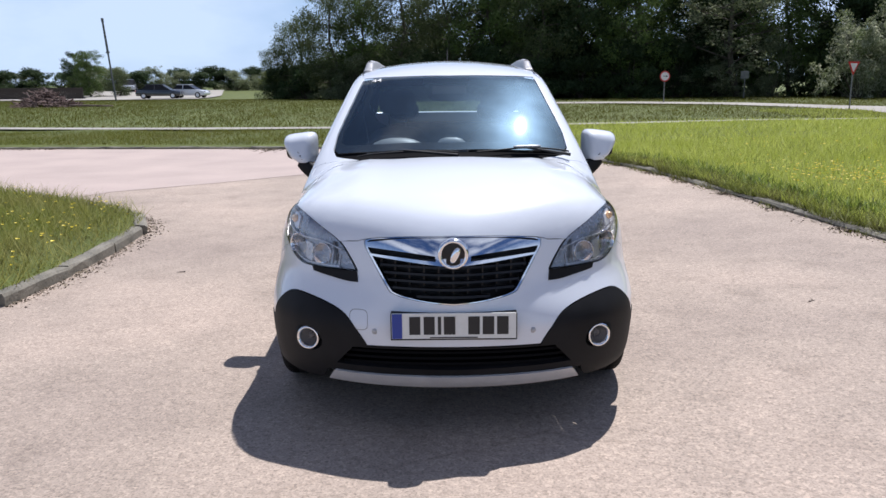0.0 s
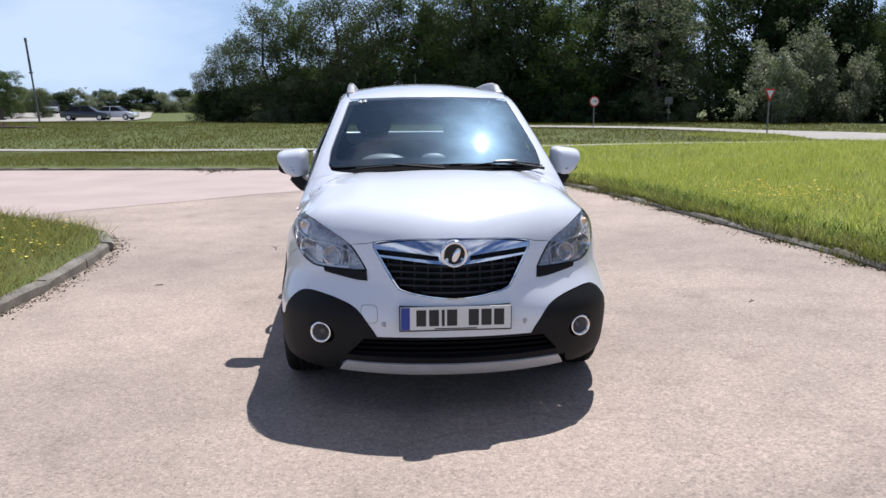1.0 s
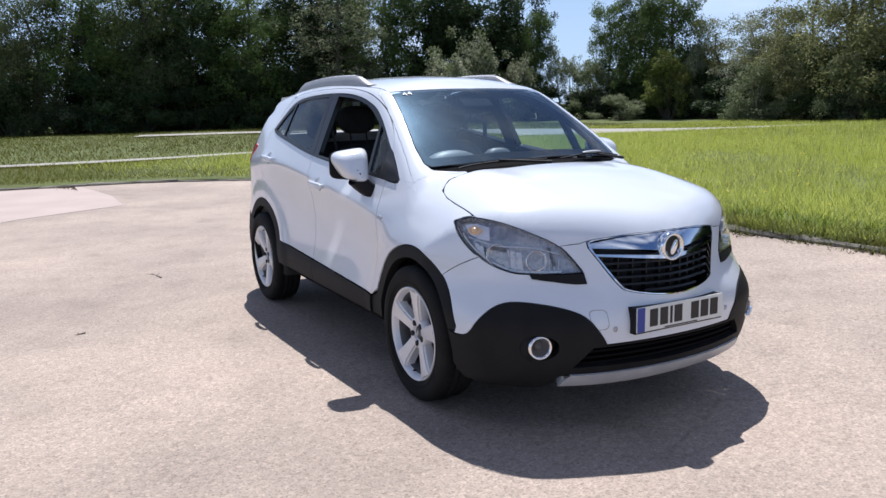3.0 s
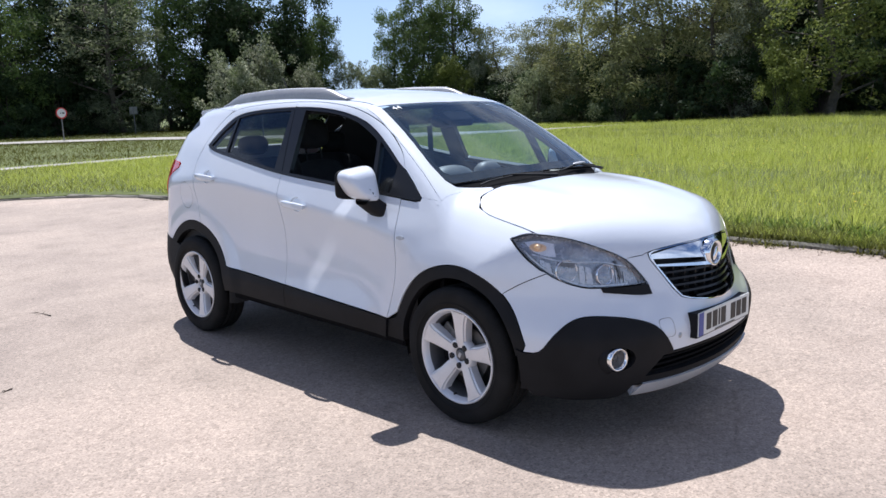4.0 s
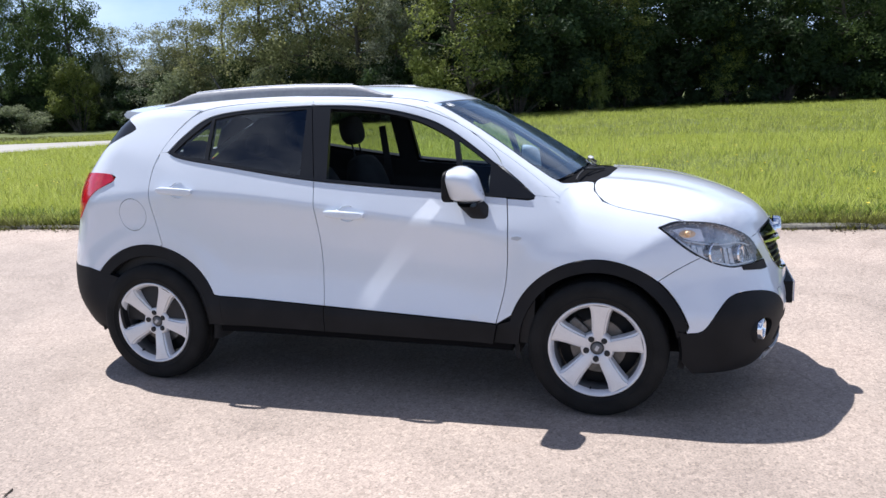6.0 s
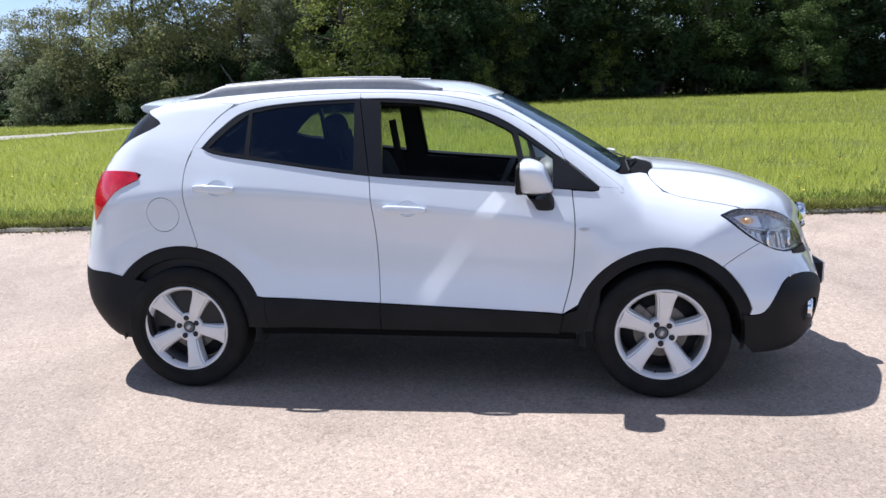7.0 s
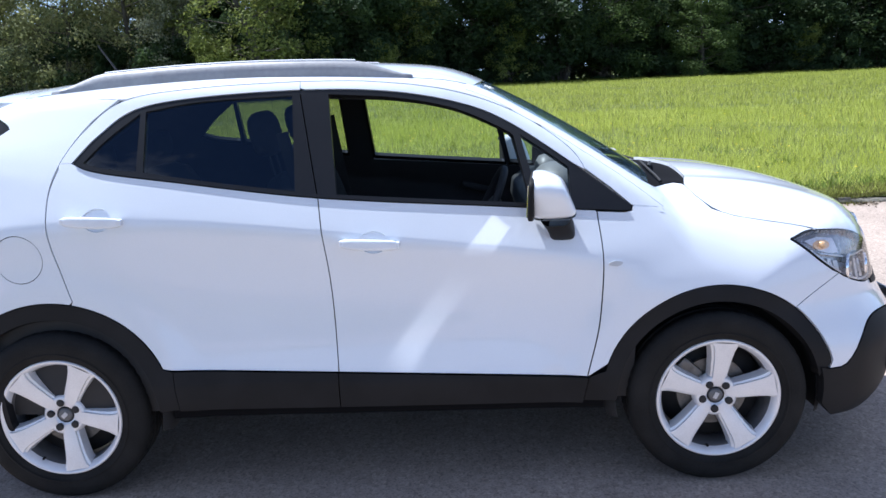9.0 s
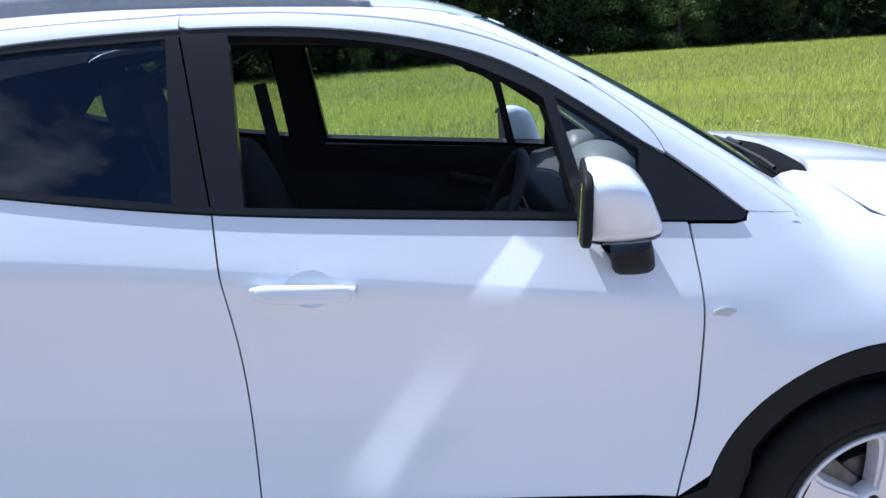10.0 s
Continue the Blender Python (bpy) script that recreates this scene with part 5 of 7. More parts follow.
        rdoor = ring(curve((1.4592, 0.498), (1.4722, 0.86), (1.5012, 1.166)), belt_r, [(2.468, 1.325)], curve((2.468, 1.325), (2.508, 1.20), (2.503, 1.02), (2.452, 0.81)),
                     arc(HUB_R, HUB_Z, 0.462, 102, 156, 16), [(2.10, 0.527)])
        rd = lay("rear_door", "side", rdoor, M_PAINT, car, holes=[cup_outline(2.322, 1.119, 0.056, 0.043)], extra=CREASE_POINTS, step=0.035, label="white rear door with dark glass", **fl)
        upper = ring([(1.5722, 1.593)] + [(y, z - 0.005) for y, z in between(DOOR_TOP_R, 1.573, 2.475)[:-3]], [(2.4665, 1.3265), (2.434, 1.3265)], between(DLO_TOP, 1.573, 2.43)[::-1], [(1.5712, 1.565)])
        lay("window_frame", "side", upper, M_PAINT, rd, step=0.02, **fl)
        # quarter panel
        quarter = ring(curve((2.4565, 0.81), (2.5085, 1.02), (2.5135, 1.20), (2.474, 1.328), (2.382, 1.46), (2.27, 1.555)), [(2.28, 1.572), (2.66, 1.572)],
                       curve((2.80, 1.525), (2.70, 1.47), (2.715, 1.44), (2.88, 1.365), (3.02, 1.27)), curve((3.03, 1.20), (2.80, 1.205), (2.775, 1.17), (2.92, 1.10), (3.03, 0.99), (3.09, 0.93)),
                       [(3.16, 0.66), (2.97, 0.585)], arc(HUB_R, HUB_Z, 0.462, 31, 101, 22))
        flap = [[(2.64 + r * math.cos(a), 0.978 + r * math.sin(a)) for a in np.linspace(0, 2 * math.pi, 36, endpoint=False)] for r in (0.094, 0.091)]
        if not flip:
            lay("fuel_flap", "side", flap[1], M_PAINT, car, step=0.03, label="round white fuel flap")
        lay("quarter_panel", "side", quarter, M_PAINT, car, holes=[] if flip else [flap[0]], extra=CREASE_POINTS, step=0.035, label="white rear wing", **fl)
        # dark side glass behind and red lamp
        lay("tail_lamp", "side", ring(curve((3.085, 0.935), (3.10, 1.05), (3.085, 1.165), (3.03, 1.205)), curve((3.03, 1.205), (2.90, 1.21), (2.80, 1.202), (2.778, 1.17)), curve((2.778, 1.17), (2.92, 1.098), (3.03, 0.99), (3.085, 0.935))),
            M_RED, car, step=0.025, lift=0.006, thick=0.03, label="large red tail lamp", **fl)
        lay("rear_side_glass", "side", ring(curve((3.015, 1.272), (2.88, 1.367), (2.718, 1.443), (2.703, 1.47), (2.80, 1.522)), [(2.93, 1.41)]), M_GLOSSBLACK, car, step=0.03, lift=-0.006, label="dark wrap-round rear glass", **fl)
        # black window surround with the openings
        front_open = ring(curve((1.462, 1.545), (1.2, 1.522), (0.98, 1.475), (0.80, 1.395), (0.755, 1.365)), curve((0.755, 1.365), (0.70, 1.118)), curve((0.70, 1.118), (1.0, 1.142), (1.43, 1.178)))
        quarter_light = ring(curve((0.730, 1.368), (0.635, 1.303), (0.550, 1.242)), [(0.548, 1.102), (0.668, 1.114)])
        rear_glass = ring(curve((1.60, 1.545), (1.95, 1.534), (2.16, 1.505)), [(2.155, 1.285)], curve((2.155, 1.285), (1.9, 1.242), (1.585, 1.196)))
        rear_small = ring(curve((2.18, 1.50), (2.30, 1.41), (2.385, 1.327)), curve((2.385, 1.327), (2.30, 1.303), (2.182, 1.288)))
        dlo = ring(DLO_TOP, DLO_LOW)
        c = np.array((1.35, 1.33))
        shrunk = [tuple(c + (np.array(q) - c) * (0.996, 0.985)) for q in dlo]
        lay("window_surround", "side", shrunk, M_GLOSSBLACK, car, holes=[front_open, quarter_light, rear_glass, rear_small, [(1.4995, 1.176), (1.5040, 1.176), (1.5715, 1.548), (1.5670, 1.548)]], step=0.03, lift=-0.003, thick=0.03, label="black window surround and door pillar", **fl)
        lay("quarter_light", "side", quarter_light, M_GLASS, fd, step=0.05, lift=-0.012, thick=0.0, **fl)
        if flip:
            lay("door_glass", "side", front_open, M_GLASS, fd, step=0.05, lift=-0.012, thick=0.0, **fl)
        lay("door_glass", "side", rear_glass, M_PRIVACY, rd, step=0.05, lift=-0.010, thick=0.0, label="dark rear door glass", **fl)
        lay("small_glass", "side", rear_small, M_PRIVACY, rd, step=0.05, lift=-0.010, thick=0.0, label="dark fixed rear glass", **fl)
        strip = ring([(q[0], q[1] + 0.004) for q in between(DLO_LOW, 0.33, 2.42)], [(q[0], q[1] + 0.016) for q in between(DLO_LOW, 0.36, 2.40)[::-1]])
        lay("waist_strip", "side", strip, M_GLOSSBLACK, car, step=0.03, lift=0.006, thick=0.012, label="black strip along the waist line", **fl)
        # cladding
        arch_f = ring(arc(HUB_F, HUB_Z, 0.447, 16, 163, 40), arc(HUB_F, HUB_Z, 0.388, 168, 0, 40), [(0.515, 0.350)], [(0.494, 0.446)])
        lay("wheel_arch", "side", arch_f, M_CLAD, car, step=0.03, lift=-0.004, thick=0.05, label="black front wheel-arch trim", **fl)
        arch_r = ring(arc(HUB_R, HUB_Z, 0.457, 30, 156, 40), [(2.098, 0.519), (2.085, 0.368)], arc(HUB_R, HUB_Z, 0.395, 178, 8, 40), [(3.0, 0.42)])
        lay("wheel_arch", "side", arch_r, M_CLAD, car, step=0.03, lift=0.003, thick=0.05, label="black rear wheel-arch trim", **fl)
        lay("sill", "side", ring([(0.520, 0.345), (0.499, 0.446)], [(1.456, 0.491)], [(1.456, 0.356)]), M_CLAD, fd, step=0.03, lift=0.008, thick=0.04, label="black sill cladding", **fl)
        lay("sill", "side", ring([(1.460, 0.356), (1.460, 0.4915)], [(2.094, 0.520), (2.08, 0.364)]), M_CLAD, rd, step=0.03, lift=0.008, thick=0.04, label="black sill cladding", **fl)
        lay("sill_underside", "side", ring([(0.43, 0.29), (0.43, 0.343)], [(2.13, 0.362), (2.13, 0.30)]), M_COWL, car, step=0.04, lift=-0.05, thick=0.2, label="dark underside of the sill", **fl)
        # bumper corner, black and white
        lay("headlamp_lens", "nose", LAMP, M_LENS, car, step=0.025, lift=0.004, thick=0.0, aspect=60, label="clear headlamp lens", **fl)

    both(one_side)

    # front bumper: white above, black below
    black_top = curve((54.3, 0.455), (50.6, 0.465), (47.2, 0.545), (43, 0.607), (38, 0.625), (30, 0.608), (23.8, 0.565), (20.2, 0.484), (18.8, 0.436), step=1.0)
    grille_hole = nose_uv(onto("front", grille_outline(0.004)))
    hood_uv = nose_uv(onto("front", [(x, z - 0.003) for x, z in GRILLE_TOP]))
    lamp_in = [(u - 0.3, v) for u, v in LAMP_TOP[LAMP_TOP_N - 1:]]
    seam_uv = nose_uv(onto("side", [(y - 0.0015, z - 0.0015) for y, z in SEAM_SIDE]))
    arch_uv = nose_uv(onto("side", arc(HUB_F, HUB_Z, 0.455, 130, 162, 10)))
    upper = ring([(0.0, 0.8885)], hood_uv[::-1][1:], lamp_in, [(22.8, 0.733)], [(u, v - 0.005) for u, v in LAMP_LOW if 24 < u < 48.1], seam_uv, arch_uv, black_top, [(0.0, 0.436)])
    upper = upper + [(-u, v) for u, v in upper[-2:0:-1]]
    lay("front_bumper", "nose", upper, M_PAINT, car, holes=[grille_hole], step=0.03, aspect=60, label="white front bumper")
    lower = ring([(0.0, 0.432)], [(18.6, 0.432)], [(u, v - 0.005) for u, v in black_top[::-1]], nose_uv(onto("side", arc(HUB_F, HUB_Z, 0.40, 163, 185, 8))), curve((52, 0.25), (40, 0.238), (32, 0.245), (29.5, 0.30), step=1.0), [(0.0, 0.282)])
    lower = lower + [(-u, v) for u, v in lower[-2:0:-1]]
    intake = ring(curve((0.0, 0.425), (22.0, 0.425), step=1.0), curve((26.5, 0.338), (0.0, 0.326), step=1.0))
    intake = intake + [(-u, v) for u, v in intake[::-1] if u > 1e-6]
    fogs = [[(33.6 * s + 4.2 * math.cos(a), 0.434 + 0.056 * math.sin(a)) for a in np.linspace(0, 2 * math.pi, 24, endpoint=False)] for s in (1, -1)]
    blk = lay("lower_bumper", "nose", lower, M_CLAD, car, holes=[intake, *fogs], step=0.03, aspect=60, lift=0.004, thick=0.05, label="black textured lower bumper")
    skid = ring(curve((-27.0, 0.306), (-15, 0.300), (0, 0.297), (15, 0.300), (27.0, 0.306), step=1.0), curve((29.6, 0.256), (14, 0.242), (0, 0.238), (-14, 0.242), (-29.6, 0.256), step=1.0))
    lay("skid_plate", "nose", skid, M_SILVER, car, step=0.025, aspect=60, lift=0.014, thick=0.04, label="silver skid plate under the bumper")
    # rear: bumper and tailgate, seen edge-on
    lay("rear_bumper", "tail", [(-62, 0.28), (-62, 0.60), (-50, 0.655), (50, 0.655), (62, 0.60), (62, 0.28)], M_CLAD, car, step=0.05, aspect=60, lift=0.004, thick=0.04, label="black lower rear bumper")
    lay("tailgate", "tail", [(-43, 0.66), (-43, 0.93), (-40, 1.2), (-44, 1.27), (44, 1.27), (40, 1.2), (43, 0.93), (43, 0.66)], M_PAINT, car, step=0.06, aspect=60, label="white tailgate")
    rg = lay("rear_screen", "tail", [(-43, 1.28), (-48, 1.40), (-44, 1.52), (44, 1.52), (48, 1.40), (43, 1.28)], M_PRIVACY, car, step=0.06, aspect=60, lift=-0.004, thick=0.0, label="dark rear screen")
    return car, blk


CAR, LOWER_BUMPER = build_car()


# ---- the car's wheels, lamps, trim and cabin ----
def lathe(profile, n=64, wobble=None):
    """Turns (radius, out) points round the x axis; out is towards -x."""
    v, f = [], []
    m = len(profile)
    for k in range(n):
        a = 2 * math.pi * k / n
        for i, (r, o) in enumerate(profile):
            rr = r + (wobble(k, i) if wobble else 0)
            v.append((-o, rr * math.cos(a), rr * math.sin(a)))
    for k in range(n):
        for i in range(m - 1):
            a, b = k * m + i, ((k + 1) % n) * m + i
            f.append((a, a + 1, b + 1, b))
    return v, f


def slab(bm, outline, x0, x1):
    """An extruded outline in (y, z) between two x."""
    a = [bm.verts.new((x0, y, z)) for y, z in outline]
    b = [bm.verts.new((x1, y, z)) for y, z in outline]
    n = len(outline)
    bm.faces.new(a), bm.faces.new(b[::-1])
    for k in range(n):
        bm.faces.new((a[k], b[k], b[(k + 1) % n], a[(k + 1) % n]))


def finish(bm, bevel=0.0, segments=2):
    bmesh.ops.recalc_face_normals(bm, faces=bm.faces)
    if bevel:
        bmesh.ops.bevel(bm, geom=[e for e in bm.edges if len(e.link_faces) == 2 and e.calc_face_angle(0) > 0.5], offset=bevel, segments=segments, affect="EDGES", profile=0.6)
    return bm


def block(size, bevel=0.01, at=(0, 0, 0), turn=(0, 0, 0), segments=2):
    bm = bmesh.new()
    bmesh.ops.create_cube(bm, size=1.0)
    bmesh.ops.scale(bm, vec=size, verts=bm.verts)
    if bevel:
        bmesh.ops.bevel(bm, geom=list(bm.edges), offset=bevel, segments=segments, affect="EDGES", profile=0.6)
    bmesh.ops.transform(bm, matrix=pose(*at, *turn), verts=bm.verts)
    return bm


def pillow(size, power=3.0, at=(0, 0, 0), turn=(0, 0, 0), n=20, shape=None):
    """A soft rounded box."""
    bm = bmesh.new()
    bmesh.ops.create_uvsphere(bm, u_segments=2 * n, v_segments=n, radius=1.0)
    for v in bm.verts:
        c = v.co
        k = (abs(c.x) ** power + abs(c.y) ** power + abs(c.z) ** power) ** (-1 / power)
        v.co = Vector((c.x * k * size[0], c.y * k * size[1], c.z * k * size[2]))
        if shape:
            v.co = shape(v.co)
    bmesh.ops.transform(bm, matrix=pose(*at, *turn), verts=bm.verts)
    return bm


def build_wheel():
    wheel = empty("wheel")
    wheel.parent = CAR
    prof = [(0.232, 0.055), (0.236, 0.088), (0.246, 0.098), (0.275, 0.107), (0.305, 0.106), (0.325, 0.099), (0.338, 0.086), (0.343, 0.070),
            (0.344, 0.040), (0.338, 0.038), (0.338, 0.030), (0.345, 0.028), (0.345, 0.006), (0.339, 0.004), (0.339, -0.004), (0.345, -0.006), (0.345, -0.028),
            (0.338, -0.030), (0.338, -0.038), (0.344, -0.04), (0.343, -0.07), (0.335, -0.09), (0.30, -0.106), (0.24, -0.098), (0.232, -0.06)]
    v, f = lathe(prof, 200, lambda k, i: -0.0035 if (k % 4 == 0 and i in (7, 8, 19, 20)) else 0)
    tyre = part("tyre", mesh_from("tyre", v, f), M_RUBBER, wheel, "black road tyre")
    v, f = lathe([(0.262, 0.1075), (0.264, 0.1088), (0.268, 0.1088), (0.270, 0.1072)], 96)
    part("sidewall_ridge", mesh_from("sidewall_ridge", v, f), M_RUBBER, tyre)
    rim = empty("rim")
    rim.parent = wheel
    tagged(rim, "silver five-spoke alloy rim")
    v, f = lathe([(0.212, 0.066), (0.218, 0.082), (0.226, 0.094), (0.233, 0.099), (0.238, 0.097), (0.239, 0.088)], 96)
    part("rim_lip", mesh_from("rim_lip", v, f), M_ALLOY, rim)
    # barrel darker than the alloy lip: shade between the spokes is in its colour
    v, f = lathe([(0.214, -0.09), (0.205, 0.02), (0.207, 0.05), (0.212, 0.066)], 96)
    part("rim_barrel", mesh_from("rim_barrel", v, f), M_GREY_RAIL, rim, "shaded inner barrel of the rim")
    # one spoke, then turned
    half = [(0.022, 0.040, 0.066), (0.031, 0.075, 0.071), (0.034, 0.11, 0.078), (0.038, 0.15, 0.084), (0.0435, 0.185, 0.089), (0.051, 0.207, 0.092), (0.066, 0.222, 0.093)]
    bm = bmesh.new()
    rows = []
    for w, r, o in half:
        rows.append([bm.verts.new((-(o - d), s * w * q, r)) for s, q, d in ((-1, 1.20, 0.048), (-1, 1.06, 0.016), (-1, 1.02, 0.010), (-1, 0.82, 0.007), (-1, 0.76, 0.0), (-1, 0.4, -0.0015), (1, 0.4, -0.0015), (1, 0.76, 0.0), (1, 0.82, 0.007), (1, 1.02, 0.010), (1, 1.06, 0.016), (1, 1.20, 0.048))])
    for a, b in zip(rows, rows[1:]):
        for k in range(11):
            bm.faces.new((a[k], a[k + 1], b[k + 1], b[k]))
    bmesh.ops.recalc_face_normals(bm, faces=bm.faces)
    me = bpy.data.meshes.new("spoke")
    bm.to_mesh(me), bm.free()
    me.materials.append(M_ALLOY)
    me.shade_smooth()
    me.set_sharp_from_angle(angle=radians(40))
    v, f = lathe([(0.034, 0.058), (0.045, 0.066), (0.070, 0.0705), (0.080, 0.066), (0.086, 0.03)], 48)
    part("hub", mesh_from("hub", v, f), M_ALLOY, rim)
    v, f = lathe([(0.0, 0.066), (0.020, 0.0655), (0.027, 0.063), (0.030, 0.057), (0.031, 0.045)], 32)
    cap = part("centre_cap", mesh_from("centre_cap", v, f), M_GREY_RAIL, rim, "dark grey centre cap")
    part("cap_mark", block((0.003, 0.016, 0.026), 0.001, (-0.067, 0, 0), (25, 0, 0)), M_SILVER, cap)
    v, f = lathe([(0.0, 0.0745), (0.007, 0.075), (0.0115, 0.0735), (0.0125, 0.072), (0.0150, 0.0722), (0.0155, 0.055)], 12)
    nut = mesh_from("wheel_nut", v, f, smooth=False)
    nut.materials.append(M_TRIM)
    for k in range(5):
        ob = new("spoke", me)
        ob.parent, ob.matrix_basis = rim, pose(0, 0, 0, 72 * k + 5)
        ob = new("wheel_nut", nut)
        ob.parent, ob.matrix_basis = rim, pose(0, 0, 0, 72 * k + 41) @ pose(0, 0, 0.054)
    part("valve", block((0.018, 0.008, 0.008), 0.002, (-0.075, 0.03, -0.203)), M_RUBBER, rim)
    v, f = lathe([(0.0, 0.035), (0.07, 0.035), (0.072, 0.012), (0.138, 0.012), (0.139, 0.0), (0.0, 0.0)], 48)
    part("brake_disc", mesh_from("brake_disc", v, f, smooth=False), M_DISC, wheel, "steel brake disc")
    part("brake_caliper", block((0.07, 0.10, 0.07), 0.012, (0.0, 0.10, 0.09), (42, 0, 0)), M_DISC, wheel, "grey brake caliper")
    v, f = lathe([(0.0, -0.02), (0.20, -0.02), (0.204, -0.05)], 40)
    part("wheel_back", mesh_from("wheel_back", v, f), M_TRIM, wheel)
    return wheel


def wheels():
    first = build_wheel()
    tagged(first, "alloy road wheel with a black tyre")
    spots = [(-0.772, HUB_F, 0, 0), (-0.772, HUB_R, 0, 22), (0.772, HUB_F, 180, 31), (0.772, HUB_R, 180, 8)]
    for k, (x, y, turn, spin) in enumerate(spots):
        m = pose(x, y, HUB_Z, 0, 0, turn) @ pose(0, 0, 0, spin)
        if k == 0:
            first.matrix_basis = m
        else:
            copy_thing(first, m)


wheels()


def arch_liners():
    for x in (-1, 1):
        for y in (HUB_F, HUB_R):
            bm = bmesh.new()
            rings = []
            for o, r in ((0.835, 0.388), (0.80, 0.42), (0.5, 0.42), (0.5, 0.10)):
                rings.append([bm.verts.new((x * o, y + r * math.cos(a), HUB_Z + r * math.sin(a))) for a in np.linspace(radians(-12), radians(192), 32)])
            for a, b in zip(rings, rings[1:]):
                for k in range(31):
                    bm.faces.new((a[k], a[k + 1], b[k + 1], b[k]))
            part("arch_liner", bm, M_TRIM, CAR, "black wheel-arch liner", smooth=True)
    bm = bmesh.new()
    slab(bm, [(-0.72, 0.25), (-0.60, 0.235), (-0.42, 0.25), (0.42, 0.27), (0.5, 0.30), (2.1, 0.31), (3.0, 0.32), (3.2, 0.34), (3.2, 0.40), (0.5, 0.37), (-0.42, 0.36), (-0.72, 0.33)], -0.52, 0.52)
    part("floor_pan", finish(bm), M_COWL, CAR, "dark underbody")
    bm = bmesh.new()
    slab(bm, [(0.44, 0.30), (2.12, 0.31), (2.12, 0.37), (0.44, 0.36)], -0.81, 0.81)
    part("side_floor", finish(bm), M_COWL, CAR)
    part("engine_block", block((0.98, 0.62, 0.46), 0.03, (0, -0.30, 0.62)), M_TRIM, CAR, "dark engine bay behind the grille")
    part("radiator", block((0.66, 0.04, 0.58), 0.01, (0, -0.68, 0.56)), M_TRIM, CAR)
    part("bulkhead", block((1.30, 0.03, 0.70), 0.01, (0, 0.30, 0.72)), M_TRIM, CAR)


arch_liners()


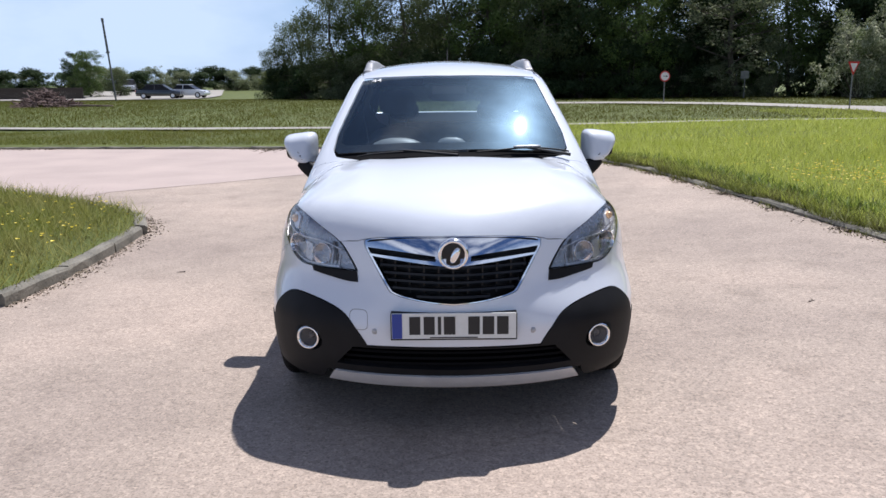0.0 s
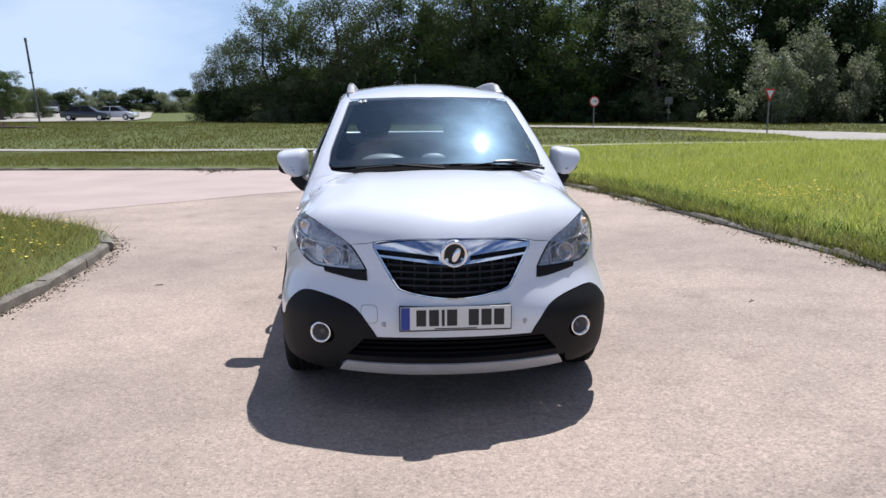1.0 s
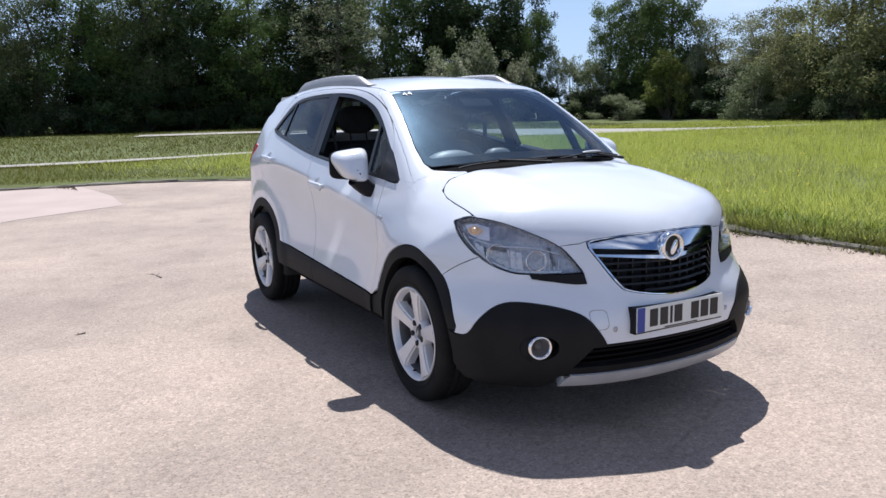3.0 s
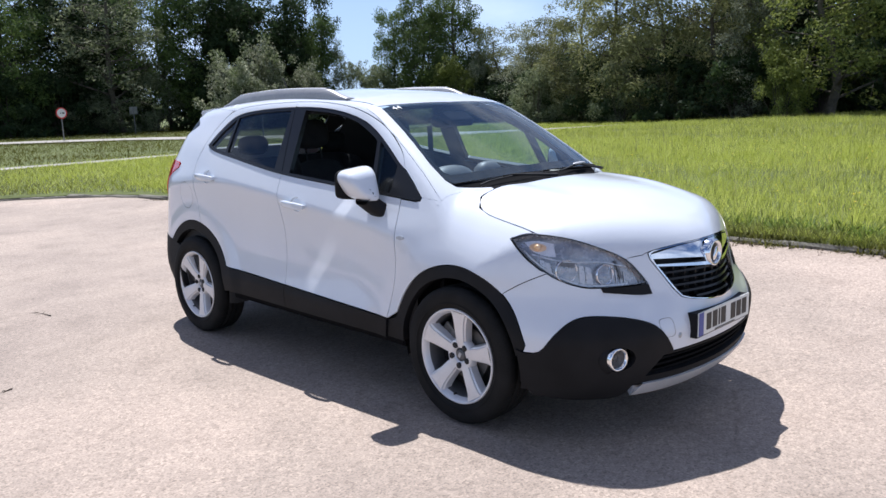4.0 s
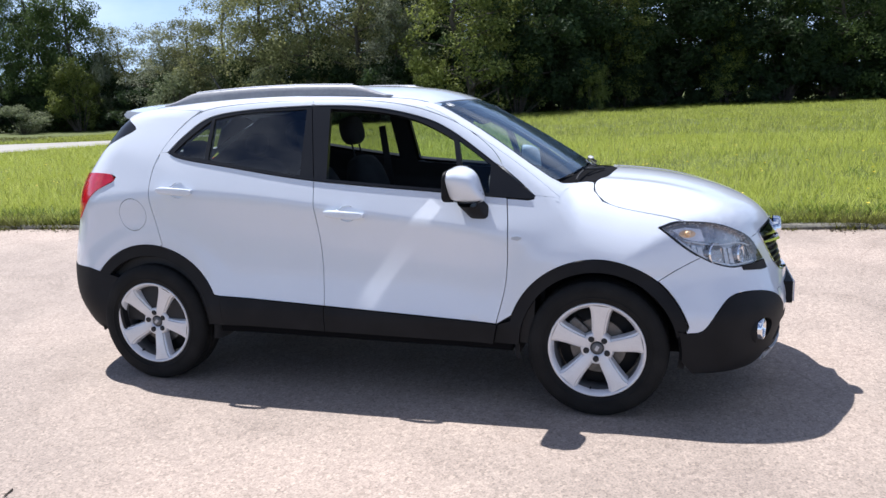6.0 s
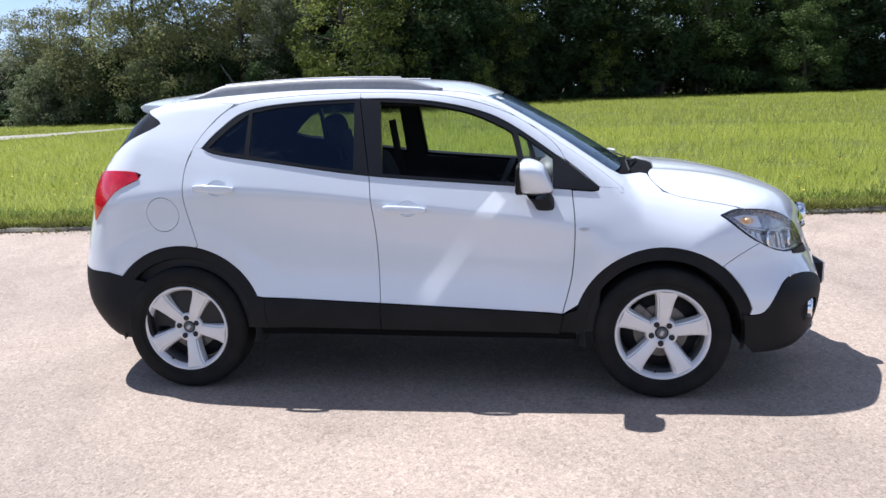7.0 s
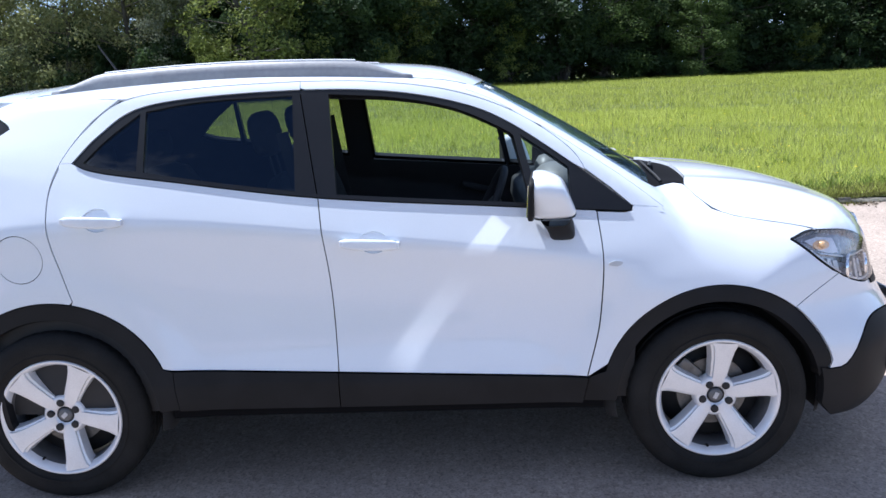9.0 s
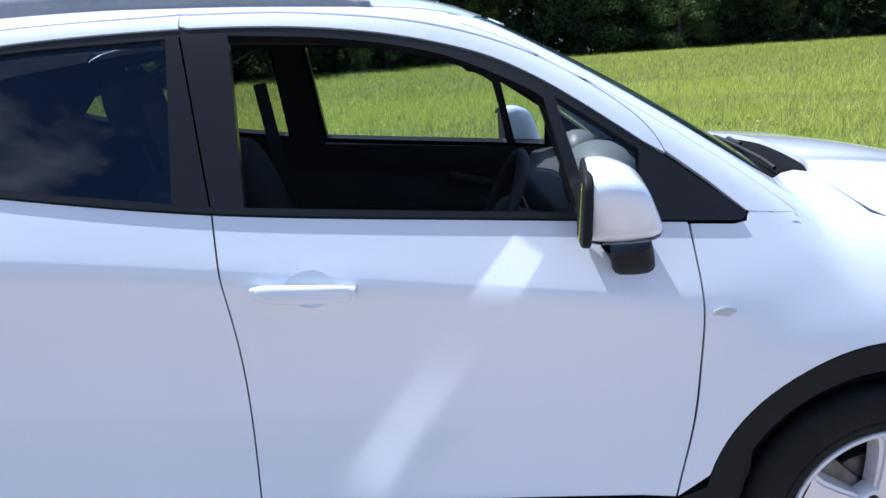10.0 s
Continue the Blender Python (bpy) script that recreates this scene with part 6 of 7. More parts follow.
def front_trim():
    # grille: chrome edge, chrome bar with its black slot, badge and slats
    outer, inner = grille_outline(0.0), grille_outline(-0.008)
    grille = lay("grille", "front", outer, M_CHROME, CAR, holes=[inner], step=0.02, lift=0.003, thick=0.05, label="black grille in a thin chrome frame")
    bm = bmesh.new()
    ps = onto("front", [(x, 0.74) for x in np.linspace(-0.37, 0.37, 15)])
    for a, b in zip(ps, ps[1:]):
        bm.faces.new([bm.verts.new(q) for q in ((a[0], a[1] + 0.075, 0.59), (b[0], b[1] + 0.075, 0.59), (b[0], b[1] + 0.075, 0.90), (a[0], a[1] + 0.075, 0.90))])
    part("grille_back", bm, M_TRIM, grille)
    for k in range(6):
        z = 0.642 + 0.030 * k
        wide = float(np.interp(z, [0.622, 0.650, 0.672, 0.692, 0.842], [0.03, 0.205, 0.258, 0.276, 0.36]))
        xs = np.linspace(-wide, wide, 21)
        q = onto("front", [(x, z) for x in xs])
        bm = bmesh.new()
        rows = [[bm.verts.new((p[0], p[1] + dy, p[2] + dz)) for p in q] for dy, dz in ((0.055, 0.006), (0.022, 0.009), (0.018, 0.0), (0.055, -0.006))]
        for a, b in zip(rows, rows[1:] + rows[:1]):
            for i in range(20):
                bm.faces.new((a[i], a[i + 1], b[i + 1], b[i]))
        bmesh.ops.recalc_face_normals(bm, faces=bm.faces)
        part("slat", bm, M_GLOSSBLACK, grille)
    for k in range(-5, 6):
        x = 0.062 * k
        top, low = 0.80, float(np.interp(abs(x), [0, 0.12, 0.222, 0.275, 0.338], [0.626, 0.636, 0.655, 0.690, 0.790]))
        q = onto("front", [(x, (top + low) / 2)])[0]
        part("rib", block((0.006, 0.03, top - low), 0.001, (x, q[1] + 0.048, (top + low) / 2)), M_GLOSSBLACK, grille)
    for s in (False, True):
        bar = ring(curve((-0.372, 0.858), (-0.2, 0.880), (-0.02, 0.886)), curve((-0.02, 0.886), (-0.03, 0.80), (-0.025, 0.775)), curve((-0.025, 0.775), (-0.2, 0.790), (-0.356, 0.804)), [(-0.372, 0.84)])
        slot = ring(curve((-0.364, 0.838), (-0.2, 0.827), (-0.075, 0.815)), [(-0.072, 0.796)], curve((-0.075, 0.794), (-0.2, 0.803), (-0.357, 0.813)))
        lay("chrome_bar", "front", bar, M_CHROME, grille, holes=[slot], step=0.018, lift=0.005, thick=0.03, flip=s, label="polished chrome grille bar")
    c = onto("front", [(0.0, 0.827)])[0]

    def disc(prof, name, mat, n=48):
        v, f = lathe(prof, n)
        v = [(y, c[1] + x, c[2] + z) for x, y, z in v]
        return part(name, mesh_from(name, v, f), mat, grille)

    disc([(0.046, 0.012), (0.050, 0.022), (0.057, 0.025), (0.063, 0.022), (0.066, 0.008), (0.066, -0.015)], "badge_ring", M_CHROME)
    disc([(0.0, 0.016), (0.048, 0.012)], "badge_disc", M_GLOSSBLACK)
    mark = pillow((0.016, 0.008, 0.036), 2.4, (0.008, c[1] - 0.016, c[2] - 0.004), (0, 24, 0), 8)
    part("badge_mark", mark, M_CHROME, grille, smooth=True)
    # lower intake slats
    for z in (0.345, 0.372, 0.399):
        q = onto("nose", [(u, z) for u in np.linspace(-25, 25, 25)])
        bm = bmesh.new()
        rows = [[bm.verts.new((p[0], p[1] + dy, z + dz)) for p in q] for dy, dz in ((0.06, 0.006), (0.02, 0.007), (0.018, -0.003), (0.06, -0.006))]
        for a, b in zip(rows, rows[1:] + rows[:1]):
            for i in range(24):
                bm.faces.new((a[i], a[i + 1], b[i + 1], b[i]))
        bmesh.ops.recalc_face_normals(bm, faces=bm.faces)
        part("intake_slat", bm, M_COWL, LOWER_BUMPER)
    # number plate
    py = float(onto("front", [(0.0, 0.535)])[0][1]) - 0.008
    holder = part("number_plate", block((0.530, 0.052, 0.116), 0.004, (0, py + 0.023, 0.530)), M_CLAD, CAR, "white front number plate with a blue band")
    part("plate_face", block((0.52, 0.006, 0.111), 0.002, (0, py - 0.006, 0.536)), M_PLATE, holder)
    part("plate_band", block((0.042, 0.002, 0.107), 0.0005, (-0.237, py - 0.0105, 0.536)), M_BLUE, holder)
    for x, w in ((-0.163, 0.046), (-0.103, 0.046), (-0.060, 0.014), (-0.018, 0.048), (0.084, 0.048), (0.144, 0.048), (0.204, 0.048)):
        part("plate_bar", block((w, 0.0015, 0.078), 0.0005, (x, py - 0.0100, 0.538)), M_INK, holder)
    part("plate_line", block((0.20, 0.0015, 0.005), 0.0003, (0, py - 0.0100, 0.486)), M_INK, holder)
    # cover of the towing eye, set off by a fine gap
    tow = [(-0.405 + 0.040 * math.copysign(abs(math.cos(a)) ** 0.5, math.cos(a)), 0.545 + 0.042 * math.copysign(abs(math.sin(a)) ** 0.5, math.sin(a))) for a in np.linspace(0, 2 * math.pi, 40, endpoint=False)]
    c2 = np.array((-0.405, 0.545))
    inner_tow = [tuple(c2 + (np.array(q) - c2) * 0.955) for q in tow]
    lay("towing_eye_cover", "front", tow, M_GREY_RAIL, CAR, holes=[inner_tow], step=0.02, lift=0.0006, thick=0.0, label="fine gap round the towing-eye cover")
    # parking sensors
    for x in (-0.335, 0.335):
        q = onto("front", [(x, 0.500)])[0]
        v, f = lathe([(0.0, 0.003), (0.0085, 0.003), (0.0095, 0.0), (0.0125, 0.0), (0.013, -0.004)], 20)
        part("parking_sensor", mesh_from("parking_sensor", [(q[0] + b, q[1] + a - 0.001, q[2] + d) for a, b, d in v], f), M_SILVER, CAR)


front_trim()


def lamps():
    for s in (1, -1):
        flip = s < 0
        c = np.array((41.0, 0.83))
        inner = [tuple(c + (np.array(q) - c) * 0.978) for q in LAMP]
        wall = [[tuple(c + (np.array(q) - c) * k) for q in LAMP] for k in (0.978, 0.968)]
        lens = lay("headlamp", "nose", LAMP, M_GLOSSBLACK, CAR, holes=[inner], step=0.02, aspect=60, lift=0.001, thick=0.01, flip=flip, label="large swept-back halogen headlamp")
        lay("lamp_wall", "nose", wall[0], M_BOWL, lens, holes=[wall[1]], step=0.02, aspect=60, lift=-0.004, thick=0.03, flip=flip)
        lay("lamp_bowl", "nose", LAMP, M_BOWL, lens, step=0.03, aspect=60, lift=-0.026, thick=0.0, flip=flip)
        lay("indicator_bowl", "nose", ring(curve((54.6, 0.940), (51, 0.948), (46.6, 0.936), step=1.0), curve((46.2, 0.876), (49, 0.880), (52.0, 0.896), step=1.0)), M_FACET, lens, step=0.02, aspect=60, lift=-0.021, thick=0.03, flip=flip, label="bright indicator chamber")
        lay("reflector_strip", "nose", ring(curve((52.5, 0.888), (44, 0.858), (35, 0.852), (28.5, 0.822), step=1.0), curve((28.2, 0.817), (35, 0.846), (44, 0.852), (52.2, 0.881), step=1.0)), M_SATIN, lens, step=0.02, aspect=60, lift=-0.012, thick=0.03, flip=flip)
        lay("chrome_edge", "nose", ring([(u * 0.97 + 1.2, v + 0.004) for u, v in LAMP_LOW[4:-3]], [(u * 0.962 + 1.5, v + 0.012) for u, v in LAMP_LOW[::-1][3:-4]]), M_SATIN, lens, step=0.02, aspect=60, lift=-0.010, thick=0.03, flip=flip)
        for u in np.arange(28.6, 33.0, 1.1):
            z0, z1 = float(np.interp(u, [27, 40], [0.752, 0.76])), float(np.interp(u, [27, 35], [0.79, 0.835]))
            lay("flute", "nose", [(u, z0), (u + 0.22, z0), (u + 0.22, z1), (u, z1)], M_SATIN, lens, step=0.02, aspect=60, lift=-0.021, thick=0.004, flip=flip)
        for u, w, z0, z1, up in ((37.2, 1.7, 0.752, 0.832, -0.016), (38.9, 1.5, 0.753, 0.838, -0.020), (47.2, 1.6, 0.803, 0.852, -0.014), (48.8, 1.4, 0.820, 0.862, -0.018)):
            lay("facet", "nose", [(u, z0), (u + w, z0 + 0.006), (u + w * 1.1, z1), (u + w * 0.3, z1 - 0.004)], M_SATIN, lens, step=0.02, aspect=60, lift=up, thick=0.008, flip=flip)
        for gap in ([(46.3, 0.838), (42.0, 0.828), (41.2, 0.848), (45.8, 0.856)], [(30.0, 0.770), (29.3, 0.770), (30.6, 0.850), (31.2, 0.852)]):
            lay("bezel_gap", "nose", gap, M_GREY_RAIL, lens, step=0.02, aspect=60, lift=-0.013, thick=0.006, flip=flip)
        for u, z, r, d in ((43.8, 0.814, 0.048, 0.03), (34.2, 0.794, 0.044, 0.026)):
            q = onto("nose", [(u, z)])
            n = skin_normal(q)[0]
            q = q[0] - n * 0.018
            aim = Vector((n[0] * 0.45, n[1], n[2] * 0.3)).normalized()
            v, f = lathe([(0.006, -0.045), (r * 0.5, -0.036), (r * 0.8, -0.016), (r, 0.008), (r * 1.05, 0.010), (r * 1.06, 0.0)], 28)
            m = Matrix.Translation(Vector(q)) @ aim.to_track_quat("-X", "Z").to_matrix().to_4x4()
            v = [m @ Vector(p) for p in v]
            part("reflector", mesh_from("reflector", [(-p.x if flip else p.x, p.y, p.z) for p in v], [t[::-1] for t in f] if flip else f), M_CHROME, lens)
            part("bulb", pillow((0.012, 0.018, 0.012), 2.2, (q[0] * s, q[1] + 0.01, q[2]), n=8), M_LENS, lens, smooth=True)
        q = onto("nose", [(50.8, 0.917)])
        q = q[0] - skin_normal(q)[0] * 0.018
        part("indicator_bulb", pillow((0.017, 0.017, 0.015), 2.2, (q[0] * s, q[1], q[2]), n=8), M_AMBER_TINT, lens, "amber indicator bulb", smooth=True)
        # amber patch paints the bulb's reflection on the clear reflector
        lay("indicator_cup", "nose", [(50.8 + 2.3 * math.cos(a), 0.917 + 0.019 * math.sin(a)) for a in np.linspace(0, 2 * math.pi, 18, endpoint=False)], M_AMBER_TINT, lens, step=0.012, aspect=60, lift=-0.017, thick=0.01, flip=flip, label="amber-tinted indicator reflector")
        # black blade under the lamp
        lay("lamp_blade", "nose", ring(curve((35.8, 0.738), (31, 0.733), (23.0, 0.734), step=1.0), curve((22.4, 0.690), (25.5, 0.691), (31, 0.705), (35.2, 0.716), step=1.0)), M_CLAD, CAR, step=0.02, aspect=60, lift=0.006, thick=0.02, flip=flip, label="black blade below the headlamp")
        # fog lamp
        q = onto("nose", [(33.6, 0.434)])
        n = skin_normal(q)[0]
        aim = Vector((n[0] * 0.35, n[1], 0)).normalized()
        m = Matrix.Translation(Vector(q[0]) - Vector(n) * 0.008) @ aim.to_track_quat("-X", "Z").to_matrix().to_4x4()

        def turned(prof, name, mat, parent, label=""):
            v, f = lathe(prof, 32)
            v = [m @ Vector(p) for p in v]
            return part(name, mesh_from(name, [(p.x * s, p.y, p.z) for p in v], [t[::-1] for t in f] if flip else f), mat, parent, label)

        fog = turned([(0.040, 0.002), (0.043, 0.016), (0.050, 0.018), (0.054, 0.010), (0.055, -0.02)], "fog_lamp", M_CHROME, CAR, "round fog lamp in a chrome ring")
        turned([(0.0, -0.035), (0.015, -0.033), (0.030, -0.022), (0.041, 0.002)], "fog_bowl", M_GREY_RAIL, fog)
        turned([(0.0, 0.006), (0.02, 0.005), (0.041, 0.001)], "fog_glass", M_LENS, fog)
        turned([(0.0, -0.012), (0.014, -0.014), (0.016, -0.035)], "fog_bulb", M_GREY_RAIL, fog)
        turned([(0.055, -0.004), (0.075, -0.012), (0.082, -0.05)], "fog_recess", M_CLAD, fog)


lamps()


def mirrors_and_handles():
    for s in (-1, 1):
        def hull(c):
            y = min(c.y, 0.062)
            y = 0.062 + (y - 0.062) * (1.0 - 0.16 * (c.z / 0.08)) + 0.06 * (c.z + 0.08)
            front = float(smooth_step(0.02, -0.09, c.y))
            z = c.z * (1 - 0.15 * front) - 0.008 * front
            taper = 0.055 * float(smooth_step(0.05, -0.10, c.z)) * (1 if c.x * s > 0 else 0)
            z *= 1.03 - 0.15 * c.x * s / 0.104
            return Vector((c.x * (1 - 0.22 * front) - s * taper, y - 0.02, z))

        def narrowed(c):
            return Vector((c.x, c.y, c.z * (1.03 - 0.15 * c.x * s / 0.104)))

        mirror = part("door_mirror", pillow((0.102, 0.080, 0.084), 4.8, (s * 0.893, 0.662, 1.155), (0, 0, s * 8), 24, hull), M_PAINT, CAR, "white door mirror on a black arm", smooth=True)
        mirror.data.set_sharp_from_angle(angle=radians(50))
        rim = pillow((0.0995, 0.012, 0.081), 6.0, (s * 0.892, 0.7085, 1.155), (3, 0, s * 8), 20, narrowed)
        part("mirror_rim", rim, M_CLAD, mirror, smooth=True)
        part("mirror_glass", block((0.140, 0.004, 0.118), 0.001, (s * 0.888, 0.7175, 1.152), (3.8, 0, s * 11)), M_MIRROR, mirror, "mirror glass")
        bm = bmesh.new()
        rings = []
        for (x, y, z, a, b) in ((0.775, 0.588, 1.010, 0.050, 0.040), (0.82, 0.592, 1.022, 0.048, 0.036), (0.855, 0.606, 1.052, 0.048, 0.036), (0.88, 0.626, 1.095, 0.054, 0.045)):
            rings.append([bm.verts.new((s * (x - 0.6 * b * math.copysign(abs(math.sin(t)) ** 0.5, math.sin(t))), y + a * math.copysign(abs(math.cos(t)) ** 0.5, math.cos(t)), z + b * math.copysign(abs(math.sin(t)) ** 0.5, math.sin(t)))) for t in np.linspace(0, 2 * math.pi, 16, endpoint=False)])
        for a, b in zip(rings, rings[1:]):
            for k in range(16):
                bm.faces.new((a[k], a[(k + 1) % 16], b[(k + 1) % 16], b[k]))
        bmesh.ops.recalc_face_normals(bm, faces=bm.faces)
        part("mirror_arm", bm, M_CLAD, mirror, "black mirror arm", smooth=True)
    doors = {o.name.split(".")[0] + ("L" if o.name.endswith("001") else "R"): o for o in CAR.children if "door" in o.name and "mirror" not in o.name}
    for key, y, z in (("front_door", 1.31, 0.998), ("rear_door", 2.335, 1.117)):
        for s, side in ((-1, "R"), (1, "L")):
            q = onto("side", [(y, z)])[0]
            x = abs(q[0])
            door = doors[key + side]

            def bow(c):
                return Vector((c.x + s * 0.013 * (1 - (c.y / 0.112) ** 2), c.y, c.z))

            h = pillow((0.013, 0.112, 0.0205), 3.5, (s * (x + 0.015), y, z), (3.5, 0, 0), 16, bow)
            part("handle", h, M_PAINT, door, "white pull handle", smooth=True)
            for e in (-0.098, 0.098):
                part("handle_foot", block((0.045, 0.03, 0.024), 0.006, (s * (x + 0.004), y + e, z + 0.06 * e)), M_PAINT, door)
            lay("handle_cup", "side", cup_outline(y - 0.013, z + 0.002, 0.06, 0.047), M_PAINT, door, step=0.02, lift=-0.013, thick=0.0, flip=s > 0)
    q = onto("side", [(1.392, 1.003)])[0]
    v, f = lathe([(0.0, 0.002), (0.007, 0.002), (0.009, 0.0), (0.010, -0.006)], 16)
    part("key_lock", mesh_from("key_lock", [(q[0] - 0.026 + a, q[1] + b, q[2] + d) for a, b, d in v], f), M_SILVER, doors["front_doorR"])
    for flip in (False, True):
        lay("side_repeater", "side", ring(curve((0.37, 0.893), (0.395, 0.898), (0.42, 0.892)), curve((0.42, 0.884), (0.39, 0.878), (0.37, 0.886))), M_SILVER, CAR, step=0.012, lift=0.006, thick=0.01, flip=flip, label="small clear side repeater")


mirrors_and_handles()


def roof_trim():
    for s in (-1, 1):
        ys = np.linspace(1.14, 2.58, 40)
        base = onto("top", [(-float(np.interp(y, [1.1, 1.6, 2.2, 2.6], [0.515, 0.527, 0.522, 0.495])), y) for y in ys])
        t = (ys - ys[0]) / (ys[-1] - ys[0])
        h = 0.045 * smooth_step(0, 0.16, t) * (1 - smooth_step(0.84, 1.0, t)) + 0.006
        bm = bmesh.new()
        rows = []
        for q, k in zip(base, h):
            x, y, z = abs(q[0]), q[1], q[2]
            rows.append([bm.verts.new((s * (x + dx), y, z + dz)) for dx, dz in ((0.032, -0.035), (0.034, 0.3 * k), (0.024, 0.88 * k), (0.012, k), (-0.012, k), (-0.022, 0.85 * k), (-0.026, -0.02))])
        for a, b in zip(rows, rows[1:]):
            for i in range(6):
                bm.faces.new((a[i], a[i + 1], b[i + 1], b[i]))
        bm.faces.new(rows[0]), bm.faces.new(rows[-1][::-1])
        bmesh.ops.recalc_face_normals(bm, faces=bm.faces)
        rail = part("roof_rail", bm, M_RAIL, CAR, "grey roof rail with a bright top strip", smooth=True)
        bm = bmesh.new()
        rows = []
        for q, k in list(zip(base, h))[6:-6]:
            x, y, z = abs(q[0]), q[1], q[2]
            rows.append([bm.verts.new((s * (x + dx), y, z + k + dz)) for dx, dz in ((0.0165, -0.006), (0.0165, 0.003), (0.004, 0.006), (-0.010, 0.003), (-0.010, -0.004))])
        for a, b in zip(rows, rows[1:]):
            for i in range(4):
                bm.faces.new((a[i], a[i + 1], b[i + 1], b[i]))
        bmesh.ops.recalc_face_normals(bm, faces=bm.faces)
        part("rail_strip", bm, M_ALLOY, rail)
    # tail spoiler
    bm = bmesh.new()
    rows = []
    for x in np.linspace(-0.56, 0.56, 29):
        e = abs(x) / 0.56
        z0 = float(ROOF_Z(2.66)) - 0.055 * (x / 0.55) ** 2 - 0.004
        tip = 2.955 - 0.07 * e ** 2 - 0.03 * e ** 8
        zt = 1.582 - 0.03 * e ** 2
        rows.append([bm.verts.new(q) for q in ((x, 2.62, z0 - 0.05), (x, 2.64, z0 - 0.001), (x, 2.72, z0 - 0.006), (x, 2.84, (z0 + zt) / 2 + 0.003), (x, tip - 0.02, zt + 0.003), (x, tip, zt - 0.008), (x, tip - 0.012, zt - 0.026), (x, 2.80, zt - 0.045), (x, 2.70, zt - 0.065))])
    for a, b in zip(rows, rows[1:]):
        for i in range(8):
            bm.faces.new((a[i], a[i + 1], b[i + 1], b[i]))
    bm.faces.new(rows[0]), bm.faces.new(rows[-1][::-1])
    bmesh.ops.recalc_face_normals(bm, faces=bm.faces)
    sp = part("tail_spoiler", bm, M_PAINT, CAR, "white roof-edge spoiler", smooth=True)
    sp.data.set_sharp_from_angle(angle=radians(45))
    bm = bmesh.new()
    z = float(onto("top", [(0.0, 2.5)])[0][2])
    tapered(bm, (0, 2.5, z - 0.005), (0, 2.60, z + 0.15), 0.006, 0.003, 8)
    aerial = part("aerial", bm, M_TRIM, CAR, "short black roof aerial")
    part("aerial_foot", pillow((0.025, 0.05, 0.02), 2.4, (0, 2.48, z), n=8), M_GLOSSBLACK, aerial, smooth=True)
    # wipers
    for x0, y0, x1, y1, name in ((0.645, 0.228, 0.14, 0.118, "wiper"), (0.04, 0.108, -0.50, 0.148, "wiper")):
        ts = np.linspace(0, 1, 14)
        q = onto("top", [(x0 + (x1 - x0) * t, y0 + (y1 - y0) * t + 0.015 * math.sin(math.pi * t)) for t in ts])
        n = skin_normal(q)
        bm = bmesh.new()
        rows = [[bm.verts.new(Vector(a + na * 0.008) + Vector((0, 0.005 * math.cos(k * math.pi / 3), 0.005 * math.sin(k * math.pi / 3)))) for k in range(6)] for a, na in zip(q, n)]
        for a, b in zip(rows, rows[1:]):
            for k in range(6):
                bm.faces.new((a[k], a[(k + 1) % 6], b[(k + 1) % 6], b[k]))
        w = part(name, bm, M_TRIM, CAR, "black windscreen wiper", smooth=True)
        bm = bmesh.new()
        tapered(bm, q[0] + n[0] * 0.016 + np.array((0, -0.045, -0.02)), q[7] + n[7] * 0.018, 0.009, 0.005, 8)
        part("wiper_arm", bm, M_TRIM, w, smooth=True)
        # added pale strip: paints the sun glint seen along the passenger's wiper
        if x0 > 0.5:
            a, b = Vector(q[4] + n[4] * 0.022), Vector(q[8] + n[8] * 0.02)
            d = b - a
            cover = pillow((0.5 * d.length, 0.016, 0.008), 2.6, n=10)
            bmesh.ops.transform(cover, matrix=Matrix.Translation((a + b) / 2) @ d.to_track_quat("X", "Z").to_matrix().to_4x4(), verts=cover.verts)
            part("wiper_cover", cover, M_SILVER, w, "pale grey wiper cover", smooth=True)


roof_trim()


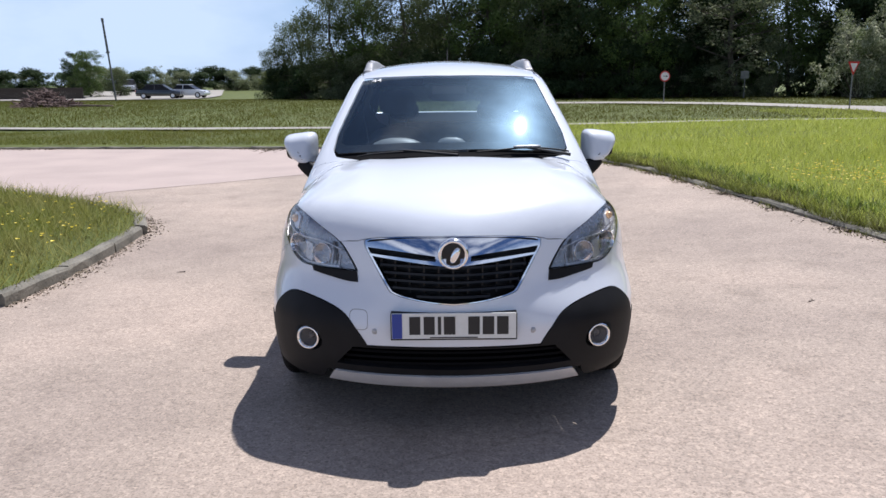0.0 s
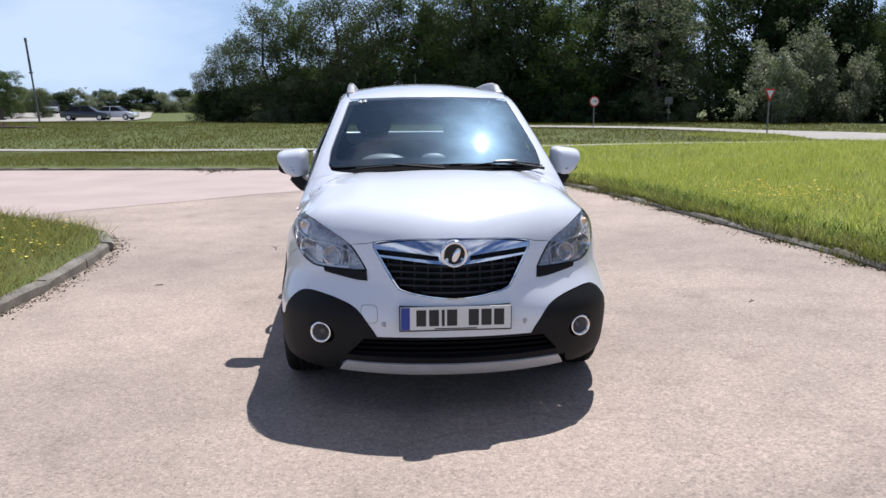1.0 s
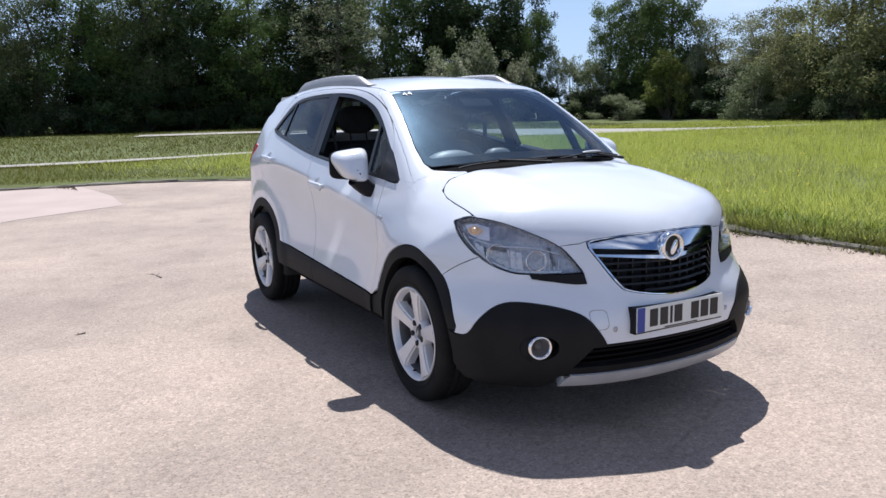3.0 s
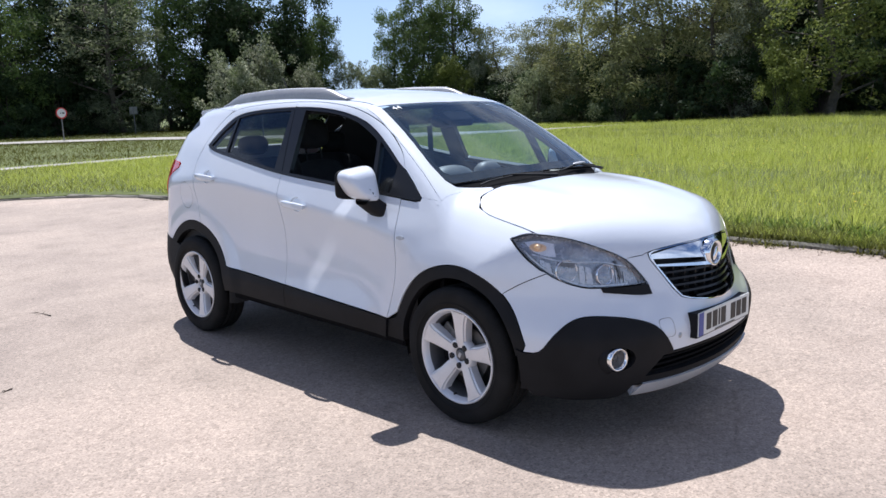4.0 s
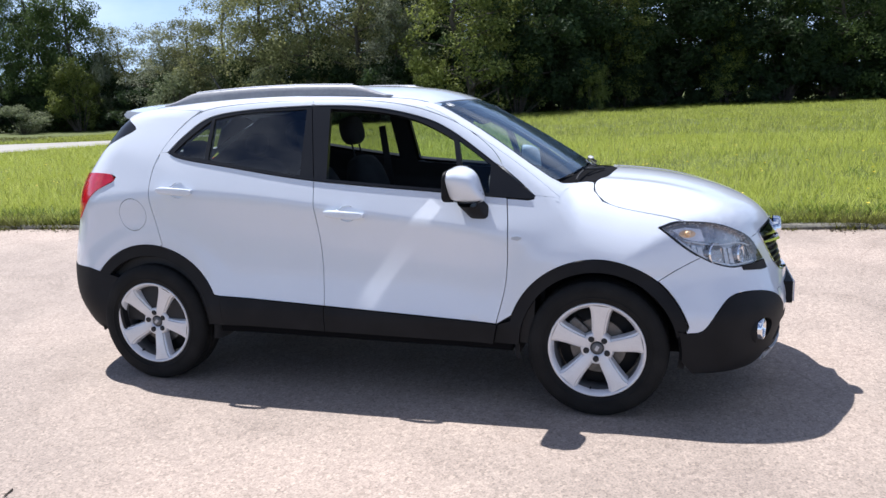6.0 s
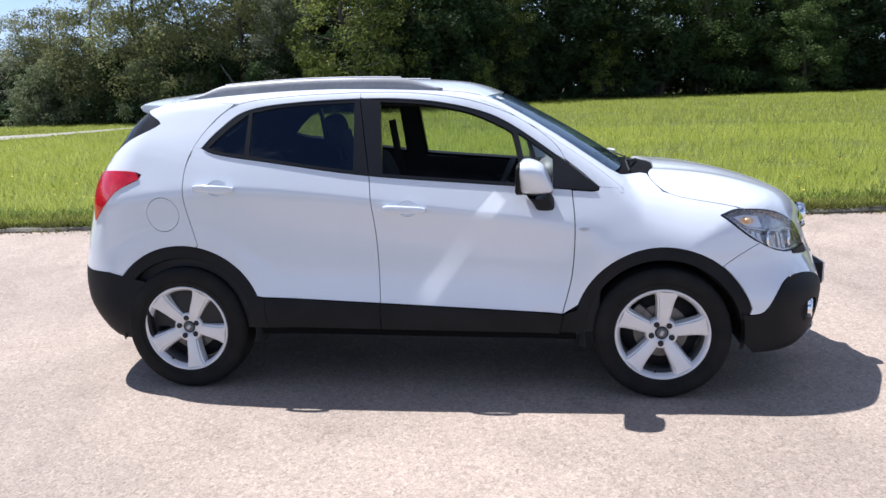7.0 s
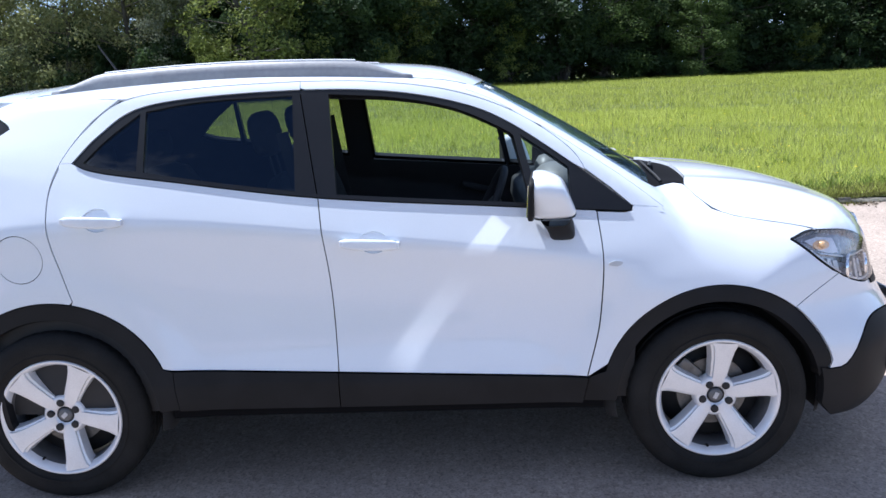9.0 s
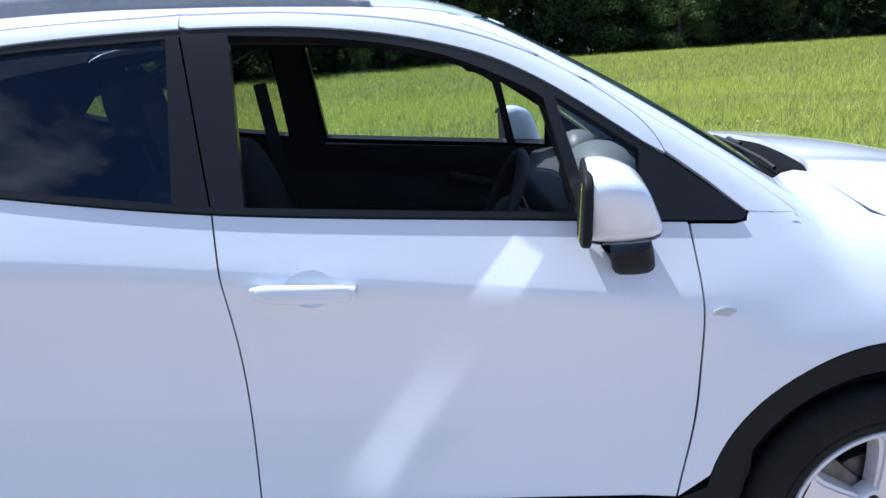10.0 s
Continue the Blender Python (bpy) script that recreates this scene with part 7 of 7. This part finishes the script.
def cabin():
    for flip in (False, True):
        lining = ring([(0.32, 0.34), (0.30, 0.9), (0.42, 1.06)], [(0.62, 1.29)], curve((0.80, 1.425), (1.0, 1.52), (1.3, 1.575), (1.6, 1.59), (2.0, 1.575), (2.3, 1.54), (2.62, 1.50)), [(2.98, 1.28), (3.15, 1.15), (3.2, 0.9), (3.15, 0.5), (2.9, 0.34)])
        grown = [ring(curve((1.475, 1.545), (1.2, 1.525), (0.98, 1.48), (0.80, 1.40), (0.76, 1.37)), [(0.69, 1.105)], curve((0.69, 1.105), (1.0, 1.128), (1.44, 1.160))),
                 ring(curve((0.738, 1.380), (0.635, 1.314), (0.538, 1.255)), [(0.536, 1.09), (0.675, 1.102)]),
                 ring(curve((1.59, 1.55), (1.95, 1.54), (2.172, 1.51)), [(2.168, 1.275)], curve((2.168, 1.275), (1.9, 1.23), (1.575, 1.184))),
                 ring(curve((2.176, 1.506), (2.31, 1.41), (2.40, 1.327)), curve((2.40, 1.327), (2.30, 1.292), (2.178, 1.277)))]
        lay("side_lining", "side", lining, M_TRIM, CAR, holes=grown, step=0.05, lift=-0.045, thick=0.0, flip=flip, label="dark cabin lining and door cards")
        # armrest, pull and speaker on the door card
        s = 1 if flip else -1
        part("armrest", block((0.07, 0.55, 0.05), 0.015, (s * 0.755, 1.05, 0.86), (2, 0, 0)), M_TRIM, CAR)
        part("door_pull", block((0.03, 0.20, 0.035), 0.012, (s * 0.768, 0.85, 0.96), (14, 0, 0)), M_TRIM, CAR)
    roof_in = [(-0.50, 0.98), (0.50, 0.98), (0.50, 2.64), (-0.50, 2.64)]
    lay("headlining", "top", roof_in, M_TRIM, CAR, step=0.08, lift=-0.035, thick=0.0, label="dark roof lining")
    # dashboard
    bm = bmesh.new()
    slab(bm, [(0.30, 0.70), (0.27, 1.02), (0.32, 1.085), (0.46, 1.095), (0.60, 1.075), (0.67, 1.03), (0.68, 0.95), (0.64, 0.84), (0.60, 0.6)], -0.69, 0.69)
    dash = part("dashboard", finish(bm, 0.02), M_DASH, CAR, "dark plastic dashboard", smooth=True)
    dash.data.set_sharp_from_angle(angle=radians(40))
    # hood and vent carry the painted sun on the dark dashboard
    part("instrument_hood", pillow((0.185, 0.10, 0.115), 2.3, (-0.305, 0.55, 1.10), (-8, 0, 0), 12), M_DASH_SUN_TONE, dash, smooth=True)
    part("speaker_grille", pillow((0.15, 0.06, 0.012), 2.4, (-0.37, 0.37, 1.092), n=10), M_DASH, dash, smooth=True)
    part("centre_vent", pillow((0.10, 0.06, 0.115), 3, (0.01, 0.55, 1.10), n=10), M_DASH_SUN_TONE, dash, smooth=True)
    # steering wheel
    sw = empty("steering_wheel", pose(-0.37, 0.85, 1.03, -66, 0, 0))
    sw.parent = CAR
    tagged(sw, "black three-spoke steering wheel")
    bm = bmesh.new()
    rings = []
    for k in range(40):
        a = 2 * math.pi * k / 40
        rings.append([bm.verts.new(((0.185 + 0.016 * math.cos(b)) * math.cos(a), (0.185 + 0.016 * math.cos(b)) * math.sin(a), 0.016 * math.sin(b))) for b in np.linspace(0, 2 * math.pi, 10, endpoint=False)])
    for a, b in zip(rings, rings[1:] + rings[:1]):
        for k in range(10):
            bm.faces.new((a[k], a[(k + 1) % 10], b[(k + 1) % 10], b[k]))
    part("wheel_rim", bm, M_TRIM, sw, smooth=True)
    part("airbag", pillow((0.075, 0.065, 0.03), 3, (0, 0, -0.02), n=10), M_TRIM, sw, smooth=True)
    for a in (0, 90, 180):
        part("wheel_spoke", block((0.13, 0.035, 0.014), 0.005, (0.11 * math.cos(radians(a)), 0.11 * math.sin(radians(a)), -0.015), (0, 0, a)), M_GREY_RAIL, sw)
    bm = bmesh.new()
    tapered(bm, (0, 0, -0.03), (0, 0, -0.28), 0.05, 0.07, 12)
    part("column", bm, M_TRIM, sw, smooth=True)

    def seat(x, y):
        st = empty("car_seat", pose(x, y, 0.40))
        st.parent = CAR
        tagged(st, "black cloth front seat with a headrest")
        part("seat_cushion", pillow((0.25, 0.26, 0.09), 3.5, (0, 0.0, 0.16), (6, 0, 0), 14), M_SEAT, st, smooth=True)
        part("seat_back", pillow((0.245, 0.085, 0.33), 3.2, (0, 0.33, 0.50), (-17, 0, 0), 16), M_SEAT, st, smooth=True)
        part("headrest", pillow((0.135, 0.055, 0.095), 3.0, (0, 0.475, 0.985), (-12, 0, 0), 12), M_SEAT, st, smooth=True)
        for dx in (-0.06, 0.06):
            bm = bmesh.new()
            tapered(bm, (dx, 0.43, 0.78), (dx, 0.47, 0.96), 0.006, 0.006, 8)
            part("headrest_post", bm, M_TRIM, st)

    seat(-0.37, 1.30), seat(0.37, 1.30)
    bench = empty("rear_bench", pose(0, 2.05, 0.40))
    bench.parent = CAR
    tagged(bench, "black cloth rear bench")
    part("bench_cushion", pillow((0.62, 0.25, 0.09), 5, (0, 0, 0.18), n=14), M_SEAT, bench, smooth=True)
    part("bench_back", pillow((0.62, 0.08, 0.32), 5, (0, 0.33, 0.50), (-18, 0, 0), 14), M_SEAT, bench, smooth=True)
    for dx in (-0.36, 0.36):
        part("headrest", pillow((0.12, 0.045, 0.07), 3, (dx, 0.45, 0.90), n=10), M_SEAT, bench, smooth=True)
    part("parcel_shelf", block((1.15, 0.42, 0.025), 0.01, (0, 2.78, 1.13)), M_TRIM, CAR)
    part("cabin_floor", block((1.40, 2.3, 0.04), 0.01, (0, 1.6, 0.40)), M_TRIM, CAR)
    part("centre_console", block((0.20, 0.9, 0.24), 0.03, (0, 1.1, 0.54)), M_TRIM, CAR)
    mir = part("inner_mirror", pillow((0.125, 0.03, 0.042), 3.4, (0.0, 0.87, 1.455), (8, 0, 0), 12), M_COWL, CAR, "black inside mirror and sensor pod", smooth=True)
    part("sensor_pod", block((0.21, 0.11, 0.05), 0.015, (0.0, 0.785, 1.468), (30, 0, 0)), M_COWL, mir)
    for x in (-0.31, 0.27):
        part("sun_visor", block((0.30, 0.012, 0.12), 0.005, (x, 1.03, 1.53), (70, 0, 0)), M_TRIM, CAR)
    # seat belts
    for s in (-1, 1):
        part("belt", block((0.004, 0.05, 0.62), 0.001, (s * 0.575, 1.60, 1.10), (-10, s * 8, 0)), M_TRIM, CAR)
    # marker figures on the screen
    fc = bpy.data.curves.new("screen_mark", "FONT")
    fc.body, fc.size, fc.extrude = "44", 0.062, 0.0005
    txt = new("screen_mark_text", fc)
    bpy.context.view_layer.update()
    me = bpy.data.meshes.new_from_object(txt)
    bpy.data.objects.remove(txt)
    q = onto("top", [(-0.47, 0.845)])
    n = Vector(skin_normal(q)[0])
    right = Vector((1, 0, 0)) - n * n.x
    right.normalize()
    m = Matrix((right, n.cross(right), n)).transposed().to_4x4()
    m.translation = Vector(q[0]) + n * 0.002 - n.cross(right) * 0.03
    ob = part("screen_mark", me, M_WHITE, CAR, "white marker figures on the windscreen")
    ob.matrix_basis = m


cabin()


# ---- signs, mast, parked cars and the brush pile ----
M_POST = surface("galvanised", (0.16, 0.16, 0.16), (0.26, 0.26, 0.25), 6, 0.5, metal=0.6)
M_SIGN_RED = surface("sign_red", (0.50, 0.03, 0.03), (0.6, 0.06, 0.05), 10, 0.4)
M_SIGN_WHITE = surface("sign_white", (0.62, 0.62, 0.6), (0.72, 0.72, 0.7), 10, 0.4)
M_MAST = surface("mast_steel", (0.11, 0.11, 0.12), (0.17, 0.17, 0.18), 3, 0.6)
M_FENCE = surface("dark_fence_wood", (0.035, 0.028, 0.022), (0.07, 0.055, 0.045), 3, 0.9)
M_BRUSH = surface("dead_branches", (0.09, 0.055, 0.05), (0.24, 0.17, 0.15), 2, 0.9, random_hue=0.2)
M_CAR_BLACK = surface("black_paint", (0.008, 0.009, 0.012), (0.014, 0.015, 0.02), 3, 0.2, coat=1.0)
M_CAR_SILVER = surface("silver_paint", (0.42, 0.45, 0.5), (0.52, 0.55, 0.6), 3, 0.3, metal=0.3, coat=1.0)
M_CAR_WHITE = surface("pale_paint", (0.7, 0.71, 0.74), (0.78, 0.79, 0.81), 3, 0.3, coat=1.0)


def upright(name, x, y, high, r=0.03):
    bm = bmesh.new()
    tapered(bm, (0, 0, -0.3), (0, 0, high), r, r, 10)
    ob = empty(name, pose(x, y, float(land_height(x, y)) + 0.1))
    part("post", bm, M_POST, ob, smooth=True)
    return ob


def disc_plate(r, sides, depth=0.012, turn=0.0):
    bm = bmesh.new()
    a = [bm.verts.new((r * math.sin(2 * math.pi * k / sides + turn), -depth / 2, r * math.cos(2 * math.pi * k / sides + turn))) for k in range(sides)]
    b = [bm.verts.new((v.co.x, depth / 2, v.co.z)) for v in a]
    bm.faces.new(a), bm.faces.new(b[::-1])
    for k in range(sides):
        bm.faces.new((a[k], b[k], b[(k + 1) % sides], a[(k + 1) % sides]))
    bmesh.ops.recalc_face_normals(bm, faces=bm.faces)
    return bm


def signs():
    s = upright("road_sign", 12.66, 42.3, 1.75)
    tagged(s, "round red-rimmed road sign on a grey post", "sign")
    g = 1.5
    for nm, r, mat, dy in (("sign_plate", 0.30, M_SIGN_RED, 0), ("sign_face", 0.235, M_SIGN_WHITE, -0.012)):
        ob = part(nm, disc_plate(r, 36), mat, s)
        ob.matrix_basis = pose(0, -0.045 + dy, g, 0, 0, 6)
    for x in (-0.085, 0.085):
        part("sign_symbol", block((0.11, 0.006, 0.07), 0.01, (x, -0.068, g)), M_INK, s)
    s = upright("give_way_sign", 16.84, 29.3, 1.95)
    tagged(s, "inverted triangular give-way sign on a grey post", "sign")
    for nm, r, mat, dy in (("sign_plate", 0.37, M_SIGN_RED, 0), ("sign_face", 0.23, M_SIGN_WHITE, -0.012)):
        ob = part(nm, disc_plate(r, 3, turn=math.pi), mat, s)
        ob.matrix_basis = pose(0, -0.045 + dy, 1.78, 0, 0, 20)
    s = upright("sign_back", 20.2, 50.2, 1.7)
    tagged(s, "grey back of a road sign beside the road", "sign")
    part("sign_plate", block((0.55, 0.015, 0.5), 0.004, (0, 0.045, 1.55)), M_POST, s)
    s = upright("marker_post", 45.0, -23.3, 1.5, 0.05)
    tagged(s, "thin wooden post at the field edge", "post")
    part("cross_piece", block((0.30, 0.03, 0.25), 0.006, (0, -0.06, 1.4)), M_FENCE, s)


signs()


def mast():
    x, y = -31.0, 72.0
    m = empty("mast", pose(x, y, float(land_height(x, y)) + 0.1, 0, -4.5, 0))
    tagged(m, "tall grey steel mast leaning slightly", "mast")
    bm = bmesh.new()
    tapered(bm, (0, 0, -0.4), (0, 0, 4.5), 0.09, 0.08, 10), tapered(bm, (0, 0, 4.5), (0, 0, 7.5), 0.11, 0.09, 10)
    part("pole", bm, M_MAST, m, smooth=True)
    part("collar", block((0.3, 0.3, 0.12), 0.02, (0, 0, 4.5)), M_MAST, m)
    part("head", block((0.2, 0.2, 0.4), 0.04, (0, 0, 7.4)), M_MAST, m)


mast()


def brush_pile():
    x, y = -26.8, 50.0
    rnd = random.Random(3)
    p = empty("brush_pile", pose(x, y, float(land_height(x, y)) + 0.05))
    tagged(p, "heap of cut reddish-grey branches on the grass", "brush pile", kind="stuff")
    bm = bmesh.new()
    for _ in range(520):
        a, r = rnd.uniform(0, 6.28), rnd.random() ** 0.7 * 2.1
        h = max(0.05, 1.35 * (1 - r / 2.3)) * rnd.uniform(0.2, 1.0)
        c = Vector((r * math.cos(a), 0.7 * r * math.sin(a), h))
        d = Vector((rnd.uniform(-1, 1), rnd.uniform(-1, 1), rnd.uniform(-0.5, 0.4))) * rnd.uniform(0.2, 0.75)
        tapered(bm, c - d, c + d, 0.045, 0.02, 4)
    part("branch_heap", bm, M_BRUSH, p)
    tagged(part("log", block((2.8, 0.2, 0.14), 0.04, (3.3, -0.6, 0.12), (0, 2, 4)), M_BRUSH, p), "long pale branch")


brush_pile()


def far_car(x, y, turn, paint, label, tall=1.45, long=4.4):
    """A parked car: body with wheels, glasshouse and lamps."""
    c = empty("parked_car", pose(x, y, float(land_height(x, y)) + 0.18, 0, 0, turn))
    tagged(c, label, "car", "cars parked beyond the meadow")
    h = long / 2
    bm = bmesh.new()
    slab(bm, [(-h, 0.42), (-h + 0.05, 0.68), (-h + 0.5, 0.82), (-h + 1.25, 0.92), (h - 0.7, 0.96), (h - 0.08, 0.86), (h, 0.5), (h - 0.1, 0.28), (-h + 0.15, 0.26)], -0.86, 0.86)
    part("body", finish(bm, 0.07), paint, c, smooth=True).data.set_sharp_from_angle(angle=radians(45))
    bm = bmesh.new()
    low = [(-h + 1.05, 0.90), (h - 0.55, 0.93)]
    a = [bm.verts.new((sx * 0.80, q[0], q[1])) for sx in (-1, 1) for q in low]
    b = [bm.verts.new((sx * 0.60, q, tall - 0.02)) for sx in (-1, 1) for q in (-h + 1.95, h - 1.15)]
    for f in ((a[0], a[1], b[1], b[0]), (a[2], b[2], b[3], a[3]), (a[0], b[0], b[2], a[2]), (a[1], a[3], b[3], b[1])):
        bm.faces.new(f)
    part("window_glass", finish(bm), M_GLOSSBLACK, c)
    part("roof", block((1.24, long - 2.95, 0.06), 0.025, (0, 0.4, tall)), paint, c)
    for sx in (-1, 1):
        part("door_pillar", block((0.03, 0.08, 0.6), 0.01, (sx * 0.71, 0.35, 1.17), (0, -sx * 19, 0)), paint, c)
        for sy in (-h + 0.82, h - 0.85):
            v, f = lathe([(0.0, 0.07), (0.19, 0.09), (0.21, 0.10), (0.31, 0.08), (0.32, 0.0), (0.31, -0.1)], 28)
            wv = [(p[0] if sx < 0 else -p[0], p[1], p[2]) for p in v]
            w = part("wheel", mesh_from("wheel", wv, f), M_RUBBER, c)
            w.matrix_basis = pose(sx * 0.80, sy, 0.31)
            v, f = lathe([(0.0, 0.085), (0.17, 0.098), (0.195, 0.1)], 20)
            r = part("rim", mesh_from("rim", [(p[0] if sx < 0 else -p[0], p[1], p[2]) for p in v], f), M_ALLOY, w)
        part("head_lamp", block((0.32, 0.1, 0.14), 0.03, (sx * 0.62, -h + 0.08, 0.66)), M_BOWL, c)
        part("tail_lamp", block((0.22, 0.1, 0.2), 0.03, (sx * 0.70, h - 0.06, 0.75)), M_RED, c)


far_car(-30.3, 82.0, 94, M_CAR_BLACK, "black estate car parked beyond the meadow", 1.46, 4.7)
far_car(-28.0, 84.5, 84, M_CAR_WHITE, "pale car parked behind the black one", 1.42, 4.3)
far_car(-42.9, 106.0, 15, M_CAR_SILVER, "silver people carrier parked facing the meadow", 1.62, 4.4)
far_car(-21.5, 108.0, 80, M_CAR_WHITE, "white car parked far away", 1.42, 4.3)
far_car(-15.5, 104.0, 92, M_CAR_SILVER, "silver car parked near the trees", 1.42, 4.3)
far_car(-12.3, 104.0, 88, M_CAR_WHITE, "white car parked near the trees", 1.42, 4.3)


def fence():
    f = empty("fence", pose(-66, 86, -0.25))
    tagged(f, "dark close-boarded wooden fence along the hedge", "fence", kind="structure")
    me = None
    for k in range(120):
        if me is None:
            ob = part("board", block((0.20, 0.03, 1.5), 0.004, (0, 0, 0)), M_FENCE, f)
            me = ob.data
        else:
            ob = new("board", me)
            ob.parent = f
        ob.matrix_basis = pose(k * 0.215, 0, 0.75 + 0.02 * math.sin(k * 1.7))
    for z in (0.35, 1.15):
        part("rail", block((26, 0.06, 0.09), 0.01, (12.9, 0.045, z)), M_FENCE, f)


fence()


def twig(x, y, turn, long):
    """A small dry forked twig lying on the tarmac."""
    rnd = random.Random(int(turn))
    bm = bmesh.new()
    p = Vector((0, 0, 0.006))
    for k in range(4):
        q = p + Vector((rnd.uniform(-0.2, 0.2) * long / 4, long / 4, rnd.uniform(-0.003, 0.003)))
        tapered(bm, p, q, 0.005 - 0.001 * k, 0.004 - 0.001 * k, 5)
        if k in (1, 2):
            tapered(bm, q, q + Vector((rnd.choice((-1, 1)) * long * 0.25, long * 0.16, 0.006)), 0.003, 0.001, 5)
        p = q
    ob = part("twig", bm, M_BARK)
    ob.matrix_world = pose(x, y, float(land_height(x, y)), 0, 0, turn)
    tagged(ob, "small dry brown twig lying on the tarmac", "twig", "twigs on the tarmac")


for tx, ty, ta, tl in ((-1.43, 3.9, 20, 0.22), (-2.2, 2.3, 110, 0.07), (2.4, 1.0, 310, 0.08)):
    twig(tx, ty, ta, tl)
